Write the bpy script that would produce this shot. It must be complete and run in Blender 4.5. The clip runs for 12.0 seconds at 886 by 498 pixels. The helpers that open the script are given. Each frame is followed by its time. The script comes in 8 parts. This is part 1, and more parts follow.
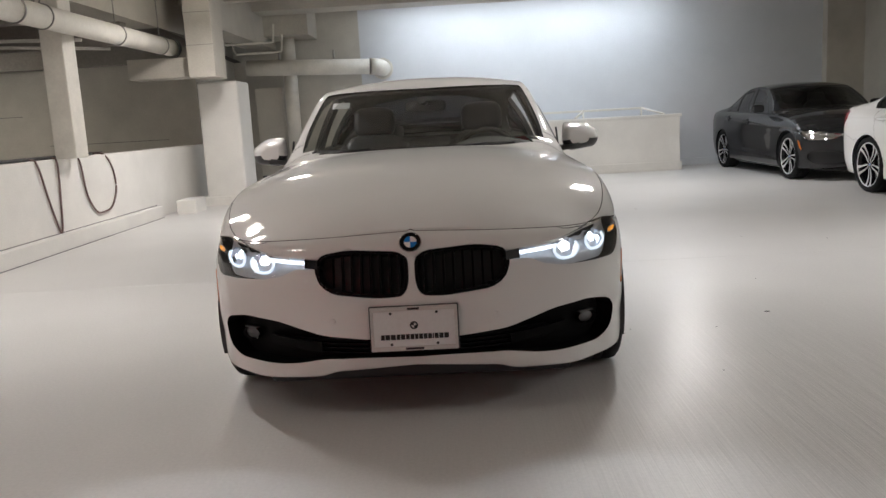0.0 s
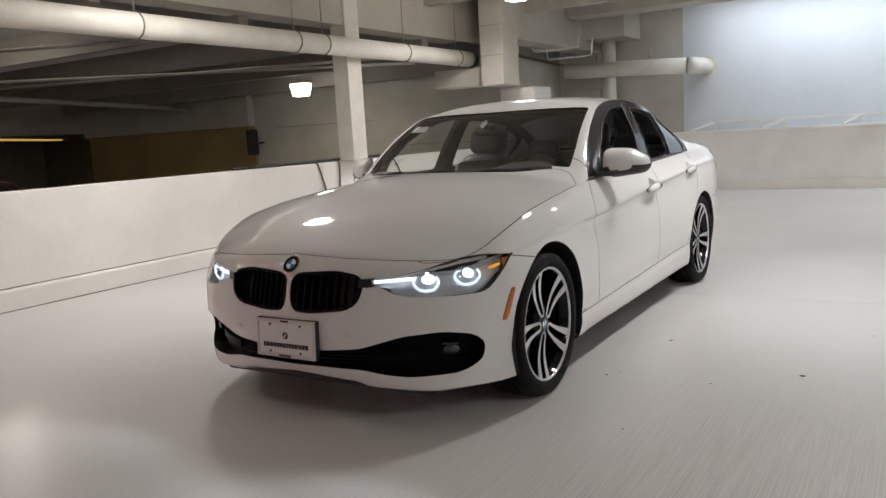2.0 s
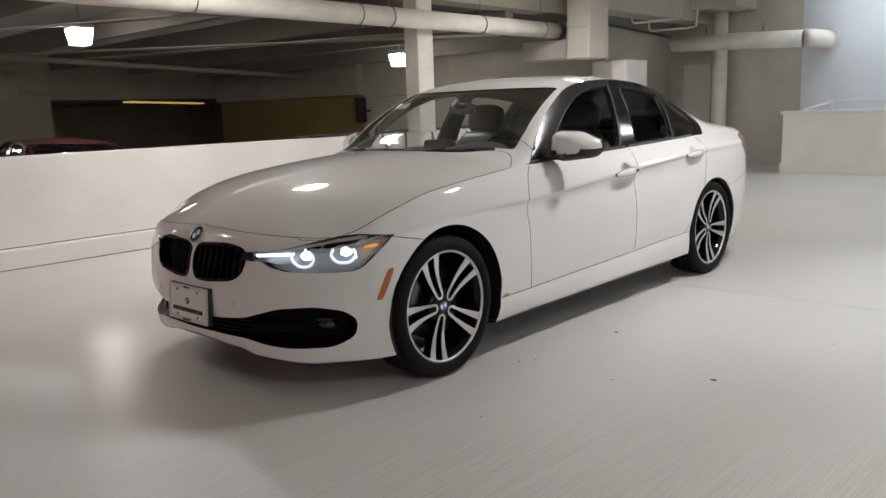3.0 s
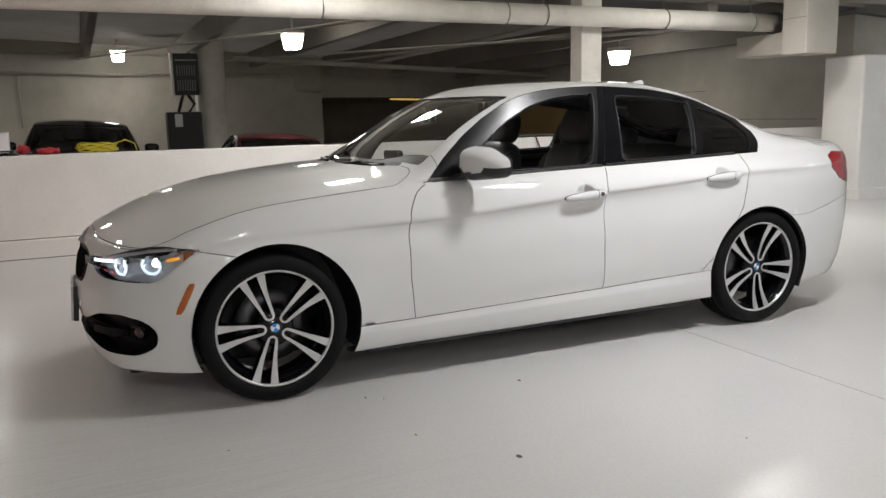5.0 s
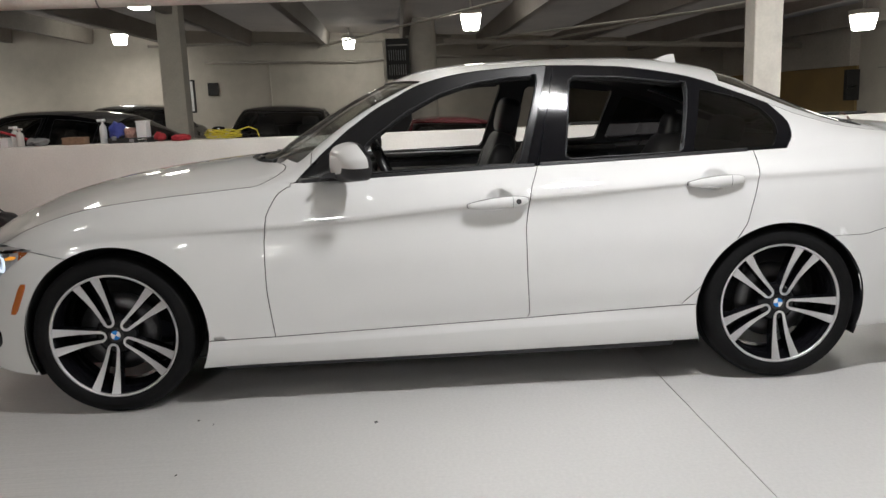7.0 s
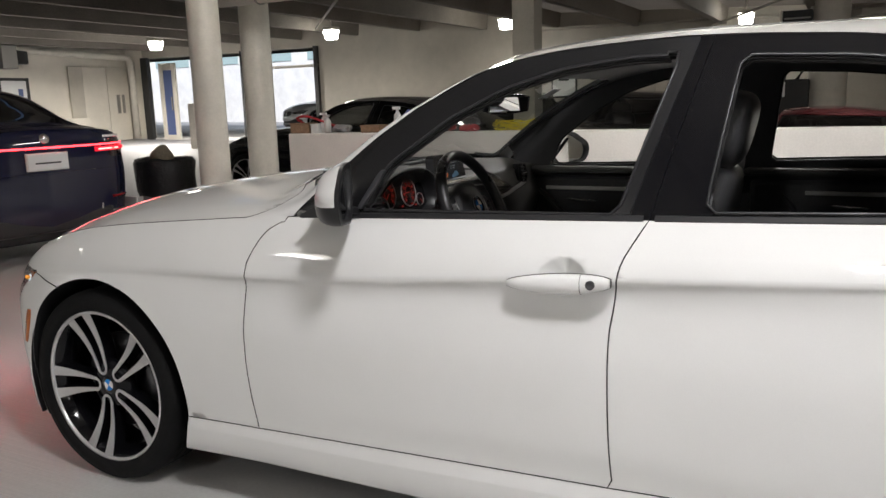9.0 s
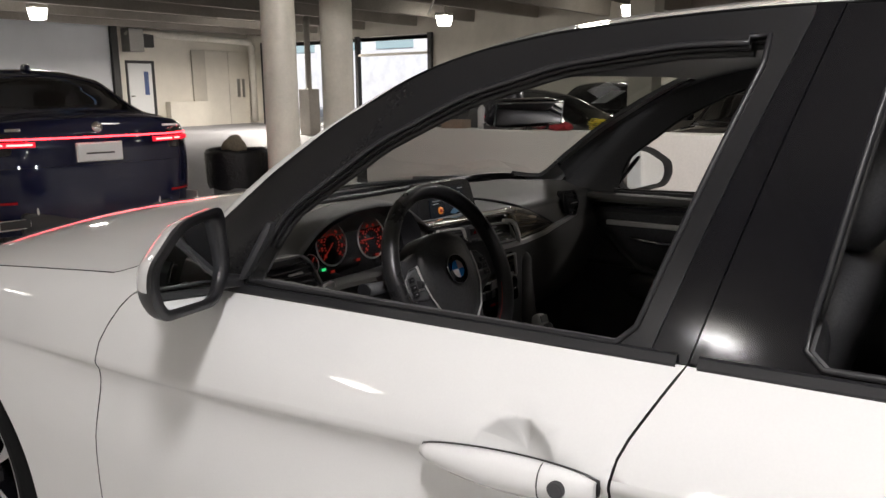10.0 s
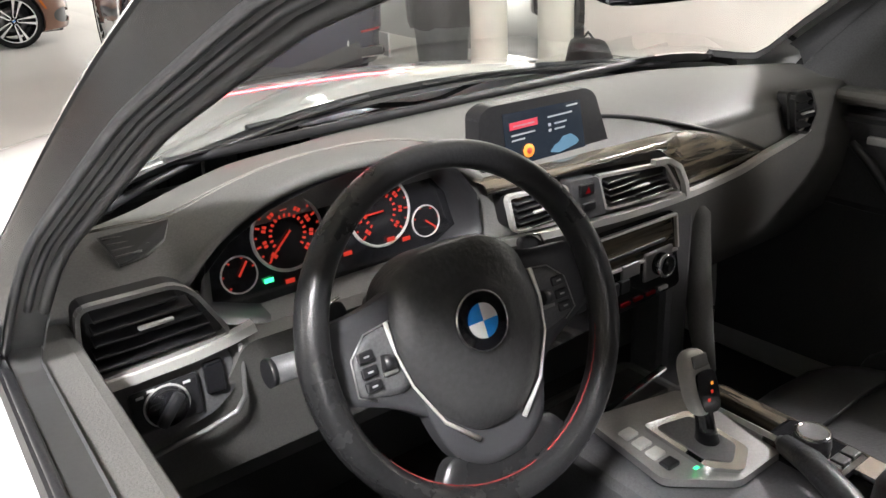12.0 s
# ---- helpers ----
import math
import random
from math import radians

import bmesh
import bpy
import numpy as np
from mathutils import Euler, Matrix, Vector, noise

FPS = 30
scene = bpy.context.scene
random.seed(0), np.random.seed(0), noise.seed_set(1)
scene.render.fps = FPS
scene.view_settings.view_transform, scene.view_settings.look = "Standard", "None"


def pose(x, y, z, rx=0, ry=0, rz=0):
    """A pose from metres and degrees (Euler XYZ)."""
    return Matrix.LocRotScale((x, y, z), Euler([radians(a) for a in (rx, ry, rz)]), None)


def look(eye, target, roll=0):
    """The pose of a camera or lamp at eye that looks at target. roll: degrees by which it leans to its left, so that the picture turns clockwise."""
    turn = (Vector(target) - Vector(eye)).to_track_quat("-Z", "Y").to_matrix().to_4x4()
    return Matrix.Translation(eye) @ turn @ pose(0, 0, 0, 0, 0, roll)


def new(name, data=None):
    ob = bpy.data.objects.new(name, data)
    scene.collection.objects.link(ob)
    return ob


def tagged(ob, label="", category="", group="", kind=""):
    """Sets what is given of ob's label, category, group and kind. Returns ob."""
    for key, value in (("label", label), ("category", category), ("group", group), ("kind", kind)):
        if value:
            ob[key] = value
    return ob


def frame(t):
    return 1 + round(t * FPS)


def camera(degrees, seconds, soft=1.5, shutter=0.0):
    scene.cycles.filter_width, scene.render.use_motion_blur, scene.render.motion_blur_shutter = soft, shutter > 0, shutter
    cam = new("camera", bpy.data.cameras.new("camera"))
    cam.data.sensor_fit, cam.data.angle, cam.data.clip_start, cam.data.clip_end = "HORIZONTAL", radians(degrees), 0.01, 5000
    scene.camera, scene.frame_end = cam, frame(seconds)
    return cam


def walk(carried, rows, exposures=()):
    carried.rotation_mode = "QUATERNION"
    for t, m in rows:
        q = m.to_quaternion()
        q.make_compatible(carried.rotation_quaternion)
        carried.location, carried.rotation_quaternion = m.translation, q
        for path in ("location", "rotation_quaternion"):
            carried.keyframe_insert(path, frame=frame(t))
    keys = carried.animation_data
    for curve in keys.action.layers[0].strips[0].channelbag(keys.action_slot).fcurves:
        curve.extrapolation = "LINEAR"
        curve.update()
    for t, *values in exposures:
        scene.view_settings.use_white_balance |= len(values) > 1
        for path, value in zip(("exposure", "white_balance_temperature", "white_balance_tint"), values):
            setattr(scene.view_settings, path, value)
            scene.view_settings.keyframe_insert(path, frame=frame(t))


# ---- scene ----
cam = camera(58.3, 12.0)
PATH = [
    (0, (0.197, -3.646, 1.145), (0.145, -1.673, 0.822), -3.2),
    (0.5, (0.722, -3.616, 1.134), (0.445, -1.658, 0.83), -2.9),
    (1, (1.259, -3.57, 1.163), (0.699, -1.672, 0.878), -2.8),
    (1.5, (1.793, -3.458, 1.187), (0.947, -1.666, 0.92), -2.6),
    (2, (2.324, -3.265, 1.216), (1.287, -1.579, 0.93), -3.3),
    (2.5, (2.817, -2.973, 1.226), (1.614, -1.407, 0.906), -2.9),
    (3, (3.255, -2.62, 1.22), (1.922, -1.169, 0.875), -2.0),
    (3.5, (3.634, -2.202, 1.222), (2.144, -0.911, 0.885), -2.2),
    (3.7, (3.761, -2.032, 1.234), (2.216, -0.804, 0.906), -1.8),
    (5.5, (4.297, -0.189, 1.238), (2.439, 0.459, 0.88), -1.8),
    (6, (4.311, 0.308, 1.238), (2.407, 0.784, 0.855), -2.2),
    (6.5, (4.311, 0.794, 1.232), (2.367, 1.075, 0.853), -1.9),
    (6.7, (4.249, 0.965, 1.229), (2.296, 1.177, 0.855), -2.0),
    (8.3, (3.227, 2.024, 1.238), (1.322, 1.501, 0.93), -2.3),
    (8.5, (3.07, 2.097, 1.233), (1.198, 1.466, 0.922), -2.4),
    (9, (2.587, 2.192, 1.24), (0.841, 1.288, 0.872), -1.8),
    (9.5, (2.091, 2.16, 1.253), (0.433, 1.126, 0.829), -0.8),
    (10, (1.656, 2.081, 1.273), (0.074, 0.921, 0.883), -0.6),
    (10.4, (1.397, 2.01, 1.321), (-0.027, 0.69, 0.842), 0.0),
    (10.5, (1.326, 1.98, 1.314), (-0.084, 0.647, 0.83), -0.5),
    (11, (1.051, 1.841, 1.303), (-0.347, 0.569, 0.649), -3.5),
    (11.5, (0.879, 1.757, 1.295), (-0.407, 0.422, 0.545), -1.2),
    (12, (0.799, 1.727, 1.296), (-0.259, 0.22, 0.516), -3.3),
]
walk(cam, [(t, look(eye, target, roll)) for t, eye, target, roll in PATH], exposures=((0, 0.0, 6450, 11), (3, 0.0, 6400, 10), (6, 0.0, 6250, 9), (8.5, 0.0, 6350, 10), (9.5, -0.06, 6400, 11), (10, 0.0, 6450, 12), (10.5, 0.45, 6350, 12), (11, 1.25, 6050, 11), (11.5, 2.1, 5950, 10), (12, 2.2, 6350, 10)))

# ---- world and lamps ----
world = bpy.data.worlds.new("world")
scene.world = world
world.use_nodes = True
sky = world.node_tree.nodes.new("ShaderNodeTexSky")
sky.sky_type, sky.sun_disc = "NISHITA", False
sky.sun_elevation, sky.sun_rotation = radians(40), radians(120)
world.node_tree.links.new(sky.outputs[0], world.node_tree.nodes["Background"].inputs[0])
world.node_tree.nodes["Background"].inputs[1].default_value = 0.15

LAMP_COLOR = (1.0, 0.952, 0.925)
COOL_LAMP = (1.0, 0.972, 0.965)
# our bay's lamps: place, watts
LAMPS = ((1.9, 2.3, 54), (4.4, -2.6, 15), (3.4, 7.6, 54), (-2.8, -2.2, 6), (-2.5, 1.4, 48), (-2.2, 6.2, 66), (-1.2, -8.5, 5), (5.4, -8.5, 6), (7.2, -0.1, 80), (9.9, -1.0, 55))
NEIGHBOUR_WATTS = 15.0
STRIP_WATTS = 66
HEADLIGHT_WATTS = 8
sun = bpy.data.lights.new("sun", "SUN")
sun.energy, sun.angle, sun.color = 5.0, radians(0.6), (1.0, 0.96, 0.9)
new("sun", sun).matrix_world = look((0, 0, 0), (-0.55, -0.55, -0.75))

# ---- materials ----


def material(name, color, rough=0.5, metal=0.0, coat=0.0, grain=0.0, grain_size=40.0, stain=0.0, stain_size=1.5, bump=0.0,
             emit=None, strength=0.0, spec=0.5, random_value=0.0, stretch=(1, 1, 1)):
    """A principled material with fine grain, large stains and relief in metres."""
    m = bpy.data.materials.new(name)
    m.use_nodes = True
    t = m.node_tree
    b = t.nodes["Principled BSDF"]
    b.inputs["Base Color"].default_value = (*color, 1)
    b.inputs["Roughness"].default_value = rough
    b.inputs["Metallic"].default_value = metal
    b.inputs["Coat Weight"].default_value = coat
    b.inputs["Coat Roughness"].default_value = 0.03
    b.inputs["Specular IOR Level"].default_value = spec
    if emit:
        b.inputs["Emission Color"].default_value = (*emit, 1)
        b.inputs["Emission Strength"].default_value = strength
    if grain or stain or bump:
        co = t.nodes.new("ShaderNodeTexCoord")
        mp = t.nodes.new("ShaderNodeMapping")
        mp.inputs["Scale"].default_value = stretch
        t.links.new(co.outputs["Object"], mp.inputs["Vector"])
        n1 = t.nodes.new("ShaderNodeTexNoise")
        n1.inputs["Scale"].default_value, n1.inputs["Detail"].default_value = grain_size, 6
        n2 = t.nodes.new("ShaderNodeTexNoise")
        n2.inputs["Scale"].default_value, n2.inputs["Detail"].default_value = stain_size, 5
        n2.inputs["Roughness"].default_value = 0.62
        for n in (n1, n2):
            t.links.new(mp.outputs[0], n.inputs["Vector"])
        last = None
        for n, amount in ((n1, grain), (n2, stain)):
            if amount:
                r = t.nodes.new("ShaderNodeMapRange")
                r.inputs["From Min"].default_value, r.inputs["From Max"].default_value = 0.3, 0.7
                r.inputs["To Min"].default_value, r.inputs["To Max"].default_value = 1 - amount, 1 + amount * 0.5
                t.links.new(n.outputs[0], r.inputs["Value"])
                mix = t.nodes.new("ShaderNodeMix")
                mix.data_type, mix.blend_type = "RGBA", "MULTIPLY"
                mix.inputs["Factor"].default_value = 1
                if last is None:
                    mix.inputs["A"].default_value = (*color, 1)
                else:
                    t.links.new(last, mix.inputs["A"])
                t.links.new(r.outputs[0], mix.inputs["B"])
                last = mix.outputs["Result"]
        if last is not None:
            t.links.new(last, b.inputs["Base Color"])
        if stain:
            rr = t.nodes.new("ShaderNodeMapRange")
            rr.inputs["From Min"].default_value, rr.inputs["From Max"].default_value = 0.3, 0.7
            rr.inputs["To Min"].default_value, rr.inputs["To Max"].default_value = max(0.02, rough - stain * 0.4), min(1, rough + stain * 0.4)
            t.links.new(n2.outputs[0], rr.inputs["Value"])
            t.links.new(rr.outputs[0], b.inputs["Roughness"])
        if bump:
            bp = t.nodes.new("ShaderNodeBump")
            bp.inputs["Strength"].default_value, bp.inputs["Distance"].default_value = 1.0, bump
            t.links.new(n1.outputs[0], bp.inputs["Height"])
            t.links.new(bp.outputs[0], b.inputs["Normal"])
    return m


def glass(name, tint, rough=0.0, gloss=0.08):
    """Thin pane: clear to its tint, with real gloss."""
    m = bpy.data.materials.new(name)
    m.use_nodes = True
    t = m.node_tree
    t.nodes.remove(t.nodes["Principled BSDF"])
    out = t.nodes["Material Output"]
    tr = t.nodes.new("ShaderNodeBsdfTransparent")
    tr.inputs[0].default_value = (*tint, 1)
    gl = t.nodes.new("ShaderNodeBsdfGlossy")
    gl.inputs["Roughness"].default_value = rough
    # gloss after Schlick, alike from both sides of the thin pane
    lw = t.nodes.new("ShaderNodeLayerWeight")
    lw.inputs[0].default_value = 0.5
    pw = t.nodes.new("ShaderNodeMath")
    pw.operation, pw.inputs[1].default_value = "POWER", 5.0
    fr = t.nodes.new("ShaderNodeMapRange")
    fr.inputs["To Min"].default_value, fr.inputs["To Max"].default_value = gloss, 0.95
    t.links.new(lw.outputs["Facing"], pw.inputs[0])
    t.links.new(pw.outputs[0], fr.inputs["Value"])
    mix = t.nodes.new("ShaderNodeMixShader")
    t.links.new(fr.outputs[0], mix.inputs[0])
    t.links.new(tr.outputs[0], mix.inputs[1])
    t.links.new(gl.outputs[0], mix.inputs[2])
    t.links.new(mix.outputs[0], out.inputs[0])
    return m




def floor_material():
    """Glossy floor coating over broomed concrete: soft clouds, faint scuffs, fine streaks where the broom marks show through."""
    m = material("coated_concrete_floor", (0.56, 0.55, 0.535), rough=0.3, spec=0.40)
    t = m.node_tree
    b = t.nodes["Principled BSDF"]
    co = t.nodes.new("ShaderNodeTexCoord")

    def noise_at(scale, detail, stretch=(1, 1, 1), turn=0.0):
        mp = t.nodes.new("ShaderNodeMapping")
        mp.inputs["Scale"].default_value = stretch
        mp.inputs["Rotation"].default_value = (0, 0, radians(turn))
        n = t.nodes.new("ShaderNodeTexNoise")
        n.inputs["Scale"].default_value, n.inputs["Detail"].default_value = scale, detail
        t.links.new(co.outputs["Object"], mp.inputs[0])
        t.links.new(mp.outputs[0], n.inputs["Vector"])
        return n.outputs[0]

    def ranged(src, a, b_, lo, hi):
        r = t.nodes.new("ShaderNodeMapRange")
        for k, v in zip(("From Min", "From Max", "To Min", "To Max"), (a, b_, lo, hi)):
            r.inputs[k].default_value = v
        t.links.new(src, r.inputs["Value"])
        return r.outputs[0]

    def mul(a, b_, op="MULTIPLY"):
        n = t.nodes.new("ShaderNodeMath")
        n.operation = op
        t.links.new(a, n.inputs[0])
        t.links.new(b_, n.inputs[1])
        return n.outputs[0]

    clouds = ranged(noise_at(0.55, 2.5), 0.25, 0.75, 0.90, 1.06)
    grit = ranged(noise_at(70, 6), 0.25, 0.75, 0.94, 1.05)
    broom_mask = ranged(noise_at(0.5, 2), 0.30, 0.60, 0.35, 1.0)
    # the broom marks show where the coating has worn thin, before y = 0
    sep = t.nodes.new("ShaderNodeSeparateXYZ")
    t.links.new(co.outputs["Object"], sep.inputs[0])
    broom_mask = mul(broom_mask, mul(ranged(sep.outputs[1], -0.6, 1.0, 1.0, 0.08), ranged(sep.outputs[0], 0.3, 1.5, 0.10, 1.0)))
    lines = noise_at(1.0, 5, (210, 2.2, 1), -8)
    broom = ranged(mul(ranged(lines, 0.3, 0.7, -1, 1), broom_mask), -1, 1, 0.80, 1.15)
    value = mul(mul(clouds, grit), broom)
    mix = t.nodes.new("ShaderNodeMix")
    mix.data_type, mix.blend_type = "RGBA", "MULTIPLY"
    mix.inputs["Factor"].default_value = 1
    mix.inputs["A"].default_value = (0.66, 0.65, 0.635, 1)
    t.links.new(value, mix.inputs["B"])
    t.links.new(mix.outputs["Result"], b.inputs["Base Color"])
    b.inputs["Roughness"].default_value = 0.28
    height = mul(mul(lines, broom_mask), ranged(noise_at(9, 3), 0, 1, 0, 0.5), "ADD")
    bp = t.nodes.new("ShaderNodeBump")
    bp.inputs["Strength"].default_value, bp.inputs["Distance"].default_value = 0.9, 0.0016
    t.links.new(height, bp.inputs["Height"])
    t.links.new(bp.outputs[0], b.inputs["Normal"])
    return m


FLOOR = floor_material()
DECK = material("bare_concrete_floor", (0.27, 0.27, 0.285), rough=0.55, grain=0.15, grain_size=25, stain=0.25, stain_size=0.5, bump=0.001)
WHITE_WALL = material("white_painted_concrete", (0.80, 0.78, 0.74), rough=0.55, grain=0.05, grain_size=60, stain=0.10, stain_size=1.2, bump=0.0012)
BEIGE = material("beige_painted_concrete", (0.51, 0.48, 0.42), rough=0.6, grain=0.08, grain_size=50, stain=0.15, stain_size=1.5, bump=0.0015)
GREY_WALL = material("pale_blue_grey_wall_paint", (0.63, 0.65, 0.68), rough=0.5, grain=0.04, grain_size=50, stain=0.08, stain_size=0.8, bump=0.0008)
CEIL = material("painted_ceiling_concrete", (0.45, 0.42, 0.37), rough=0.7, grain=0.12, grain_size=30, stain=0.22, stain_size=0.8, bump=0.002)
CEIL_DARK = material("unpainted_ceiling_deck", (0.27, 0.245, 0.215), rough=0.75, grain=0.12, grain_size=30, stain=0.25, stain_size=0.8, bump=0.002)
OCHRE = material("ochre_painted_wall", (0.32, 0.22, 0.09), rough=0.6, grain=0.1, stain=0.3, stain_size=0.8)
PIPE = material("cream_painted_pipe", (0.72, 0.69, 0.62), rough=0.45, grain=0.05, stain=0.15, stain_size=3.0)
LAMP_GLOW = material("lamp_diffuser_glow", (0.9, 0.9, 0.85), emit=(1.0, 0.95, 0.84), strength=14)
PALE = material("cream_wall_paint", (0.74, 0.70, 0.62), rough=0.55, grain=0.05, grain_size=50, stain=0.12, stain_size=1.0, bump=0.001)
YARD = material("yard_concrete", (0.72, 0.72, 0.72), rough=0.8, grain=0.1, stain=0.2)
YARD_WALL = material("facade_render", (0.82, 0.82, 0.82), rough=0.7, grain=0.1, stain=0.15)
TEAL = material("teal_glass", (0.34, 0.47, 0.50), rough=0.1, grain=0.1)
BLUE_GLASS = material("blue_door_glass", (0.10, 0.14, 0.30), rough=0.1, grain=0.1)
STEEL_PLAIN = material("galvanised_steel", (0.35, 0.34, 0.32), rough=0.45, metal=0.8, grain=0.15)
RAMP_GLOW = material("yellow_strip_glow", (0.8, 0.6, 0.2), emit=(1.0, 0.62, 0.16), strength=0.5)
STRIP_GLOW = material("strip_lamp_glow", (0.9, 0.95, 1.0), emit=(0.86, 0.93, 1.0), strength=5)
DARK_METAL = material("dark_metal", (0.04, 0.04, 0.04), rough=0.5, metal=0.3, grain=0.2, stain=0.2)

# ---- geometry helpers ----


def mesh_object(name, bm, mat, parent=None, smooth=False):
    me = bpy.data.meshes.new(name)
    if smooth:
        for f in bm.faces:
            f.smooth = True
    bm.to_mesh(me)
    bm.free()
    for m in (mat if isinstance(mat, (list, tuple)) else [mat]):
        me.materials.append(m)
    ob = new(name, me)
    if parent is not None:
        ob.parent = parent
    return ob


def part(name, bm, mat, parent, label="", smooth=False):
    ob = mesh_object(name, bm, mat, parent, smooth)
    return tagged(ob, label) if label else ob


def box(bm, lo, hi, bevel=0.0, m=None):
    """A box from corner to corner, its edges bevelled."""
    lo, hi = Vector(lo), Vector(hi)
    g = bmesh.ops.create_cube(bm, size=1.0, matrix=Matrix.LocRotScale((lo + hi) / 2, None, hi - lo))
    vs = g["verts"]
    if bevel:
        es = list({e for v in vs for e in v.link_edges})
        r = bmesh.ops.bevel(bm, geom=es, offset=bevel, segments=2, affect="EDGES", profile=0.5)
        vs = list({v for f in r["faces"] for v in f.verts} | {v for v in vs if v.is_valid})
    if m is not None:
        bmesh.ops.transform(bm, matrix=m, verts=vs)
    return bm


def boxed(lo, hi, bevel=0.0, m=None):
    return box(bmesh.new(), lo, hi, bevel, m)


def tube(bm, points, r, n=12, closed=False):
    """A round tube along points."""
    pts = [Vector(p) for p in points]
    rings = []
    up = Vector((0, 0, 1))
    for i, p in enumerate(pts):
        a = pts[(i - 1) % len(pts)] if (closed or i > 0) else p
        b = pts[(i + 1) % len(pts)] if (closed or i < len(pts) - 1) else p
        d = (b - a).normalized()
        side = d.cross(up)
        if side.length < 1e-3:
            side = d.cross(Vector((0, 1, 0)))
        side.normalize()
        top = side.cross(d).normalized()
        rad = r[i] if isinstance(r, (list, tuple)) else r
        rings.append([bm.verts.new(p + rad * (math.cos(t) * side + math.sin(t) * top)) for t in [2 * math.pi * k / n for k in range(n)]])
    m = len(rings)
    for i in range(m if closed else m - 1):
        a, b = rings[i], rings[(i + 1) % m]
        for k in range(n):
            f = bm.faces.new((a[k], a[(k + 1) % n], b[(k + 1) % n], b[k]))
            f.smooth = True
    if not closed:
        bm.faces.new(rings[0][::-1])
        bm.faces.new(rings[-1])
    return bm


def lathe(bm, profile, n=32, m=None, caps=False):
    """Turns a profile of (radius, height) round the z axis."""
    rings = [[bm.verts.new((r * math.cos(2 * math.pi * k / n), r * math.sin(2 * math.pi * k / n), h)) for k in range(n)] for r, h in profile]
    for a, b in zip(rings, rings[1:]):
        for k in range(n):
            f = bm.faces.new((a[k], a[(k + 1) % n], b[(k + 1) % n], b[k]))
            f.smooth = True
    if caps:
        bm.faces.new(rings[0][::-1])
        bm.faces.new(rings[-1])
    if m is not None:
        bmesh.ops.transform(bm, matrix=m, verts=[v for r in rings for v in r])
    return bm


def structure(name, bm, mat, label, category="", smooth=False):
    return tagged(mesh_object(name, bm, mat, None, smooth), label, category or name.split("_")[0], kind="structure")


# ---- the garage ----


def ramp(y):
    """The neighbouring bay's floor rises towards -y, gently past -10; level with ours near y = -5.5."""
    return -0.045 * (y + 5.5) if y > -10 else 0.2025 - 0.015 * (y + 10)


def floor_z(x, y):
    k = min(1.0, max(0.0, (-2.0 - x) / 2.5))
    return max(0.0, ramp(y)) * k * k * (3 - 2 * k)


def slab(xs, ys, fn, depth):
    bm = bmesh.new()
    V = [[bm.verts.new((x, y, fn(x, y))) for y in ys] for x in xs]
    for i in range(len(xs) - 1):
        for j in range(len(ys) - 1):
            bm.faces.new((V[i][j], V[i + 1][j], V[i + 1][j + 1], V[i][j + 1]))
    rim = [r[0] for r in V] + V[-1][1:] + [r[-1] for r in V[-2::-1]] + V[0][-2:0:-1]
    low = [bm.verts.new(v.co - Vector((0, 0, depth))) for v in rim]
    for k in range(len(rim)):
        j = (k + 1) % len(rim)
        bm.faces.new((rim[j], rim[k], low[k], low[j]))
    return bm


JOINT_FILL = material("joint_filler", (0.19, 0.185, 0.18), rough=0.7, grain=0.3, grain_size=60)
JOINT = 2.32     # a joint across the floor
structure("floor", slab(np.concatenate([[-4.27, -4.0, -3.5, -3.0, -2.5, -2.0], [14]]), np.concatenate([np.linspace(-40, -5, 30), [JOINT - 0.0018]]), floor_z, 0.25), FLOOR,
          "glossy pale grey coated concrete garage floor", "floor")
structure("floor_rear", slab([-4.27, 14], [JOINT + 0.0018, 16], lambda x, y: 0.0, 0.25), FLOOR, "glossy pale grey coated concrete garage floor", "floor")
structure("floor_joint", boxed((-4.27, JOINT - 0.004, -0.2), (14, JOINT + 0.004, -0.004)), JOINT_FILL, "dark sealed joint across the floor", "joint")
structure("floor_neighbour", slab(np.linspace(-60, -4.27, 8), [-60, -35, -20, -14, -10, -6, 0, 6, 16], lambda x, y: ramp(y), 0.25), DECK, "bare grey concrete floor of the neighbouring bay", "floor")

CEIL_A, CEIL_B = 2.97, -0.045      # height of the neighbouring bay's ceiling: CEIL_A + CEIL_B * y, level past -8


def slope(y):
    return CEIL_A + CEIL_B * max(y, -8.0)


# walls round the place
structure("wall_back_side", boxed((-4.3, 12.0, -0.3), (-1.6, 12.25, 4.2)), BEIGE, "beige painted part of the back wall behind the pipes", "wall")
structure("wall_recess_side", boxed((-4.27, 9.6, 0.95), (-4.05, 12.0, 3.4)), BEIGE, "beige side wall of the recess", "wall")
structure("wall_back", boxed((-1.6, 12.0, -0.3), (7.9, 12.25, 4.2)), GREY_WALL, "pale blue grey painted back wall lit from above", "wall")
structure("wall_side", boxed((7.9, 3.6, -0.1), (8.15, 12.25, 4.2)), BEIGE, "beige painted side wall of the garage", "wall")
# the next two walls are added out of view to close the side
structure("wall_side_return", boxed((8.15, 3.6, -0.1), (13.6, 3.85, 4.2)), BEIGE, "unseen beige wall added to close the next row of bays", "wall")
structure("wall_side_far", boxed((13.6, -40, -0.1), (13.85, 3.85, 4.2)), BEIGE, "unseen beige wall added across the next row of bays", "wall")
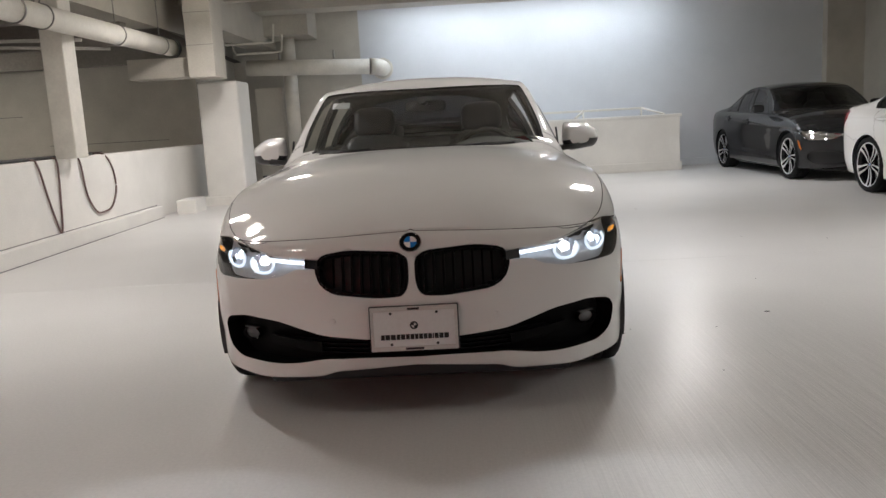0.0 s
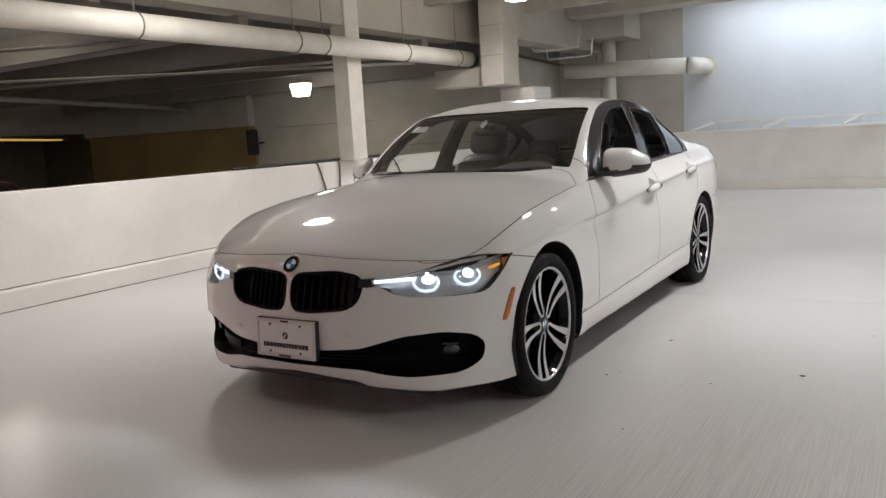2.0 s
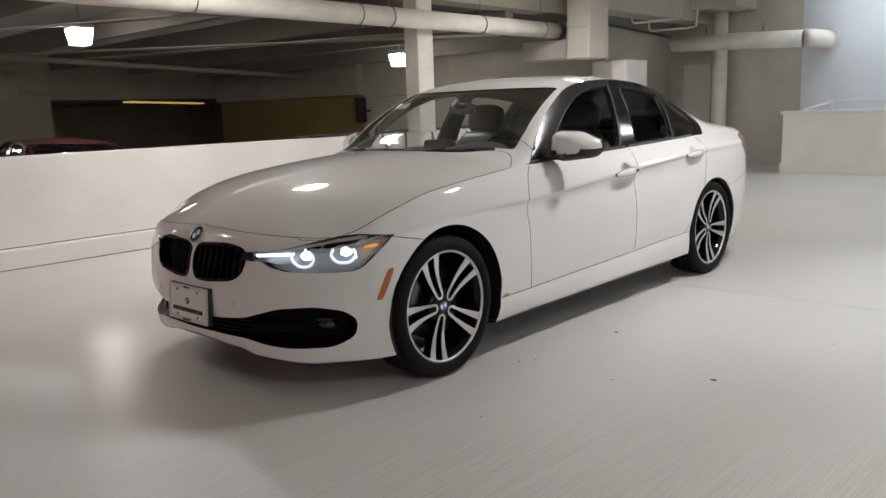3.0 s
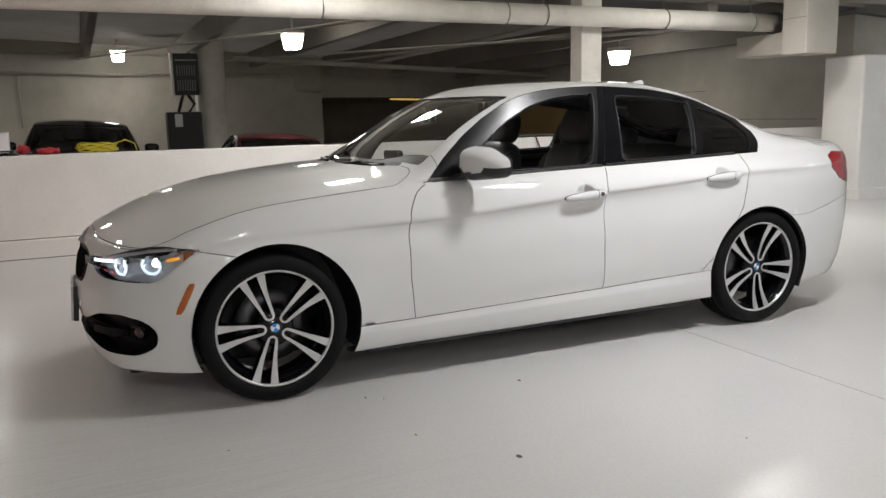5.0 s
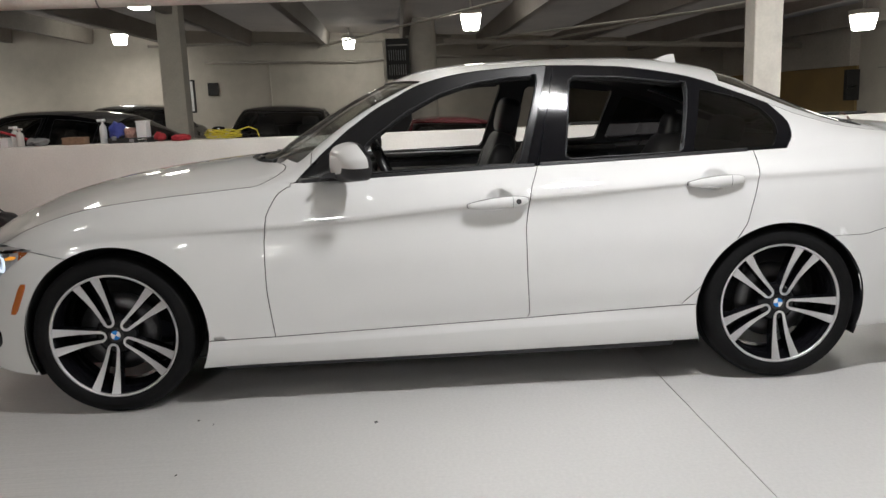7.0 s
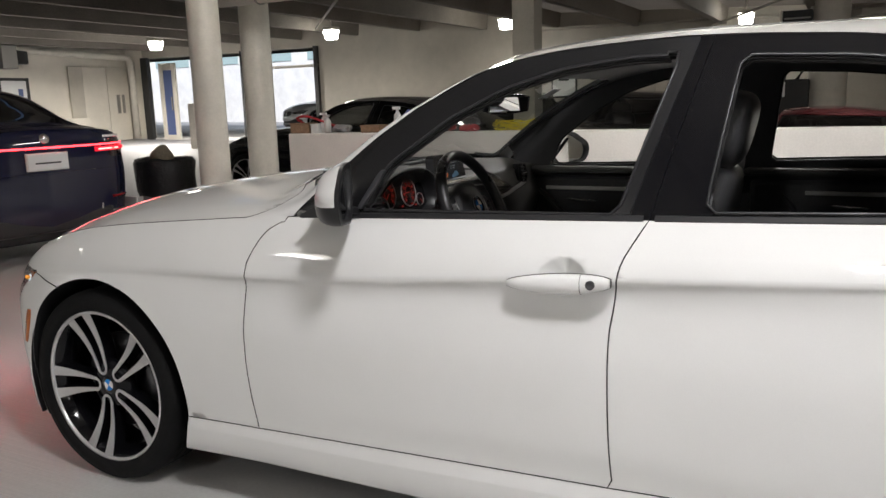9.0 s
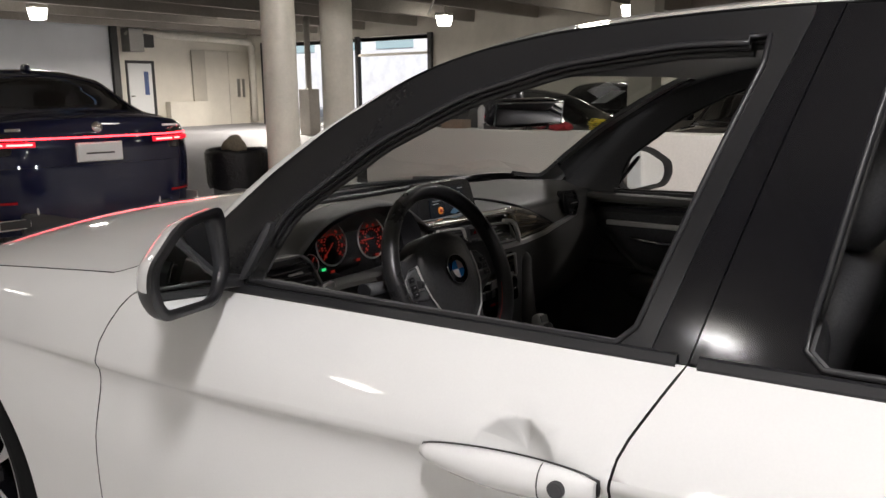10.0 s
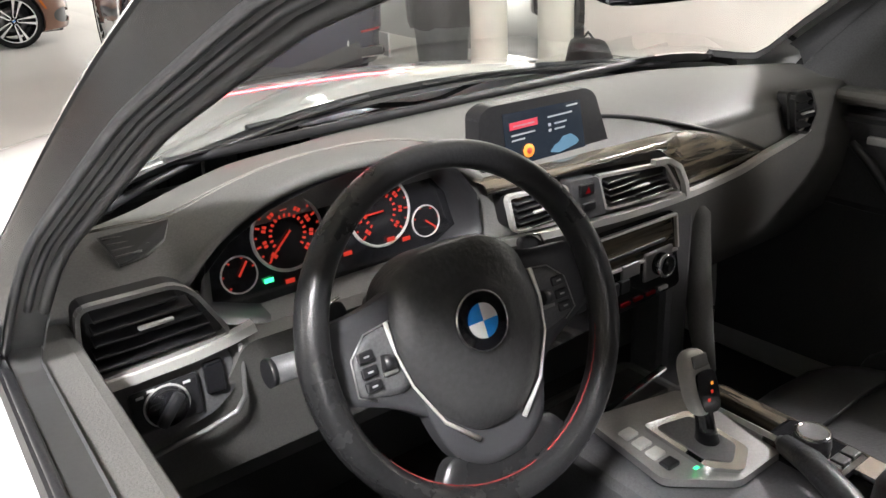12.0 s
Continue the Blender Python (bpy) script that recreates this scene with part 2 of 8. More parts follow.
structure("wall_rear", boxed((-3.4, -40.2, 0), (13.85, -40, 5.6)), BEIGE, "beige wall that closes the garage", "wall")
structure("wall_neighbour", boxed((-16.0, -10.9, -1.2), (-15.7, 5.0, 4.2)), BEIGE, "beige painted wall of the neighbouring bay", "wall")
structure("wall_far", boxed((-16.0, -18.6, -0.2), (-11.15, -18.3, 4.6)), PALE, "cream painted wall with a white door at the far end", "wall")
structure("wall_far_grey", boxed((-10.95, -18.6, -0.2), (-5.9, -18.3, 4.6)), GREY_WALL, "pale grey painted wall beside the cream one", "wall")
structure("wall_far_stub", boxed((-16.0, -18.3, -0.2), (-15.7, -17.56, 4.6)), PALE, "cream painted return beside the garage opening", "wall")
structure("wall_far_blue", boxed((-5.9, -17.2, -0.2), (13.6, -16.9, 4.6)), GREY_WALL, "pale grey painted wall behind the parked cars", "wall")
structure("wall_end", boxed((-10.2, 9.6, -2), (-4.27, 9.85, 4.2)), BEIGE, "beige end wall of the neighbouring bay", "wall")
structure("wall_ramp", boxed((-24.3, 5.0, -2), (-24.0, 13.6, 4.2)), BEIGE, "beige wall that closes the dark ramp", "wall")
structure("wall_ramp_end", boxed((-24.0, 13.4, -2), (-9.9, 13.6, 4.2)), BEIGE, "beige end wall of the dark ramp", "wall")
structure("wall_ramp_side", boxed((-24.0, 4.75, -2), (-16.0, 5.0, 4.2)), BEIGE, "beige side wall of the dark ramp", "wall")
structure("ramp_bulkhead", boxed((-24.0, 5.0, 1.74), (-15.9, 13.4, 3.2)), CEIL, "low concrete bulkhead over the ramp", "ceiling")
structure("ramp_lintel", boxed((-15.9, 9.42, 1.62), (-10.2, 9.7, 3.2)), CEIL, "concrete lintel over the ochre wall", "beam")
structure("wall_ochre", boxed((-15.9, 9.55, -2), (-10.2, 9.7, 1.618)), OCHRE, "ochre painted wall low behind the parapet", "wall")
structure("pilaster", boxed((7.2, 11.8, 0), (7.9, 11.997, 4.2)), BEIGE, "beige painted pilaster at the wall corner", "pilaster")
bm = boxed((-3.9, -40, 3.35), (13.85, 12.25, 3.6))
for y in np.arange(-16, 10, 1.9):
    box(bm, (-3.9, y - 0.08, 3.05), (7.9 if y > 3.4 else 13.6, y + 0.08, 3.36))
structure("ceiling", bm, CEIL, "painted concrete garage ceiling", "ceiling")
bm = bmesh.new()
rows = [[bm.verts.new((x, y, slope(y))) for x in (-24.2, -3.9)] for y in (-40, -8, 14.2)]
for a, b in zip(rows, rows[1:]):
    bm.faces.new((a[0], a[1], b[1], b[0]))
bmesh.ops.solidify(bm, geom=bm.faces[:], thickness=-0.25)
y = -30.0
while y < 13.5:
    z = slope(y)
    q = [bm.verts.new((x, y + d * (0.5 if k == 0 else 0.32), z + (0.02 if k == 0 else -0.34))) for x in (-15.7, -4.1) for k, d in ((0, -0.2), (0, 0.2), (1, 0.2), (1, -0.2))]
    for f in ((0, 1, 2, 3), (7, 6, 5, 4), (0, 4, 5, 1), (1, 5, 6, 2), (2, 6, 7, 3), (3, 7, 4, 0)):
        bm.faces.new([q[i] for i in f])
    y += 1.85
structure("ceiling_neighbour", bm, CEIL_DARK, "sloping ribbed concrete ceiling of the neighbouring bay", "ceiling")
bm = boxed((-4.25, -3.65, 0), (-3.9, 9.6, 1.5))
for v in bm.verts:
    v.co.z = 2.62 + 0.0 if v.co.z < 0.5 else 4.6
structure("beam_edge", bm, BEIGE, "beige painted beam above the parapet", "beam")
structure("beam_header", boxed((-3.55, 10.3, 3.12), (7.9, 10.9, 3.36)), BEIGE, "beige painted header beam before the back wall", "beam")

# parapet with its plinth
bm = boxed((-4.27, -3.0, -0.6), (-4.05, 11.99, 0.95), 0.012)
structure("parapet", bm, WHITE_WALL, "white painted concrete parapet wall with hoses over it", "wall")
structure("plinth", boxed((-4.05, -3.0, -0.05), (-3.95, 7.3, 0.17), 0.01), WHITE_WALL, "white painted concrete plinth along the parapet", "plinth")
structure("plinth_block", boxed((-3.88, 7.62, -0.05), (-3.60, 8.1, 0.20), 0.015), WHITE_WALL, "white concrete block at the parapet's end", "plinth")
structure("plinth_joint", boxed((-4.051, -3.0, 0.170), (-4.046, 7.34, 0.178)), JOINT_FILL, "dark dirty joint along the plinth's top", "joint")
structure("plinth_foot", boxed((-3.951, -3.0, -0.01), (-3.946, 7.3, 0.007)), JOINT_FILL, "dark dirty joint along the plinth's foot", "joint")
# pier inside the parapet's line, painted white below, beige above
structure("pier", boxed((-3.76, 8.7, -0.05), (-3.14, 9.4, 1.90), 0.03), WHITE_WALL, "white painted concrete pier before the parapet", "pier")
structure("pier_plinth", boxed((-3.80, 8.66, -0.05), (-3.06, 9.44, 0.14), 0.01), WHITE_WALL, "white plinth round the pier", "plinth")
structure("pier_upper", boxed((-3.50, 7.6, 1.90), (-3.12, 8.15, 3.35), 0.012), BEIGE, "beige painted concrete above the pier", "pier")
structure("pier_corbel", boxed((-4.4, 7.72, 1.92), (-3.50, 8.14, 2.20), 0.01), BEIGE, "beige concrete corbel beside the pier", "beam")
structure("pier_beam", boxed((-3.66, 8.15, 2.62), (-3.2, 11.99, 3.35), 0.01), BEIGE, "beige concrete beam behind the pier", "beam")
for z in (2.34, 2.78):
    structure("pour_line", boxed((-3.502, 7.597, z), (-3.118, 7.599, z + 0.006)), JOINT_FILL, "fine dark pour line on the pier", "trim")

for z, x0, x1 in ((0.62, -8.9, -6.6), (1.05, -6.6, -4.6), (1.55, -9.6, -7.0)):
    structure("block_course", boxed((x0, 9.594, z), (x1, 9.599, z + 0.010)), JOINT_FILL, "dark line on the end wall", "trim")

# columns
for x, y, r, z0 in ((-4.12, -3.40, 0.155, -0.05), (-3.37, -3.39, 0.15, -0.05), (-12.3, 1.75, 0.30, -0.7)):
    bm = lathe(bmesh.new(), [(r + 0.02, z0), (r + 0.02, max(z0 + 0.05, 0.04)), (r, max(z0 + 0.06, 0.05)), (r, 4.2)], 40, pose(x, y, 0))
    structure("column", bm, PIPE, "round cream painted concrete column", "column", smooth=True)
structure("post_square", boxed((-4.10, 4.79, 0.945), (-3.866, 5.08, 4.2), 0.012), PIPE, "square cream painted post standing on the parapet", "post")
structure("post", boxed((-9.2, -2.45, -0.6), (-8.85, -2.1, 4.0), 0.01), BEIGE, "square beige painted post", "post")
structure("post_dark", boxed((-11.15, -18.6, -0.1), (-10.95, -18.2, 4.4), 0.01), DARK_METAL, "dark painted steel post between the far walls", "post")
bm = tube(bmesh.new(), [(-12.56, -12.4, 0.1), (-12.56, -12.4, 3.5)], 0.075, 16)
structure("post_thin", bm, CEIL, "thin grey steel post with a box on it", "post")
structure("post_box", boxed((-12.74, -12.58, 0.1), (-12.38, -12.22, 1.36), 0.02), CEIL, "grey steel guard round the post", "guard")

# daylight opening in the neighbouring wall: frame posts, lintel, and the yard outside
structure("opening_lintel", boxed((-16.0, -17.56, 2.78), (-15.7, -10.9, 4.6)), BEIGE, "beige lintel over the garage opening", "wall")
for y0, y1 in ((-11.02, -10.9), (-17.56, -17.3), (-13.6, -13.5)):
    structure("opening_frame", boxed((-15.74, y0, -0.2), (-15.6, y1, 2.8)), DARK_METAL, "dark steel frame of the garage opening", "frame")
glazed = tagged(new("door_3"), "narrow glazed door with a pale frame in the opening", "door", kind="structure")
part("pane", boxed((-15.70, -16.72, 0.45), (-15.68, -16.34, 2.40)), BLUE_GLASS, glazed, "blue tinted glass")
for y0, y1 in ((-16.86, -16.72), (-16.34, -16.20)):
    part("stile", boxed((-15.72, y0, 0.30), (-15.64, y1, 2.60), 0.006), PALE, glazed)
for z0, z1 in ((0.30, 0.45), (2.40, 2.60)):
    part("rail", boxed((-15.72, -16.72, z0), (-15.64, -16.34, z1), 0.006), PALE, glazed)
part("pull", boxed((-15.64, -16.40, 1.2), (-15.60, -16.37, 1.6), 0.006), STEEL_PLAIN, glazed)
structure("opening_rail", boxed((-15.73, -13.5, 2.25), (-15.62, -10.9, 2.32)), PALE, "pale rail across the glazed opening", "rail")
structure("yard_ground", slab([-60, -15.7], [-45, 8], lambda x, y: 0.35, 0.2), YARD, "sunlit pale concrete yard outside", "ground")
bm = boxed((-30.3, -40, 0.3), (-30, 5, 9))
structure("facade", bm, YARD_WALL, "pale facade across the yard", "building")
for k in range(9):
    structure("facade_window", boxed((-30.0, -32 + k * 3.4, 3.4), (-29.96, -29.6 + k * 3.4, 5.6), 0.01), TEAL, "teal glass window of the facade", "window")

bm = tube(bmesh.new(), [(-3.75, -3.5, 2.33), (-3.75, 7.68, 2.33)], 0.115, 24)
pipe_root = tagged(mesh_object("pipe", bm, PIPE), "thick cream painted pipe slung over the parapet", "pipe")
part("sleeve", lathe(bmesh.new(), [(0.135, 0.0), (0.14, 0.1)], 28, pose(-3.75, 7.66, 2.33, -90, 0, 0)), DARK_METAL, pipe_root)
for y in (-3.0, -1.5, 1.6, 3.7, 4.2, 5.9, 7.3):
    hz_ = part("hanger", tube(bmesh.new(), [(-3.75, y, 2.44), (-3.75, y, 3.05), (-3.75, y, 3.36)], 0.008, 8), STEEL_PLAIN, pipe_root)
    part("clamp", tube(bmesh.new(), [(-3.75 + 0.122 * math.cos(t), y, 2.33 + 0.122 * math.sin(t)) for t in np.linspace(0, 2 * math.pi, 25)[:-1]], 0.008, 6, closed=True), STEEL_PLAIN, hz_)

# the recess at the back: thick pipe, ducts, thin pipes
bm = tube(bmesh.new(), [(-3.6, 11.2, 2.25), (-2.4, 11.25, 2.21), (-1.35, 11.3, 2.17)], 0.14, 24)
tp = tagged(mesh_object("pipe", bm, PIPE), "thick cream pipe along the back wall with a flanged end", "pipe")
part("elbow", tube(bmesh.new(), [(-1.36, 11.3, 2.17), (-1.26, 11.34, 2.165), (-1.20, 11.45, 2.16), (-1.18, 11.65, 2.16), (-1.18, 11.99, 2.16)], 0.15, 24), PIPE, tp)
part("flange", tube(bmesh.new(), [(-1.18, 11.95, 2.16), (-1.18, 11.995, 2.16)], 0.20, 28), PIPE, tp)
for x in (-3.0, -2.0):
    part("bracket", tube(bmesh.new(), [(x, 11.25, 2.34), (x, 11.25, 2.50)], 0.02, 8), STEEL_PLAIN, tp)
dx = tagged(mesh_object("duct", boxed((-3.45, 11.05, 2.78), (-2.40, 11.99, 3.34), 0.01), BEIGE), "beige sheet metal duct box under the ceiling", "duct")
bm = tube(bmesh.new(), [(-2.9, 11.62, 0.0), (-2.9, 11.62, 2.79)], 0.13, 20)
tagged(mesh_object("downpipe", bm, PIPE), "upright cream painted downpipe", "pipe")
for z, y in ((2.52, 9.6), (2.42, 10.2)):
    bm = tube(bmesh.new(), [(-3.56, y, 2.66), (-3.54, y, z + 0.05), (-3.5, y, z), (-2.9, y + 0.1, z + 0.01), (-2.75, y + 0.1, z + 0.02), (-2.72, y + 0.1, z + 0.3)], 0.018, 8)
    tagged(mesh_object("sprinkler_pipe", bm, PIPE), "thin cream painted sprinkler pipe", "pipe")
structure("recess_panel", boxed((-3.62, 11.7, 0.25), (-3.1, 11.99, 1.9), 0.01), BEIGE, "beige painted panel in the wall recess", "panel")
# a solid dark block gives the gap's shade by its colour
structure("recess_gap", boxed((-3.61, 11.72, 0.0), (-2.9, 11.985, 0.24)), DARK_METAL, "dark block for the shade of the gap at the recess's foot", "opening")
structure("skirting", boxed((-1.0, 11.93, 0), (7.2, 11.998, 0.13), 0.006), GREY_WALL, "grey painted skirting kerb along the back wall", "skirting")

# thin conduits under the neighbouring ceiling
for pts in (((-15.6, -0.6), (-4.3, 3.4)), ((-15.6, 1.5), (-4.3, 7.0)), ((-15.6, 3.6), (-4.3, 6.2)), ((-13.0, -9.0), (-4.3, -2.0))):
    (xa, ya), (xb, yb) = pts
    bm = tube(bmesh.new(), [(xa, ya, slope(ya) - 0.36), (xb, yb, slope(yb) - 0.36)], 0.022, 8)
    tagged(mesh_object("conduit", bm, CEIL), "thin painted conduit under the ceiling", "conduit")
for pts in (((-3.3, 2.37), (0.2, 2.29), (2.4, 2.33), (4.3, 2.27), (4.35, 1.92), (4.95, 1.90)), ((-4.6, 2.80), (1.2, 2.74), (2.6, 2.80))):
    bm = tube(bmesh.new(), [(-15.62, y, z) for y, z in pts], 0.035, 10)
    tagged(mesh_object("conduit", bm, CEIL), "painted pipe along the neighbouring wall", "pipe")
for y in (-1.80,):
    tagged(mesh_object("conduit", tube(bmesh.new(), [(-15.66, y, 2.40), (-15.66, y, 1.15)], 0.016, 8), BEIGE), "thin upright conduit on the neighbouring wall", "pipe")
bracket = tagged(mesh_object("wall_bracket", boxed((-10.26, 9.36, 1.0), (-10.14, 9.598, 1.55), 0.01), DARK_METAL), "black steel bracket on the wall's edge", "bracket")
part("arm", tube(bmesh.new(), [(-10.2, 9.40, 1.22), (-9.7, 9.30, 1.26)], 0.02, 8), DARK_METAL, bracket)
ramp_light = tagged(mesh_object("ramp_light", boxed((-2.8, -0.12, -0.06), (2.8, 0.12, 0.0), 0.01, pose(-18.6, 9.5, 1.74, 0, 0, 130)), RAMP_GLOW), "long yellowish strip light over the ramp", "lamp")
part("tray", boxed((-2.85, -0.16, -0.02), (2.85, 0.16, 0.0), 0.004, pose(-18.6, 9.5, 1.74, 0, 0, 130)), DARK_METAL, ramp_light)
bm = tube(bmesh.new(), [(-12.0, 2.2, 2.42), (-12.0, 9.42, 2.1)], 0.05, 12)
tagged(mesh_object("conduit", bm, CEIL), "painted pipe below the ceiling beams", "pipe")

# low boxed-in ledge before the back wall, with a rail round its sunk top
structure("ledge_wall", boxed((-1.5, 10.9, 0), (4.2, 11.0, 1.0), 0.008), WHITE_WALL, "long low white boxed ledge before the back wall", "ledge")
structure("ledge_end", boxed((-1.5, 11.0, 0), (-1.4, 11.99, 1.0), 0.008), WHITE_WALL, "white end of the boxed ledge", "ledge")
structure("ledge_end_2", boxed((4.1, 11.0, 0), (4.2, 11.99, 1.0), 0.008), WHITE_WALL, "white end of the boxed ledge", "ledge")
structure("ledge_plinth", boxed((-1.52, 10.86, -0.02), (4.22, 10.9, 0.16), 0.006), WHITE_WALL, "white plinth of the boxed ledge", "plinth")
structure("ledge_cap", boxed((-1.53, 10.87, 0.955), (4.23, 10.905, 1.01), 0.006), WHITE_WALL, "white capping of the boxed ledge", "ledge")
structure("ledge_top", boxed((-1.4, 11.0, 0.86), (4.1, 11.99, 0.93)), GREY_WALL, "pale grey sunk top of the ledge", "ledge")
rail = tagged(new("ledge_rail"), "pale grey metal rail round the ledge", "rail")
part("top_rail", boxed((-1.0, 11.72, 1.12), (3.75, 11.77, 1.16), 0.006), PIPE, rail)
for x in (-1.0, 0.2, 1.4, 2.6, 3.7):
    part("stay", tube(bmesh.new(), [(x, 11.74, 1.14), (x - 0.25 + 0.5 * (x > 3), 11.05, 1.015)], 0.02, 8), PIPE, rail)
    part("foot", tube(bmesh.new(), [(x, 11.74, 0.92), (x, 11.74, 1.13)], 0.018, 8), PIPE, rail)


def pendant(x, y, z, power, top=None, color=LAMP_COLOR):
    """Square prismatic garage lamp on a stem, with its light."""
    root = tagged(new("garage_lamp"), "white square garage lamp hung from the ceiling, lit", "lamp", "garage lamps")
    root.location = (x, y, z)
    bm = bmesh.new()
    lathe(bm, [(0.13, -0.16), (0.15, -0.15), (0.19, 0.02), (0.19, 0.06)], 4, pose(0, 0, 0, 0, 0, 45), caps=True)
    for f in bm.faces:
        f.smooth = False
    part("diffuser", bm, LAMP_GLOW, root, "glowing white lens").visible_shadow = False
    part("housing", boxed((-0.15, -0.15, 0.06), (0.15, 0.15, 0.13), 0.01), PIPE, root)
    part("stem", tube(bmesh.new(), [(0, 0, 0.13), (0, 0, (top or z + 0.6) - z)], 0.015, 8), PIPE, root)
    la = bpy.data.lights.new("lamp_light", "AREA")
    la.shape, la.size, la.energy, la.color, la.spread = "SQUARE", 0.34, power, color, radians(170)
    lo = new("lamp_light", la)
    lo.parent = root
    lo.location = (0, 0, -0.175)
    return root


for x, y, z in ((-7.43, 8.0, 2.2), (-7.9, 2.35, 2.42), (-14.4, 0.2, 2.66), (-14.3, -4.8, 2.9), (-13.6, -9.0, 2.9), (-12.9, -14.0, 2.9), (-6.8, -14.0, 2.9), (-6.6, -2.0, 2.70)):
    # the two lamps past y = -12 are boosted to replace daylight from the opening
    pendant(x, y, z, NEIGHBOUR_WATTS * (27 if y < -12 and x < -10 else 16 if y < -12 else 2.3 if y < -4 else 1), slope(y), (1.0, 0.92, 0.81))
for x, y, w in LAMPS:
    pendant(x, y, 3.0, w, 3.35, COOL_LAMP if x > 0 else LAMP_COLOR)
# strip light behind the header beam, washing the back wall
st_root = tagged(new("strip_light"), "long cool strip light behind the header beam", "lamp")
part("tube_lamp", boxed((-1.0, 11.1, 3.27), (4.2, 11.2, 3.31), 0.01), STRIP_GLOW, st_root)
la = bpy.data.lights.new("strip", "AREA")
la.shape, la.size, la.size_y, la.energy, la.color = "RECTANGLE", 5.0, 0.1, STRIP_WATTS, (0.84, 0.92, 1.0)
lo = new("strip_lamp_light", la)
lo.parent = st_root
lo.matrix_basis = look((1.6, 11.15, 3.26), (1.6, 11.62, 0))

# ---- car bodies: feature curves swept into one skin ----


def pchip(xs, ys):
    """Monotone cubic through the keys."""
    x, y = np.array(xs, float), np.array(ys, float)
    h, d = np.diff(x), np.diff(y) / np.diff(x)
    m = np.zeros(len(x))
    m[0], m[-1] = d[0], d[-1]
    for i in range(1, len(x) - 1):
        if d[i - 1] * d[i] > 0:
            w1, w2 = 2 * h[i] + h[i - 1], h[i] + 2 * h[i - 1]
            m[i] = (w1 + w2) / (w1 / d[i - 1] + w2 / d[i])

    def f(q):
        q = np.clip(np.asarray(q, float), x[0], x[-1])
        i = np.clip(np.searchsorted(x, q) - 1, 0, len(x) - 2)
        t = (q - x[i]) / h[i]
        return ((1 + 2 * t) * (1 - t) ** 2 * y[i] + t * (1 - t) ** 2 * h[i] * m[i] + t * t * (3 - 2 * t) * y[i + 1] + t * t * (t - 1) * h[i] * m[i + 1])
    return f


# plan outline of the widest ring, from the nose round the left side to the tail
OUTLINE = ((0, -0.795), (0.25, -0.775), (0.48, -0.715), (0.655, -0.63), (0.778, -0.512), (0.852, -0.365), (0.888, -0.15), (0.895, 0.1), (0.893, 0.4),
           (0.892, 0.7), (0.896, 1.2), (0.900, 1.75), (0.903, 2.3), (0.906, 2.7), (0.900, 3.1), (0.868, 3.4), (0.80, 3.58), (0.66, 3.72), (0.4, 3.81), (0, 3.84))
# ring keys: nose, front corner, front axle, door front, middle, rear axle, rear corner, tail
RING_U = (0, 3.5, 6.6, 9.0, 11.0, 13.2, 16.0, 19.0)
RINGS = (  # heights, then insets
    ((0.738, 0.708, 0.866, 0.922, 0.955, 0.985, 1.005, 1.04), (0.105, 0.072, 0.080, 0.118, 0.125, 0.135, 0.09, 0.06)),
    ((0.727, 0.698, 0.842, 0.895, 0.925, 0.955, 0.975, 1.00), (0.085, 0.056, 0.056, 0.085, 0.085, 0.090, 0.05, 0.03)),
    ((0.66, 0.655, 0.745, 0.760, 0.832, 0.885, 0.90, 0.93), (0.045, 0.032, 0.026, 0.030, 0.022, 0.027, 0.015, 0.01)),
    ((0.643, 0.642, 0.728, 0.742, 0.814, 0.868, 0.884, 0.912), (0.043, 0.030, 0.026, 0.039, 0.032, 0.029, 0.014, 0.01)),
    ((0.61, 0.62, 0.69, 0.71, 0.770, 0.81, 0.82, 0.85), (0.030, 0.018, 0.012, 0.042, 0.040, 0.018, 0.005, 0.005)),
    ((0.52, 0.54, 0.58, 0.58, 0.60, 0.62, 0.65, 0.66), (0.012, 0.004, 0.0, 0.020, 0.018, 0.0, 0.0, 0.0)),
    ((0.42, 0.42, 0.40, 0.42, 0.43, 0.45, 0.46, 0.46), (0.0, 0.0, 0.0, 0.022, 0.022, 0.0, 0.01, 0.0)),
    ((0.31, 0.30, 0.285, 0.285, 0.315, 0.335, 0.32, 0.32), (0.012, 0.010, 0.010, 0.034, 0.038, 0.008, 0.03, 0.03)),
    ((0.285, 0.27, 0.26, 0.262, 0.285, 0.305, 0.29, 0.29), (0.012, 0.010, 0.010, 0.028, 0.030, 0.010, 0.04, 0.04)),
    ((0.243, 0.19, 0.175, 0.175, 0.18, 0.20, 0.22, 0.25), (0.025, 0.018, 0.020, 0.050, 0.052, 0.03, 0.07, 0.08)),
    ((0.21, 0.165, 0.16, 0.16, 0.165, 0.19, 0.21, 0.24), (0.14, 0.10, 0.10, 0.14, 0.14, 0.10, 0.16, 0.18)),
)
CENTRE_Y = (-0.70, -0.60, -0.40, -0.12, 0.12, 0.40, 0.54, 0.60, 0.72, 1.0, 1.2, 1.36, 1.52, 1.9, 2.3, 2.6, 2.76, 3.0, 3.25, 3.38, 3.6, 3.80)
CENTRE_Z = (0.738, 0.79, 0.872, 0.938, 0.972, 1.0, 1.01, 1.022, 1.10, 1.262, 1.348, 1.393, 1.409, 1.422, 1.418, 1.385, 1.35, 1.245, 1.125, 1.085, 1.065, 1.04)
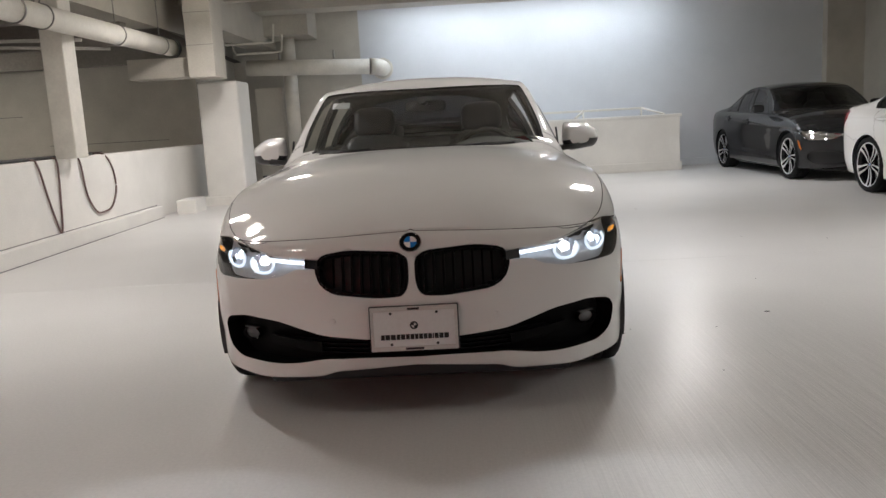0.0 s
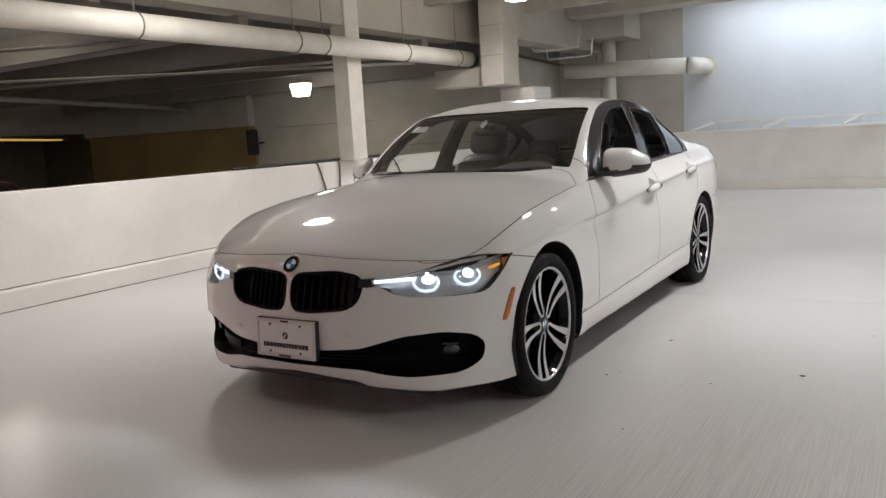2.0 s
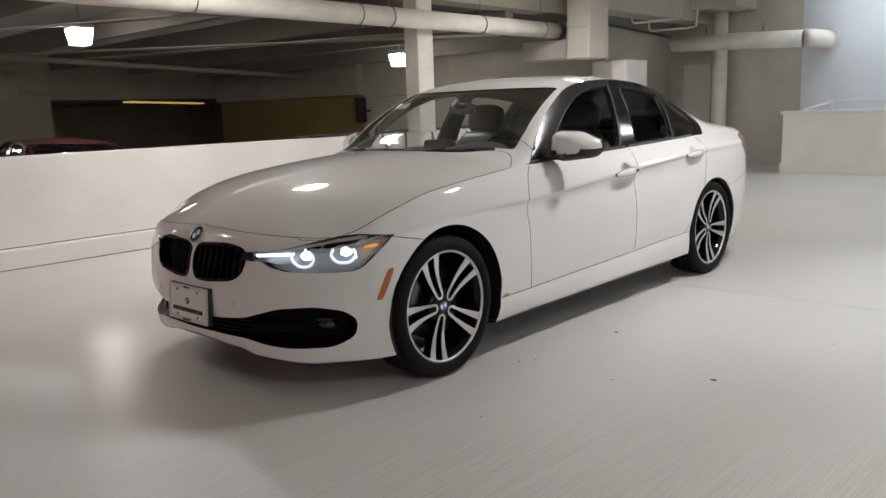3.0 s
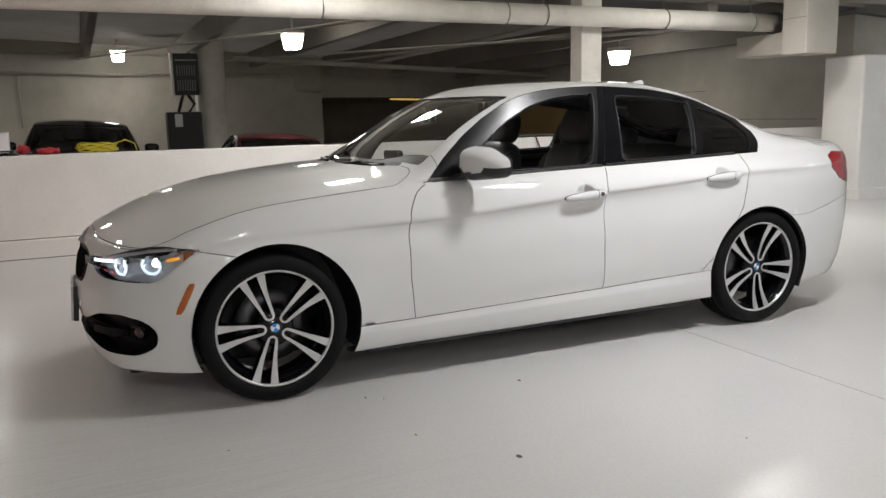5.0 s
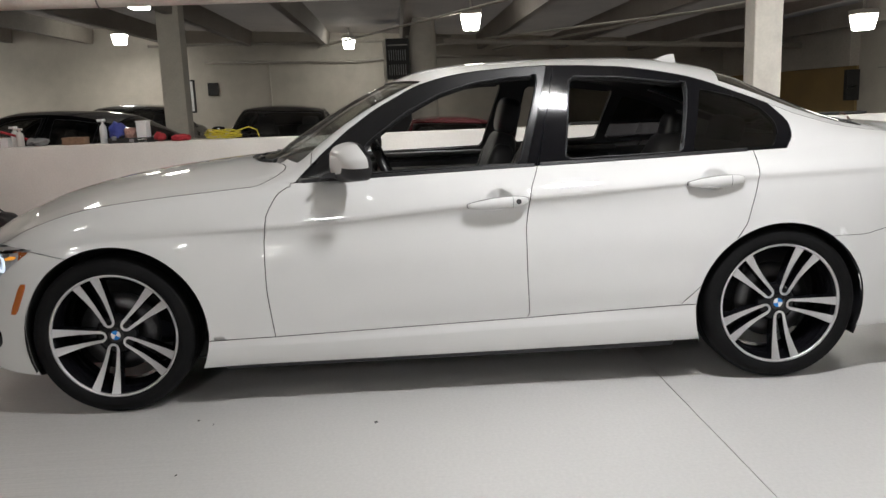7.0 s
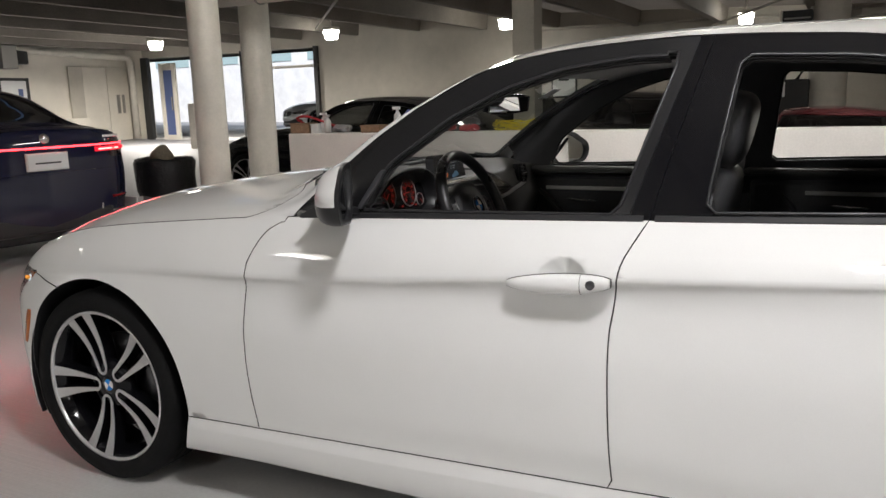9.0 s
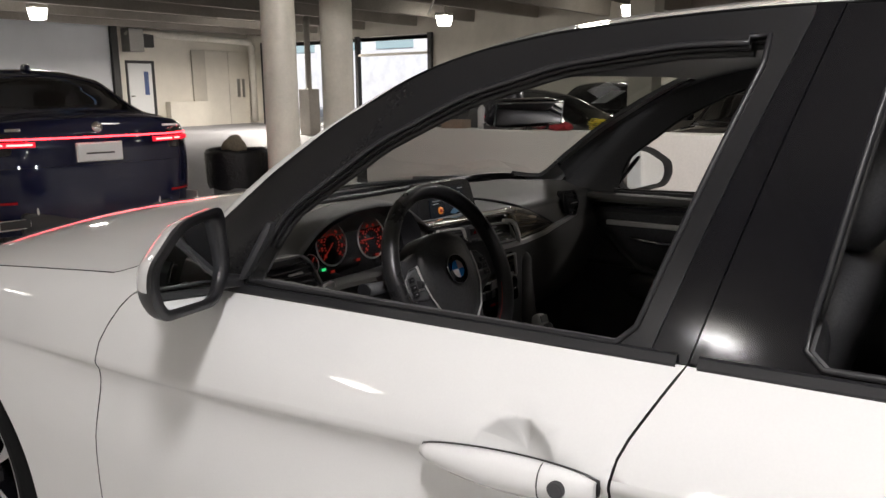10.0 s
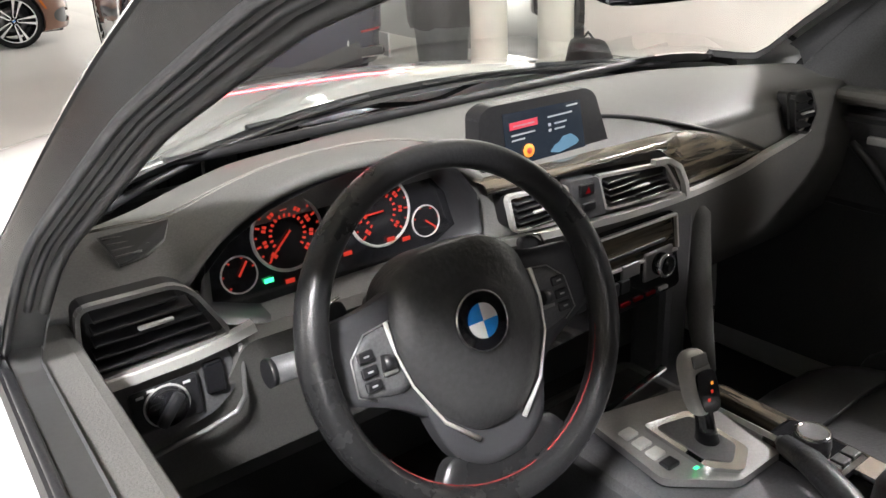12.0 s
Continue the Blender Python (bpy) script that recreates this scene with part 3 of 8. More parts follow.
EDGE_Y = (-0.70, -0.5, 0.0, 0.5, 0.74, 0.888, 0.989, 1.149, 1.29, 1.43, 1.57, 1.85, 2.15, 2.46, 2.78, 3.0, 3.2, 3.4, 3.8)
EDGE_X = (0.70, 0.70, 0.68, 0.68, 0.712, 0.700, 0.682, 0.655, 0.633, 0.615, 0.602, 0.592, 0.585, 0.585, 0.60, 0.625, 0.65, 0.68, 0.60)
EDGE_Z = (0.738, 0.79, 0.905, 0.952, 0.967, 1.068, 1.142, 1.236, 1.302, 1.340, 1.359, 1.372, 1.360, 1.312, 1.203, 1.115, 1.06, 1.035, 1.03)
TOP_ROWS, BAND_ROWS, SIDE_ROWS = 18, 12, 34


def body_skin():
    """Half of the sedan's skin: grid of points, rows from the centre line down to the sill, and the zone of each row (0 top, 1 band, 2 side)."""
    ku = np.arange(len(OUTLINE))
    fx, fy = pchip(ku, [p[0] for p in OUTLINE]), pchip(ku, [p[1] for p in OUTLINE])
    fine = np.linspace(0, len(OUTLINE) - 1, 4000)
    px, py = fx(fine), fy(fine)
    arc = np.concatenate([[0], np.cumsum(np.hypot(np.diff(px), np.diff(py)))])
    u = np.interp(np.linspace(0, arc[-1], 250), arc, fine)
    x0, y0 = fx(u), fy(u)
    du = 1e-3
    tx, ty = fx(np.clip(u + du, 0, 19)) - fx(np.clip(u - du, 0, 19)), fy(np.clip(u + du, 0, 19)) - fy(np.clip(u - du, 0, 19))
    ln = np.hypot(tx, ty)
    nx, ny = -ty / ln, tx / ln               # inward normal in plan
    nx[0] = nx[-1] = 0
    rings = []
    for zs, ins in RINGS:
        d, z = pchip(RING_U, ins)(u), pchip(RING_U, zs)(u)
        x = np.maximum(x0 + nx * d, 0)
        if len(rings) in (8, 9, 10):     # the lip steps down beside the middle of the nose
            step = np.clip((x - 0.30) / 0.08, 0, 1) * np.clip((0.74 - x) / 0.16, 0, 1) * (y0 < -0.4)
            z = z - 0.016 * step * step * (3 - 2 * step)
        x[0] = x[-1] = 0
        rings.append(np.stack([x, y0 + ny * d, z], 1))
    r0 = rings[0]
    cz = pchip(CENTRE_Y, CENTRE_Z)(r0[:, 1])
    ex = np.minimum(pchip(EDGE_Y, EDGE_X)(r0[:, 1]), r0[:, 0] * 0.93)
    ez = pchip(EDGE_Y, EDGE_Z)(r0[:, 1])
    hood = np.clip((0.75 - r0[:, 1]) / 0.15, 0, 1) + np.clip((r0[:, 1] - 3.35) / 0.1, 0, 1)
    # before the cabin the edge line lies on the hood's own crown
    q = np.clip(ex / np.maximum(r0[:, 0], 1e-4), 0, 1)
    ez = ez * (1 - hood) + hood * (r0[:, 2] + (cz - r0[:, 2]) * (1 - q ** 2.6))
    rows = []
    zones = []
    for i in range(TOP_ROWS + 1):
        f = i / TOP_ROWS
        f = 1 - (1 - f) ** 1.15
        rows.append(np.stack([ex * f, r0[:, 1], ez + (cz - ez) * (1 - f ** 2.3)], 1))
        zones.append(0)
    edge = rows[-1]
    for i in range(1, BAND_ROWS + 1):
        f = i / BAND_ROWS
        p = edge + (r0 - edge) * f
        bulge = 0.018 * math.sin(math.pi * f) * (1 - hood)
        p[:, 0] += bulge
        p[:, 2] += hood * ((r0[:, 2] + (cz - r0[:, 2]) * (1 - np.clip(p[:, 0] / np.maximum(r0[:, 0], 1e-4), 0, 1) ** 2.6)) - p[:, 2])
        rows.append(p)
        zones.append(1)
    # side rows: monotone curves down through the rings
    R = np.stack(rings, 0)
    k = np.arange(len(rings))
    w = np.concatenate([[0], np.cumsum([0.5, 1.2, 0.3, 0.7, 1.2, 1.3, 1.5, 0.35, 1.0, 0.9])])
    qs = np.interp(np.linspace(0, w[-1], SIDE_ROWS + 1), w, k)
    qs = np.unique(np.concatenate([qs, [1.9, 2, 2.35, 2.7, 3, 7, 8, 9]]))
    side = np.zeros((len(qs), len(u), 3))
    for j in range(len(u)):
        for c in range(3):
            side[:, j, c] = pchip(w, R[:, j, c])(np.interp(qs, k, w))
    for i in range(1, len(qs)):
        rows.append(side[i])
        zones.append(2)
    return np.stack(rows, 0), zones


def skin_mesh(P, zones):
    """A bmesh of the half skin, with each face's zone kept on it."""
    bm = bmesh.new()
    layer = bm.faces.layers.int.new("zone")
    n, m = P.shape[:2]
    V = [[bm.verts.new(P[i, j]) for j in range(m)] for i in range(n)]
    for i in range(n - 1):
        for j in range(m - 1):
            f = bm.faces.new((V[i][j], V[i + 1][j], V[i + 1][j + 1], V[i][j + 1]))
            f[layer] = zones[i + 1]
            f.smooth = True
    bmesh.ops.remove_doubles(bm, verts=bm.verts[:], dist=1e-5)
    bmesh.ops.dissolve_degenerate(bm, dist=1e-6, edges=bm.edges[:])
    bm.normal_update()
    return bm

# ---- cutting the skin into panels ----


def poly(points, a, b):
    """Signed distance to a polygon in two coordinates, negative inside; a and b give them from the points."""
    pts = np.array(points, float)

    def f(c):
        p = np.stack([a(c), b(c)], 1)
        inside = np.zeros(len(p), bool)
        best = np.full(len(p), 1e9)
        for i in range(len(pts)):
            s, e = pts[i], pts[(i + 1) % len(pts)]
            d = e - s
            t = np.clip(((p - s) @ d) / (d @ d), 0, 1)
            best = np.minimum(best, np.linalg.norm(p - s - t[:, None] * d, axis=1))
            hit = ((s[1] > p[:, 1]) != (e[1] > p[:, 1]))
            with np.errstate(divide="ignore", invalid="ignore"):
                inside ^= hit & (p[:, 0] < (e[0] - s[0]) * (p[:, 1] - s[1]) / (e[1] - s[1]) + s[0])
        return np.where(inside, -best, best)
    return f


def cx(c):
    return c[:, 0]


def cy(c):
    return c[:, 1]


def cz_(c):
    return c[:, 2]


def cq(c):
    return c[:, 0] + c[:, 1]


def cr(c):
    return c[:, 1] - c[:, 0]


def rounded(points, r, n=5):
    """A polygon with rounded corners."""
    out = []
    m = len(points)
    for i in range(m):
        p, a, b = Vector(points[i]), Vector(points[i - 1]), Vector(points[(i + 1) % m])
        da, db = (a - p), (b - p)
        k = min(r, da.length * 0.45, db.length * 0.45)
        s, e = p + da.normalized() * k, p + db.normalized() * k
        for j in range(n + 1):
            t = j / n
            out.append(tuple((1 - t) ** 2 * s + 2 * t * (1 - t) * p + t * t * e))
    return out


def cut(bm, fn, zones):
    """Splits the faces of these zones along fn = 0."""
    layer = bm.faces.layers.int["zone"]
    bm.verts.index_update()
    co = np.array([v.co[:] for v in bm.verts])
    val = fn(co)
    on = {v for v, d in zip(bm.verts, val) if abs(d) < 2e-4}
    todo = []
    for e in bm.edges:
        a, b = e.verts
        if a in on or b in on:
            continue
        va, vb = val[a.index], val[b.index]
        if va * vb < 0 and any(f[layer] in zones for f in e.link_faces):
            todo.append((e, va / (va - vb)))
    for e, t in todo:
        _, v = bmesh.utils.edge_split(e, e.verts[0], t)
        on.add(v)
    for f in list({f for v in on for f in v.link_faces}):
        if f[layer] not in zones:
            continue
        vs = [v for v in f.verts if v in on]
        if len(vs) > 2:
            ring = list(f.verts)
            n = len(ring)
            apart = [(a, b) for i, a in enumerate(vs) for b in vs[i + 1:] if abs(ring.index(a) - ring.index(b)) not in (1, n - 1)]
            vs = apart[0] if apart else vs
        if len(vs) == 2:
            try:
                bmesh.utils.face_split(f, vs[0], vs[1])
            except ValueError:
                pass


# outlines of the panels and openings on the left half
KIDNEY = rounded([(0.014, 0.645), (0.05, 0.668), (0.24, 0.680), (0.34, 0.664), (0.370, 0.625), (0.350, 0.555), (0.30, 0.522), (0.12, 0.503), (0.03, 0.508), (0.013, 0.56)], 0.03)
HEADLIGHT = rounded([(-0.345, 0.648), (-0.208, 0.654), (-0.11, 0.665), (0.10, 0.698), (0.22, 0.713), (0.343, 0.719), (0.54, 0.704), (0.455, 0.648), (0.36, 0.590),
                     (0.305, 0.574), (0.12, 0.573), (-0.10, 0.576), (-0.20, 0.591), (-0.26, 0.617), (-0.36, 0.612)], 0.012)
INTAKE = rounded([(-0.3, 0.343), (0.168, 0.343), (0.35, 0.360), (0.449, 0.390), (0.53, 0.414), (0.673, 0.428), (0.765, 0.408), (0.792, 0.365), (0.780, 0.29),
                  (0.72, 0.252), (0.55, 0.243), (0.46, 0.250), (0.346, 0.272), (0.175, 0.276), (-0.3, 0.276)], 0.03)
FRONT_DOOR = [(0.66, 0.2935), (0.64, 0.49), (0.64, 0.69), (0.657, 0.81), (0.70, 0.885), (0.75, 0.915), (0.75, 1.6), (1.951, 1.6), (1.787, 0.955), (1.745, 0.87), (1.72, 0.70),
              (1.722, 0.5), (1.73, 0.3225)]
REAR_DOOR = [(1.73, 0.3225), (1.722, 0.5), (1.72, 0.70), (1.745, 0.87), (1.787, 0.955), (1.951, 1.6), (2.50, 1.6), (2.75, 1.1), (2.715, 0.985), (2.69, 0.84), (2.645, 0.69),
             (2.55, 0.55), (2.46, 0.435), (2.37, 0.3485)]
SILL = [(0.3, 0.2915), (0.66, 0.2935), (1.73, 0.3225), (2.37, 0.3485), (2.6, 0.3535), (2.6, 0.1), (0.3, 0.1)]
BUMPER = [(-0.33, 0.702), (-0.16, 0.668), (0.05, 0.60), (0.05, 0.0), (-2, 0.0), (-2, 0.82), (-0.60, 0.82), (-0.60, 0.702)]
REAR_BUMPER = [(2.9, 0.62), (3.15, 0.62), (3.5, 0.70), (4.2, 0.72), (4.2, 0.0), (2.9, 0.0)]
WINDOW_FRONT = rounded([(1.012, 0.952), (1.075, 1.075), (1.244, 1.195), (1.391, 1.267), (1.536, 1.309), (1.70, 1.329), (1.822, 1.330), (1.712, 0.966)], 0.02)
WINDOW_REAR = rounded([(1.957, 1.323), (2.183, 1.312), (2.480, 1.276), (2.412, 0.990), (1.908, 0.976)], 0.02)
WINDOW_QUARTER = rounded([(2.535, 1.252), (2.695, 1.214), (2.80, 1.165), (2.845, 1.105), (2.842, 1.056), (2.805, 0.995), (2.458, 0.992)], 0.015)
TRIM = rounded([(0.752, 0.80), (0.754, 0.905), (0.80, 0.955), (0.889, 1.040), (1.004, 1.136), (1.119, 1.214), (1.26, 1.288), (1.37, 1.333), (1.40, 1.6), (2.72, 1.6), (2.83, 1.20), (2.905, 1.10), (2.90, 1.04), (2.855, 0.978), (2.80, 0.80)], 0.02)
TAIL = rounded([(2.545, 0.945), (2.64, 0.972), (3.20, 0.94), (3.20, 0.80), (2.72, 0.785), (2.60, 0.815), (2.53, 0.88)], 0.015)
ARCHES = ((0.018, 0.335, 0.370), (2.805, 0.318, 0.366))


def circle(y, z, r):
    return lambda c: np.hypot(c[:, 1] - y, c[:, 2] - z) - r


def both(f, g):
    return lambda c: np.maximum(f(c), g(c))


def front(f, y=-0.2):
    return both(f, lambda c: c[:, 1] - y)


REGIONS = [  # name, outline, zones; the first that holds a face takes it
    ("arch", circle(*ARCHES[0]), (2,)),
    ("arch", circle(*ARCHES[1]), (2,)),
    ("kidney", front(poly(KIDNEY, cx, cz_)), (0, 1, 2)),
    ("headlight", front(poly(HEADLIGHT, cq, cz_)), (0, 1, 2)),
    ("intake", front(poly(INTAKE, cx, cz_), -0.40), (2,)),
    ("bowl_front", lambda c: np.hypot((c[:, 1] - 1.610) / 0.064, (c[:, 2] - 0.826) / 0.050) - 1, (2,)),
    ("bowl_rear", lambda c: np.hypot((c[:, 1] - 2.515) / 0.060, (c[:, 2] - 0.877) / 0.046) - 1, (2,)),
    ("tail", both(poly(TAIL, cr, cz_), lambda c: 3.2 - c[:, 1]), (1, 2)),
    ("bumper", poly(BUMPER, cy, cz_), (2,)),
    ("sill", poly(SILL, cy, cz_), (2,)),
    ("front_door", poly(FRONT_DOOR, cy, cz_), (2,)),
    ("rear_door", poly(REAR_DOOR, cy, cz_), (2,)),
    ("fender", lambda c: c[:, 1] - 1.2, (2,)),
    ("rear_bumper", poly(REAR_BUMPER, cy, cz_), (2,)),
    ("window_front", poly(WINDOW_FRONT, cy, cz_), (1,)),
    ("window_rear", poly(WINDOW_REAR, cy, cz_), (1,)),
    ("window_quarter", poly(WINDOW_QUARTER, cy, cz_), (1,)),
    ("hood", lambda c: 0.05 * np.logaddexp((c[:, 1] - (0.485 + 0.58 * c[:, 0] ** 2)) / 0.05, (c[:, 1] - (0.46 + 1.7 * (0.86 - c[:, 0]))) / 0.05), (0, 1)),
    ("post_front", both(both(poly(TRIM, cy, cz_), poly(FRONT_DOOR, cy, cz_)), lambda c: 1.742 + 0.302 * (c[:, 2] - 0.966) - c[:, 1]), (1,)),
    ("trim_front", both(poly(TRIM, cy, cz_), poly(FRONT_DOOR, cy, cz_)), (1,)),
    ("trim_rear", both(poly(TRIM, cy, cz_), poly(REAR_DOOR, cy, cz_)), (1,)),
    ("trim_quarter", poly(TRIM, cy, cz_), (1,)),
    ("cowl", lambda c: np.maximum(c[:, 1] - (0.545 + 0.52 * c[:, 0] ** 2), c[:, 0] - 0.60), (0,)),
    ("windshield", lambda c: np.maximum(np.maximum(0.545 + 0.52 * c[:, 0] ** 2 - c[:, 1], c[:, 1] - (1.15 + 0.5 * c[:, 0] ** 2)), c[:, 0] - pchip(EDGE_Y, EDGE_X)(c[:, 1]) + 0.042), (0,)),
    ("fender", lambda c: c[:, 1] - 0.84, (0, 1)),
    ("rear_glass", lambda c: np.maximum(np.maximum(2.74 - 0.3 * c[:, 0] ** 2 - c[:, 1], c[:, 1] - 3.30), c[:, 0] - pchip(EDGE_Y, EDGE_X)(c[:, 1]) + 0.07), (0,)),
    ("boot", lambda c: np.maximum(3.345 - c[:, 1], c[:, 0] - 0.60), (0, 1)),
    ("quarter", lambda c: 2.2 - c[:, 1], (1, 2)),
    ("roof", lambda c: c[:, 2] * 0 - 1, (0, 1, 2)),
]


def cut_skin():
    """The half skin cut along every outline: faces by region, with the skin's normals."""
    bm = skin_mesh(*body_skin())
    line = dict((name, fn) for name, fn, zones in REGIONS)["sill"]
    near = [v for v in bm.verts if v.co.x > 0.7 and 0.45 < v.co.y < 2.45 and 0.2 < v.co.z < 0.42]
    for v, d in zip(near, line(np.array([v.co[:] for v in near]))):
        if abs(d) < 0.007:
            v.co.z -= d           # rows that almost follow the sill's line lie on it
    for name, fn, zones in REGIONS[:-1]:
        cut(bm, fn, zones)
    bm.normal_update()
    layer = bm.faces.layers.int["zone"]
    faces = list(bm.faces)
    cc = np.array([f.calc_center_median()[:] for f in faces])
    zz = np.array([f[layer] for f in faces])
    done = np.zeros(len(faces), bool)
    regions = {}
    for name, fn, zones in REGIONS:
        hit = (~done) & (fn(cc) < 0) & np.isin(zz, zones)
        done |= hit
        regions.setdefault(name, []).extend(faces[i] for i in np.nonzero(hit)[0])
    for bowl, door in (("bowl_front", "front_door"), ("bowl_rear", "rear_door")):
        regions[door].extend(press_bowl(bm, regions.pop(bowl), 0.027))
    bm.normal_update()
    return bm, regions


def press_bowl(bm, faces, depth):
    """Presses a smooth bowl into the skin in place of these faces."""
    own = set(faces)
    edges = {e for f in faces for e in f.edges if len(own.intersection(e.link_faces)) == 1}
    nxt = {}
    for e in edges:
        for v in e.verts:
            nxt.setdefault(v, []).append(e.other_vert(v))
    start = next(iter(edges)).verts[0]
    loop, prev = [start], None
    while True:
        step = [v for v in nxt[loop[-1]] if v is not prev]
        prev = loop[-1]
        if step[0] is start or len(loop) > 400:
            break
        loop.append(step[0])
    c = sum((v.co for v in loop), Vector()) / len(loop)
    n = sum((v.normal for v in loop), Vector()).normalized()
    layer = bm.faces.layers.int["zone"]
    bmesh.ops.delete(bm, geom=faces, context="FACES")
    rings = [loop]
    for r in (0.9, 0.8, 0.7, 0.6, 0.5, 0.4, 0.3, 0.2, 0.1):
        ring = []
        for v in loop:
            p = v.co - c
            h = p.dot(n)
            ring.append(bm.verts.new(c + (p - n * h) * r + n * (h * r * r - depth * (1 - r * r) ** 1.3)))
        rings.append(ring)
    made = []
    m = len(loop)
    for a, b in zip(rings, rings[1:]):
        for k in range(m):
            made.append(bm.faces.new((a[k], a[(k + 1) % m], b[(k + 1) % m], b[k])))
    tip = bm.verts.new(c - n * depth)
    for k in range(m):
        made.append(bm.faces.new((rings[-1][k], rings[-1][(k + 1) % m], tip)))
    made[0].normal_update()
    if made[0].normal.dot(n) < 0:
        for f in made:
            f.normal_flip()
    for f in made:
        f[layer] = 2
    return made


def panel(faces, offset=0.0, gap=0.0018, rim=0.014, mirror=False, sides=(1, -1), keep=None):
    """A bmesh panel of skin faces: moved along the normals, shrunk by the gap, its border folded inwards. sides: which halves."""
    out = bmesh.new()
    for side in sides:
        vmap, fs = {}, []
        for f in faces:
            if keep and not keep(f.calc_center_median()):
                continue
            for v in f.verts:
                if v not in vmap:
                    n = v.normal
                    p = v.co + n * offset
                    if abs(v.co.x) < 1e-4:
                        p.x = 0
                    vmap[v] = (out.verts.new((p.x * side, p.y, p.z)), Vector((n.x * side, n.y, n.z)), v)
            vs = [vmap[v][0] for v in f.verts]
            try:
                g = out.faces.new(vs if side > 0 else vs[::-1])
                g.smooth = True
                fs.append(g)
            except ValueError:
                pass
        back = {a: (n, v) for a, n, v in vmap.values()}
        border = [e for e in {e for f in fs for e in f.edges} if len(e.link_faces) == 1]
        border = [e for e in border if not (abs(e.verts[0].co.x) < 1e-4 and abs(e.verts[1].co.x) < 1e-4)]
        push = {}
        for e in border:
            f = e.link_faces[0]
            a, b = e.verts
            n = back[a][0] + back[b][0]
            d = n.cross(b.co - a.co)
            if d.length < 1e-9:
                continue
            d.normalize()
            if d.dot(f.calc_center_median() - (a.co + b.co) / 2) < 0:
                d = -d
            for v in (a, b):
                push.setdefault(v, []).append(d)
        if rim:
            low = {v: out.verts.new(v.co - back[v][0] * rim) for v in push}
        for v, ds in push.items():
            d = sum(ds, Vector()).normalized() * gap
            if abs(v.co.x) < 1e-4:
                d.x = 0
            v.co += d
            if rim:
                low[v].co += d
        if rim:
            for e in border:
                a, b = e.verts
                if a in low and b in low:
                    f = e.link_faces[0]
                    ls = [l for l in f.loops if l.edge == e]
                    va, vb = (ls[0].vert, ls[0].link_loop_next.vert) if ls else (a, b)
                    try:
                        rf = out.faces.new((vb, va, low[va], low[vb]))
                        rf.smooth, rf.material_index = True, 1
                    except ValueError:
                        pass
                    e.smooth = False
    bmesh.ops.remove_doubles(out, verts=[v for v in out.verts if abs(v.co.x) < 1e-5], dist=2e-5)
    return out

# ---- car materials ----


def car_paint(name, color, flake=0.0):
    m = material(name, color, rough=0.5, coat=1.0, spec=0.05, metal=flake, stain=0.02, stain_size=2.0, grain=0.015, grain_size=300)
    m.node_tree.nodes["Principled BSDF"].inputs["Coat Roughness"].default_value = 0.04
    return m


WHITE_PAINT = car_paint("white_car_paint", (0.77, 0.77, 0.76))
GLOSS_BLACK = material("gloss_black_trim", (0.012, 0.012, 0.014), rough=0.12, coat=0.6, grain=0.1, grain_size=90)
SATIN_BLACK = material("satin_black_trim", (0.018, 0.018, 0.02), rough=0.38, grain=0.15, grain_size=200, bump=0.0002)
RUBBER = material("tyre_rubber", (0.006, 0.006, 0.0065), rough=0.7, spec=0.2, grain=0.2, grain_size=120, stain=0.25, stain_size=12, bump=0.0006)
SILVER = material("machined_alloy", (0.72, 0.72, 0.73), rough=0.36, metal=0.75, grain=0.06, grain_size=150)
CHROME = material("bright_chrome", (0.75, 0.75, 0.76), rough=0.08, metal=1.0)
SATIN_SILVER = material("satin_silver_trim", (0.66, 0.65, 0.63), rough=0.38, metal=0.4, grain=0.05, grain_size=200)
STEEL = material("brake_steel", (0.12, 0.12, 0.125), rough=0.4, metal=1.0, grain=0.1, grain_size=100)
FRAME_REVEAL = material("frame_reveal", (0.05, 0.05, 0.05), rough=0.42, grain=0.1, grain_size=200)
PILLAR_BLACK = material("pillar_black", (0.006, 0.006, 0.0075), rough=0.10, spec=0.30, grain=0.1, grain_size=200)
FRAME_BLACK = material("satin_black_frame", (0.014, 0.014, 0.015), rough=0.26, spec=0.3, grain=0.12, grain_size=220)
GRILLE_BLACK = material("grille_black", (0.004, 0.004, 0.0045), rough=0.4, spec=0.08, grain=0.1, grain_size=90)
SEAL = material("rubber_seal", (0.018, 0.018, 0.018), rough=0.6, grain=0.15, grain_size=200)
TINT = glass("tinted_glass", (0.30, 0.31, 0.31))
DARK_TINT = glass("dark_tinted_glass", (0.06, 0.06, 0.066))
SCREEN_CLEAR = glass("windshield_glass", (0.62, 0.65, 0.64), gloss=0.10)
LENS = glass("clear_lens", (0.96, 0.97, 0.98))
MIRROR = material("mirror_glass", (0.85, 0.87, 0.88), rough=0.01, metal=1.0)
AMBER = material("amber_reflector", (0.48, 0.13, 0.02), rough=0.2, coat=0.5, grain=0.2, grain_size=250)
RED_LENS = material("red_tail_lens", (0.34, 0.008, 0.014), rough=0.16, coat=0.25, spec=0.25, grain=0.25, grain_size=60)
HEAD_GLOW = material("headlamp_glow", (0.9, 0.95, 1.0), emit=(0.86, 0.93, 1.0), strength=7)
LENS_GLOW = material("lens_glow", (0.5, 0.55, 0.6), emit=(0.80, 0.90, 1.0), strength=5)
DRL_GLOW = material("running_light_glow", (0.9, 0.95, 1.0), emit=(0.84, 0.92, 1.0), strength=2.0)
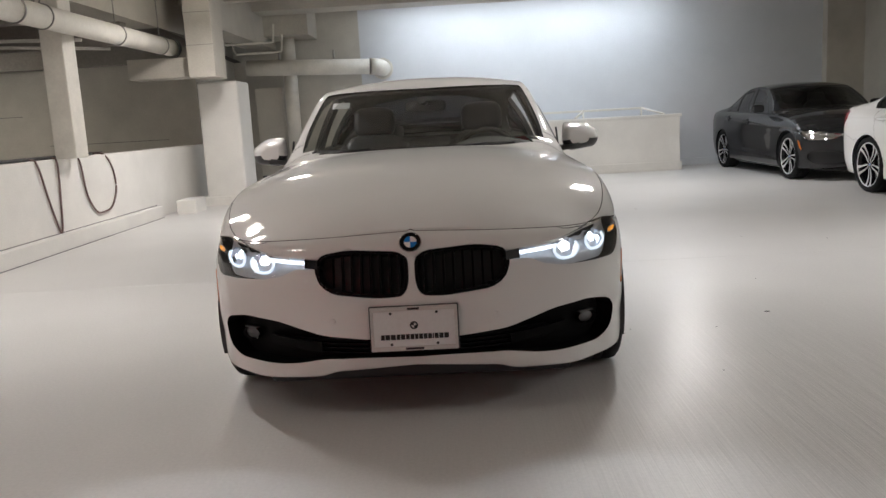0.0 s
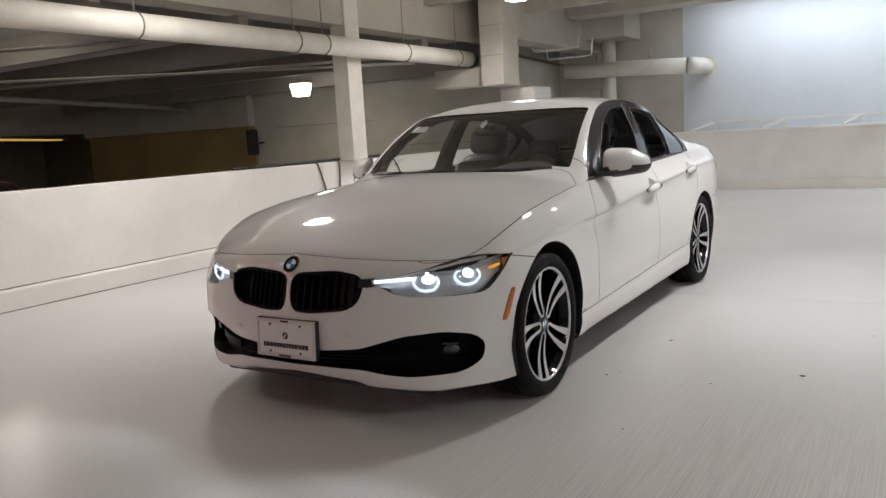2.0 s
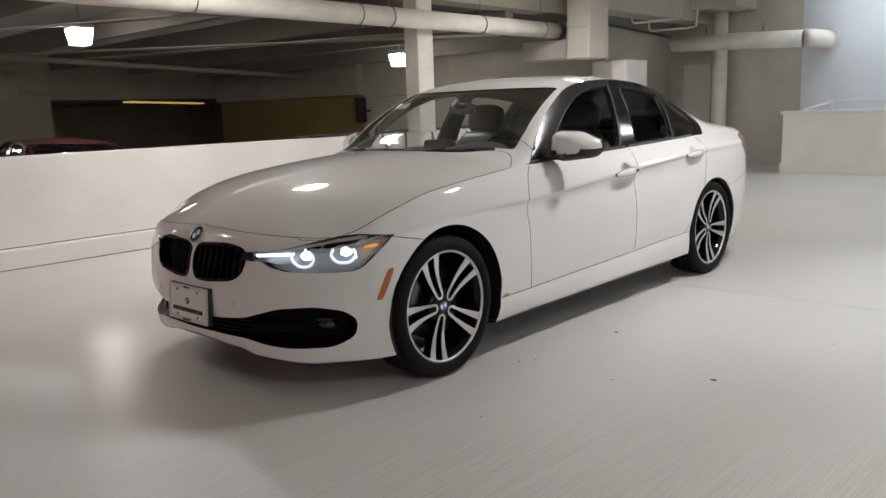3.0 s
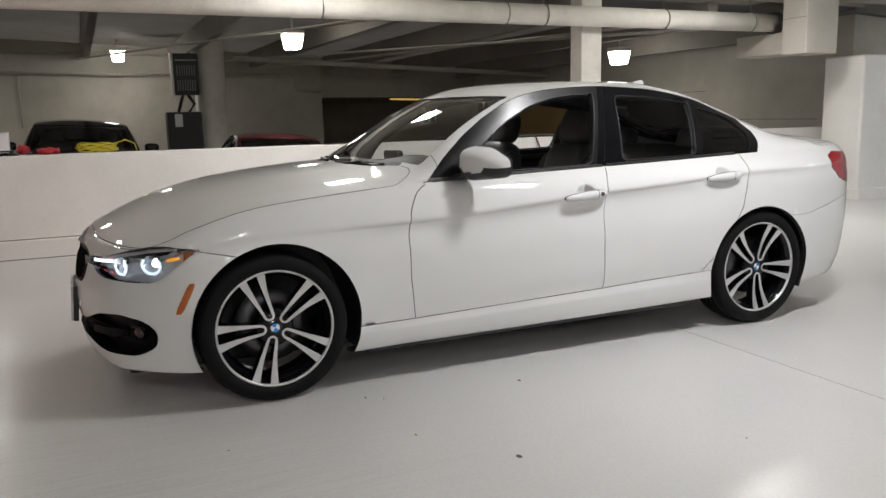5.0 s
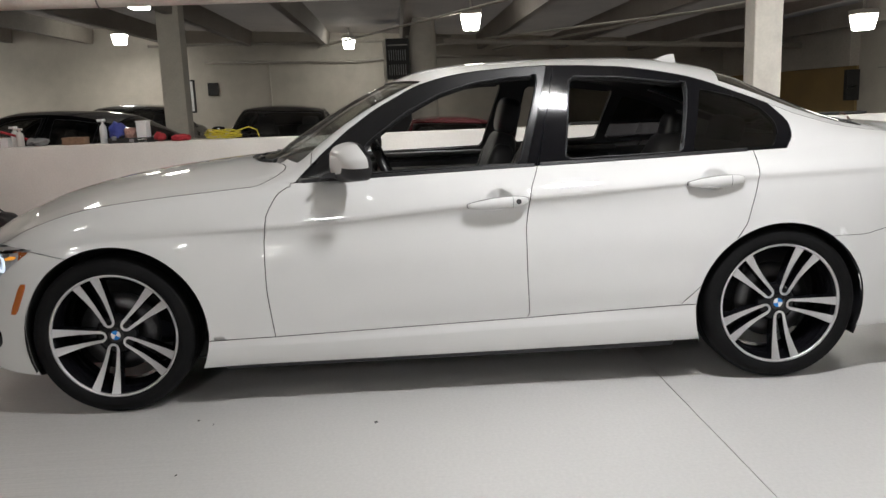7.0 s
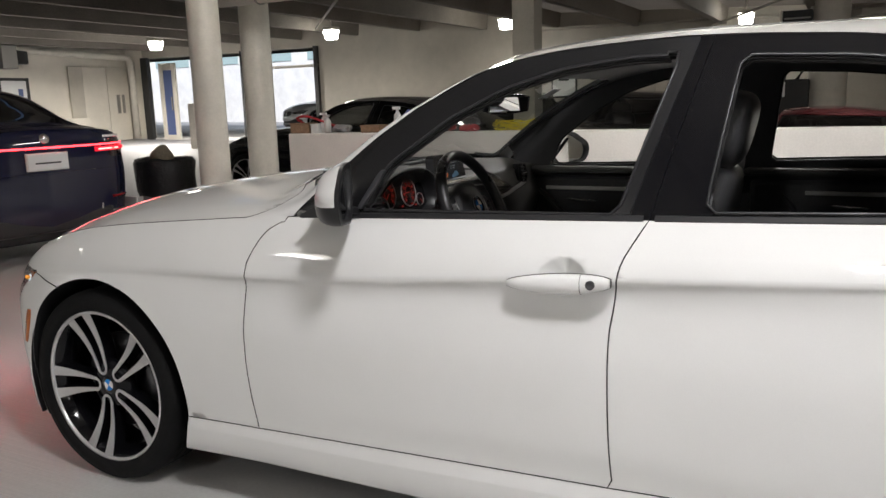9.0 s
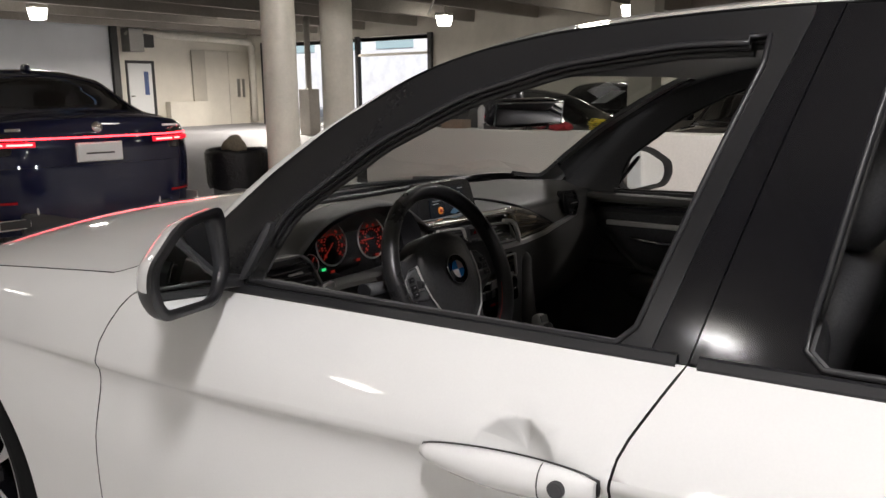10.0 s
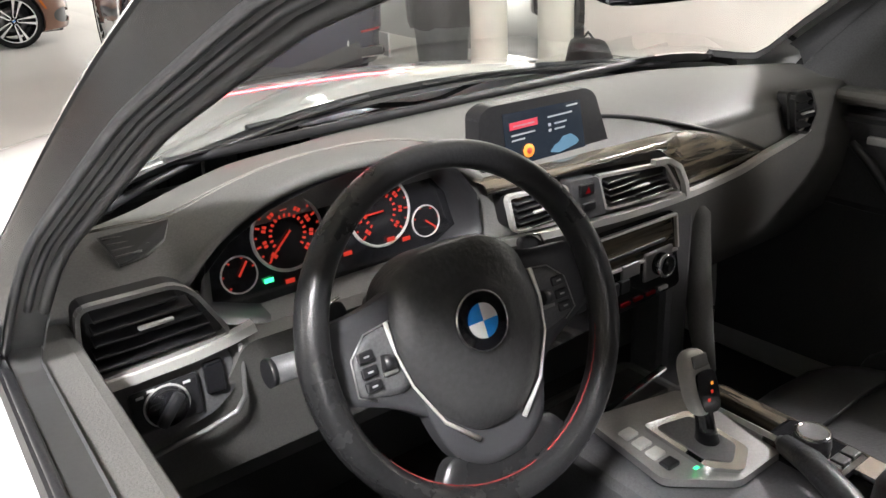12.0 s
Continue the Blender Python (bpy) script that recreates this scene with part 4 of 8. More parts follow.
RING_GLOW = material("ring_light_glow", (0.7, 0.75, 0.8), emit=(0.76, 0.88, 1.0), strength=1.1)
TAIL_GLOW = material("tail_light_glow", (0.6, 0.01, 0.02), emit=(1.0, 0.03, 0.04), strength=9)
TAIL_CORE = material("tail_light_core", (0.6, 0.05, 0.05), emit=(1.0, 0.30, 0.28), strength=3)
TAIL_HALO = material("lit_red_lens", (0.5, 0.01, 0.02), rough=0.15, emit=(1.0, 0.02, 0.05), strength=0.8)
BLUE_ENAMEL = material("blue_enamel", (0.02, 0.22, 0.65), rough=0.2, coat=0.6)
WHITE_ENAMEL = material("white_enamel", (0.8, 0.8, 0.8), rough=0.2, coat=0.6)
PLATE_WHITE = material("plate_white", (0.75, 0.76, 0.76), rough=0.4, grain=0.04, grain_size=80)
INK = material("black_ink", (0.015, 0.015, 0.016), rough=0.5)
LEATHER = material("black_leather", (0.062, 0.062, 0.066), rough=0.36, grain=0.25, grain_size=220, stain=0.15, stain_size=7, bump=0.0007)
SOFT_TOUCH = material("soft_dash_plastic", (0.115, 0.113, 0.108), rough=0.55, grain=0.18, grain_size=420, stain=0.08, stain_size=4, bump=0.0005)
CABIN_BLACK = material("cabin_plastic", (0.095, 0.095, 0.099), rough=0.46, grain=0.2, grain_size=300, stain=0.1, stain_size=5, bump=0.0004)
CARPET = material("black_carpet", (0.03, 0.03, 0.032), rough=0.95, grain=0.4, grain_size=500, bump=0.002)
WHEEL_LEATHER = material("smooth_wheel_leather", (0.022, 0.022, 0.023), rough=0.29, grain=0.2, grain_size=260, stain=0.15, stain_size=9, bump=0.0004)
AIRBAG = material("grained_airbag_leather", (0.045, 0.045, 0.046), rough=0.42, grain=0.2, grain_size=160, stain=0.12, stain_size=9, bump=0.0009)
SATIN_GREY = material("dark_grey_satin_plastic", (0.05, 0.05, 0.054), rough=0.3, grain=0.1, grain_size=300)
GREY_MARK = material("grey_print", (0.35, 0.35, 0.35), rough=0.6)
RED_STITCH = material("red_stitching", (0.30, 0.03, 0.028), rough=0.7, grain=0.3, grain_size=900)
DIAL_RED = material("dial_backlight_red", (0.20, 0.012, 0.008), emit=(1.0, 0.06, 0.03), strength=0.10)
WARN_GREEN = material("telltale_green", (0.02, 0.4, 0.1), emit=(0.05, 1.0, 0.3), strength=0.6)
DISPLAY_BLACK = material("display_bezel", (0.02, 0.02, 0.022), rough=0.25, grain=0.1, grain_size=200)
SCREEN_DARK = material("screen_glass", (0.01, 0.012, 0.016), rough=0.15, emit=(0.04, 0.06, 0.09), strength=0.06)
SCREEN_WHITE = material("screen_white", (0.2, 0.2, 0.2), emit=(0.8, 0.9, 1.0), strength=0.05)
SCREEN_RED = material("screen_red", (0.4, 0.03, 0.05), emit=(0.9, 0.08, 0.14), strength=0.06)
SCREEN_ORANGE = material("screen_orange", (0.6, 0.2, 0.02), emit=(1.0, 0.32, 0.04), strength=0.2)
SCREEN_BLUE = material("screen_blue", (0.05, 0.1, 0.15), emit=(0.2, 0.45, 0.65), strength=0.06)


def wood_material(name, stretch):
    m = material(name, (0.07, 0.052, 0.036), rough=0.25, coat=1.0)
    t = m.node_tree
    b = t.nodes["Principled BSDF"]
    co = t.nodes.new("ShaderNodeTexCoord")
    mp = t.nodes.new("ShaderNodeMapping")
    mp.inputs["Scale"].default_value = stretch
    n = t.nodes.new("ShaderNodeTexNoise")
    n.inputs["Scale"].default_value, n.inputs["Detail"].default_value = 1.6, 8
    r = t.nodes.new("ShaderNodeValToRGB")
    r.color_ramp.elements[0].color, r.color_ramp.elements[1].color = (0.030, 0.024, 0.017, 1), (0.15, 0.125, 0.09, 1)
    r.color_ramp.elements[0].position, r.color_ramp.elements[1].position = 0.38, 0.66
    t.links.new(co.outputs["Object"], mp.inputs[0])
    t.links.new(mp.outputs[0], n.inputs["Vector"])
    t.links.new(n.outputs[0], r.inputs[0])
    t.links.new(r.outputs[0], b.inputs["Base Color"])
    return m


WOOD = wood_material("dark_wood_inlay", (5, 60, 60))
WOOD_LONG = wood_material("dark_wood_console", (60, 5, 60))
PLATE_SILVER = material("brushed_selector_plate", (0.34, 0.335, 0.33), rough=0.35, metal=0.7, grain=0.08, grain_size=300)

# ---- car parts ----


def disc(bm, r, h, n=32, m=None, r_in=0.0):
    """A round plate of thickness h in the xy plane, with a hole if r_in."""
    prof = [(max(r_in, 1e-4), 0), (r, 0), (r, h), (max(r_in, 1e-4), h)]
    if r_in:
        prof.append((r_in, 0))
    return lathe(bm, prof, n, m)


def strip(bm, pts, w, h):
    """A flat bar along points: w across in the plane of view, h deep along y."""
    for (x0, z0, y0), (x1, z1, y1) in zip(pts, pts[1:]):
        d = Vector((x1 - x0, 0, z1 - z0)).normalized()
        s = Vector((-d.z, 0, d.x)) * w / 2
        q = [Vector((x0, y0, z0)) + s, Vector((x0, y0, z0)) - s, Vector((x1, y1, z1)) - s, Vector((x1, y1, z1)) + s]
        a = [bm.verts.new(p) for p in q]
        b = [bm.verts.new(p + Vector((0, h, 0))) for p in q]
        bm.faces.new(a)
        bm.faces.new(b[::-1])
        for i in range(4):
            bm.faces.new((a[i], b[i], b[(i + 1) % 4], a[(i + 1) % 4]))
    return bm


def prism(bm, points, depth, m=None):
    """A flat shape of (x, y) points, thick along z."""
    a = [bm.verts.new((x, y, 0)) for x, y in points]
    b = [bm.verts.new((x, y, depth)) for x, y in points]
    n = len(a)
    bm.faces.new(a[::-1])
    bm.faces.new(b)
    for i in range(n):
        bm.faces.new((a[i], a[(i + 1) % n], b[(i + 1) % n], b[i]))
    if m is not None:
        bmesh.ops.transform(bm, matrix=m, verts=a + b)
    return bm


def badge(parent, m, r, label="round black badge with blue and white quarters", name="badge"):
    """Round enamel badge in the plane of m, facing its z."""
    root = part(name, lathe(bmesh.new(), [(1e-4, 0), (r, 0), (r, 0.003), (r * 0.95, 0.0045), (r * 0.93, 0.004), (1e-4, 0.004)], 40, m), PILLAR_BLACK, parent, label)
    part("rim", lathe(bmesh.new(), [(r * 0.96, 0.0), (r * 1.03, 0.001), (r * 1.03, 0.004), (r * 0.99, 0.0055), (r * 0.96, 0.0045)], 40, m), CHROME, root)
    for k in range(4):
        pts = [(0, 0)] + [(0.58 * r * math.cos(t), 0.58 * r * math.sin(t)) for t in np.linspace(k * math.pi / 2, (k + 1) * math.pi / 2, 8)]
        part("quarter", prism(bmesh.new(), pts, 0.001, m @ pose(0, 0, 0.0042)), BLUE_ENAMEL if k % 2 else WHITE_ENAMEL, root)
    return root


WHEEL_CACHE = {}


def wheel(parent, x, y, r, turn=0.0, side=1, name="wheel"):
    """Alloy wheel with five pairs of machined spokes; its axis along x, the outer face towards side."""
    root = new(name)
    root.parent = parent
    root.matrix_basis = pose(x, y, r) @ pose(0, 0, 0, turn, 0, 0) @ pose(0, 0, 0, 0, 90 if side > 0 else -90, 0)
    if "tyre" not in WHEEL_CACHE:
        k = r / 0.33
        tread = [(0.236, -0.205), (0.262, -0.218), (0.300, -0.222), (0.322, -0.212), (0.330, -0.19), (0.3315, -0.15), (0.327, -0.148), (0.327, -0.143), (0.3315, -0.141),
                 (0.3315, -0.115), (0.327, -0.113), (0.327, -0.107), (0.3315, -0.105), (0.3315, -0.075), (0.327, -0.073), (0.327, -0.068), (0.3315, -0.066),
                 (0.330, -0.028), (0.322, -0.008), (0.305, 0.004), (0.298, 0.0035), (0.296, 0.005), (0.270, 0.006), (0.256, 0.002), (0.243, -0.006)]
        bm = lathe(bmesh.new(), [((0.33 - (0.33 - a) * 0.79 if a < 0.33 else a) * k, b) for a, b in tread], 72)   # low-profile wall
        WHEEL_CACHE["tyre"] = bm
        bm = lathe(bmesh.new(), [(0.243, -0.21), (0.225, -0.2), (0.205, -0.15), (0.212, -0.06), (0.222, -0.03), (0.2335, -0.012)], 64)
        lathe(bm, [(0.03, -0.075), (0.075, -0.072), (0.082, -0.05), (0.07, -0.035), (0.046, -0.03), (0.03, -0.029), (1e-4, -0.029)], 40)
        # black flanks of the spokes
        WHEEL_CACHE["barrel"] = bm
        WHEEL_CACHE["lip"] = lathe(bmesh.new(), [(0.2335, -0.02), (0.2335, -0.008), (0.238, -0.003), (0.2435, -0.004), (0.2445, -0.01)], 72)
        face, flank = bmesh.new(), bmesh.new()
        for i in range(5):
            for s in (1, -1):
                # one spoke: narrow at the hub, wide at the rim, leaning away from its twin
                inner, outer = [], []
                steps = 7
                for j in range(steps + 1):
                    f = j / steps
                    rad = 0.052 + (0.2345 - 0.052) * f
                    mid = s * (0.0165 + 0.0175 * f + 0.004 * f * f)
                    w = 0.0062 + 0.0135 * f ** 1.7
                    zz = -0.026 + 0.018 * f - 0.012 * math.sin(math.pi * f)
                    inner.append(((rad, mid - s * w * 0.8, zz)))
                    outer.append(((rad, mid + s * w, zz)))
                rot = Matrix.Rotation(2 * math.pi * i / 5, 4, "Z")
                for bm, lo, hi in ((face, 0.0, -0.0025), (flank, -0.0025, -0.045)):
                    va = [bm.verts.new(rot @ Vector((a, b, c + lo))) for a, b, c in inner]
                    vb = [bm.verts.new(rot @ Vector((a, b, c + lo))) for a, b, c in outer]
                    wa = [bm.verts.new(rot @ Vector((a, b - s * 0.004 * (lo < 0), c + hi))) for a, b, c in inner]
                    wb = [bm.verts.new(rot @ Vector((a, b + s * 0.004 * (lo < 0), c + hi))) for a, b, c in outer]
                    for j in range(steps):
                        for q in ((va[j], vb[j], vb[j + 1], va[j + 1]), (va[j], va[j + 1], wa[j + 1], wa[j]), (vb[j], wb[j], wb[j + 1], vb[j + 1]), (wa[j], wa[j + 1], wb[j + 1], wb[j])):
                            bm.faces.new(q if s > 0 else q[::-1])
                    bm.faces.new((va[0], wa[0], wb[0], vb[0]))
            # the round web that joins a pair at the hub
            for j in range(10):
                t0, t1 = math.pi / 2 + math.pi * j / 10, math.pi / 2 + math.pi * (j + 1) / 10
                q = []
                for rr, tt in ((0.0125, t0), (0.022, t0), (0.022, t1), (0.0125, t1)):
                    q.append(face.verts.new(Matrix.Rotation(2 * math.pi * i / 5, 4, "Z") @ Vector((0.056 + rr * math.cos(tt), rr * math.sin(tt), -0.0265))))
                face.faces.new(q)
        bmesh.ops.recalc_face_normals(flank, faces=flank.faces[:])
        WHEEL_CACHE["face"], WHEEL_CACHE["flank"] = face, flank
        disc_bm = disc(bmesh.new(), 0.165, 0.022, 48, pose(0, 0, -0.115), 0.06)
        WHEEL_CACHE["brake_disc"] = disc_bm
        for key, mat in (("tyre", RUBBER), ("barrel", PILLAR_BLACK), ("lip", SILVER), ("face", SILVER), ("flank", PILLAR_BLACK), ("brake_disc", STEEL)):
            if key in ("barrel", "lip", "face", "flank"):
                bmesh.ops.scale(WHEEL_CACHE[key], vec=(1.073, 1.073, 1), verts=WHEEL_CACHE[key].verts[:])
            me = bpy.data.meshes.new(key)
            WHEEL_CACHE[key].to_mesh(me)
            WHEEL_CACHE[key].free()
            me.materials.append(mat)
            WHEEL_CACHE[key] = me
    for key, name in (("tyre", "tyre"), ("barrel", "rim_barrel"), ("lip", "rim_lip"), ("face", "spoke_face"), ("flank", "spokes"), ("brake_disc", "brake_disc")):
        ob = new(name, WHEEL_CACHE[key])
        ob.parent = root
    badge_bm = lathe(bmesh.new(), [(1e-4, -0.027), (0.03, -0.027), (0.034, -0.03), (0.034, -0.04)], 32)
    part("hub_cap", badge_bm, GLOSS_BLACK, root)
    bmq = bmesh.new()
    for k in (0, 2):
        pts = [(0, 0)] + [(0.02 * math.cos(t), 0.02 * math.sin(t)) for t in np.linspace(k * math.pi / 2, (k + 1) * math.pi / 2, 7)]
        prism(bmq, pts, 0.001, pose(0, 0, -0.0268))
    part("cap_white", bmq, WHITE_ENAMEL, root)
    bmq = bmesh.new()
    for k in (1, 3):
        pts = [(0, 0)] + [(0.02 * math.cos(t), 0.02 * math.sin(t)) for t in np.linspace(k * math.pi / 2, (k + 1) * math.pi / 2, 7)]
        prism(bmq, pts, 0.001, pose(0, 0, -0.0268))
    part("cap_blue", bmq, BLUE_ENAMEL, root)
    return root


SKIN, PANELS = cut_skin()     # SKIN keeps the faces of PANELS alive
SKIN_GRID = body_skin()[0]


def side_point(y, z):
    """The point of the left flank at y and height z."""
    cols = SKIN_GRID[TOP_ROWS + BAND_ROWS:, :SKIN_GRID.shape[1] // 2]
    xs = [float(np.interp(-z, -cols[:, j, 2], cols[:, j, 0])) for j in range(cols.shape[1])]
    ys = [float(np.interp(-z, -cols[:, j, 2], cols[:, j, 1])) for j in range(cols.shape[1])]
    return float(np.interp(y, ys, xs)), y, z


def flank_plate(bm, s, y_top, y_low, z_top, z_low, width, lift=0.003):
    """A slim leaning plate laid on the flank."""
    n = 8
    rows = []
    for i in range(n + 1):
        f = i / n
        y, z = y_top + (y_low - y_top) * f, z_top + (z_low - z_top) * f
        half = width / 2 * (1 - 0.35 * abs(2 * f - 1) ** 6)
        rows.append([(side_point(y + d * half, z), k) for d, k in ((-1.08, -0.004), (-1, lift), (0, lift * 1.4), (1, lift), (1.08, -0.004))])
    V = [[bm.verts.new((s * (p[0] + k), p[1] - 0.3 * k, p[2])) for p, k in row] for row in rows]
    for a, b in zip(V, V[1:]):
        for j in range(4):
            bm.faces.new((a[j], a[j + 1], b[j + 1], b[j]))
    bm.faces.new(V[0])
    bm.faces.new(V[-1])
    bmesh.ops.recalc_face_normals(bm, faces=bm.faces[:])
    return bm


SKIN_ROW = body_skin()[0][TOP_ROWS + BAND_ROWS]      # the belt line
PANEL_MESH = {}


def shared(key, make, mat):
    """A mesh made once for all cars and coloured per car."""
    if key not in PANEL_MESH:
        bm = make()
        me = bpy.data.meshes.new(key[0])
        bm.to_mesh(me)
        bm.free()
        PANEL_MESH[key] = me
    me = PANEL_MESH[key]
    if me.materials and me.materials[0] != mat:
        me = me.copy()
        me.materials.clear()
    if not me.materials:
        me.materials.append(mat)
        me.materials.append(FRAME_REVEAL if key[0] == "window_frame" else SEAL if key[0] == "quarter_trim" else INK)
    return me


def skin_part(name, region, mat, parent, label="", side=0, **kw):
    """One panel of the skin as a part; side 0: both halves as one, else one half."""
    sides = (1, -1) if side == 0 else (side,)
    ob = new(name, shared((name, region, side, tuple(sorted((k, str(v)) for k, v in kw.items()))), lambda: panel(PANELS[region], sides=sides, **kw), mat))
    ob.parent = parent
    return tagged(ob, label) if label else ob


def border_tube(faces, side, r, depth=0.002):
    """A round bead along the border of these skin faces."""
    own = set(faces)
    nxt = {}
    for e in {e for f in faces for e in f.edges if len(own.intersection(e.link_faces)) == 1}:
        for v in e.verts:
            nxt.setdefault(v, []).append(e.other_vert(v))
    start = next(iter(nxt))
    loop, prev = [start], None
    while len(loop) < 600:
        step = [v for v in nxt[loop[-1]] if v is not prev]
        prev = loop[-1]
        if not step or step[0] is start:
            break
        loop.append(step[0])
    pts = [v.co - v.normal * depth for v in loop]
    keep = [pts[0]]
    for p in pts[1:]:
        if (p - keep[-1]).length > 0.006:
            keep.append(p)
    ring = [(p.x * side, p.y, p.z) for p in keep]
    if depth < 0.01:
        return tube(bmesh.new(), ring, r, 8, closed=True)
    # the inner beads run over the top only, open along the sill
    low = [p[2] < 1.005 for p in ring]
    first = next(i for i in range(len(ring)) if low[i - 1] and not low[i])
    ring = ring[first:] + ring[:first]
    return tube(bmesh.new(), [p for p in ring if p[2] >= 1.005], r, 8)


def behind(c):
    return c.y > 2



def sedan_shell(root, paint, trim, window_mat, screen_mat, open_window=False):
    """The outer panels, glass and inner lining that every car here shares."""
    made = {}
    for region, name in (("hood", "hood"), ("bumper", "front_bumper"), ("rear_bumper", "rear_bumper"), ("boot", "boot_lid"), ("roof", "roof")):
        made[name] = skin_part(name, region, paint, root, gap=0.0004 if region == "rear_bumper" else 0.0018)
    for side in (1, -1):
        for region, name in (("fender", "fender"), ("sill", "sill"), ("quarter", "rear_quarter")):
            skin_part(name, region, paint, root, side=side)
        for region, name, tr, wn in (("front_door", "front_door", "trim_front", "window_front"), ("rear_door", "rear_door", "trim_rear", "window_rear")):
            door = skin_part(name, region, paint, root, side=side)
            made[name, side] = door
            skin_part("window_frame", tr, FRAME_BLACK if region == "front_door" else trim, door, side=side, offset=-0.002, gap=0.0012, rim=0.030)
            if region == "front_door":
                skin_part("pillar_cover", "post_front", trim, door, side=side, offset=-0.001, gap=0.0008, rim=0.030)
            seal = new("window_seal", shared(("window_seal", wn, side), lambda: border_tube(PANELS[wn], side, 0.0040), SATIN_BLACK))
            seal.parent = door
            for depth, rad, mat in ((0.014, 0.003, INK), (0.027, 0.005, SEAL)):
                bead = new("inner_seal", shared(("inner_seal", wn, side, depth), lambda: border_tube(PANELS[wn], side, rad, depth), mat))
                bead.parent = door
            if not open_window:
                skin_part("window_pane", wn, window_mat[region == "rear_door"], door, side=side, offset=-0.010, gap=-0.004, rim=0).visible_shadow = False
        q = skin_part("quarter_trim", "trim_quarter", trim, root, side=side, offset=-0.002, gap=0.0012, rim=0.022, keep=behind)
        skin_part("quarter_pane", "window_quarter", window_mat[1], q, side=side, offset=-0.008, gap=-0.004, rim=0)
    skin_part("windshield", "windshield", screen_mat, root, offset=-0.004, gap=-0.006, rim=0).visible_shadow = False
    skin_part("rear_window", "rear_glass", window_mat[1], root, offset=-0.004, gap=-0.006, rim=0)
    skin_part("cowl", "cowl", SATIN_BLACK, root, offset=-0.012, gap=-0.01, rim=0)
    # wheel wells and floor pan
    for y, z, r in ARCHES:
        for s in (1, -1):
            bm = lathe(bmesh.new(), [(r + 0.004, -0.35), (r + 0.004, 0.0)], 48)
            lathe(bm, [(0.02, -0.35), (r + 0.004, -0.35)], 48)
            bmesh.ops.transform(bm, matrix=pose(s * 0.865, y, z, 0, 90 * s, 0), verts=bm.verts[:])
            kill = [v for v in bm.verts if v.co.z < 0.17]
            bmesh.ops.delete(bm, geom=kill, context="VERTS")
            part("wheel_well", bm, SATIN_BLACK, root)
    bm = boxed((-0.60, -0.60, 0.135), (0.60, 3.5, 0.24), 0.02)
    box(bm, (-0.80, 0.42, 0.14), (0.80, 2.38, 0.238), 0.02)
    part("floor_pan", bm, SATIN_BLACK, root)
    return made


def sedan_wheels(root, turn=(0, 0)):
    for s in (1, -1):
        wheel(root, s * 0.866, 0.0, 0.33, turn[0], s, "front_wheel")
        wheel(root, s * 0.880, 2.81, 0.33, turn[1], s, "rear_wheel")

# ---- the white sedan ----
AMBER_LIT = material("lit_amber_lens", (0.6, 0.22, 0.02), rough=0.2, emit=(1.0, 0.42, 0.05), strength=0.55)
MARKER_RED = material("side_marker_lens", (0.50, 0.13, 0.02), rough=0.2, coat=0.5, grain=0.2, grain_size=250)
LAMP_BOWL = material("headlamp_bowl", (0.62, 0.65, 0.70), rough=0.34, metal=0.35, grain=0.08, grain_size=60)
sedan = tagged(new("white_sedan"), "white four-door sedan with lit headlights and lowered door windows", "car")
made = sedan_shell(sedan, WHITE_PAINT, PILLAR_BLACK, (TINT, DARK_TINT), SCREEN_CLEAR, open_window=True)
sedan_wheels(sedan, (58, 8))

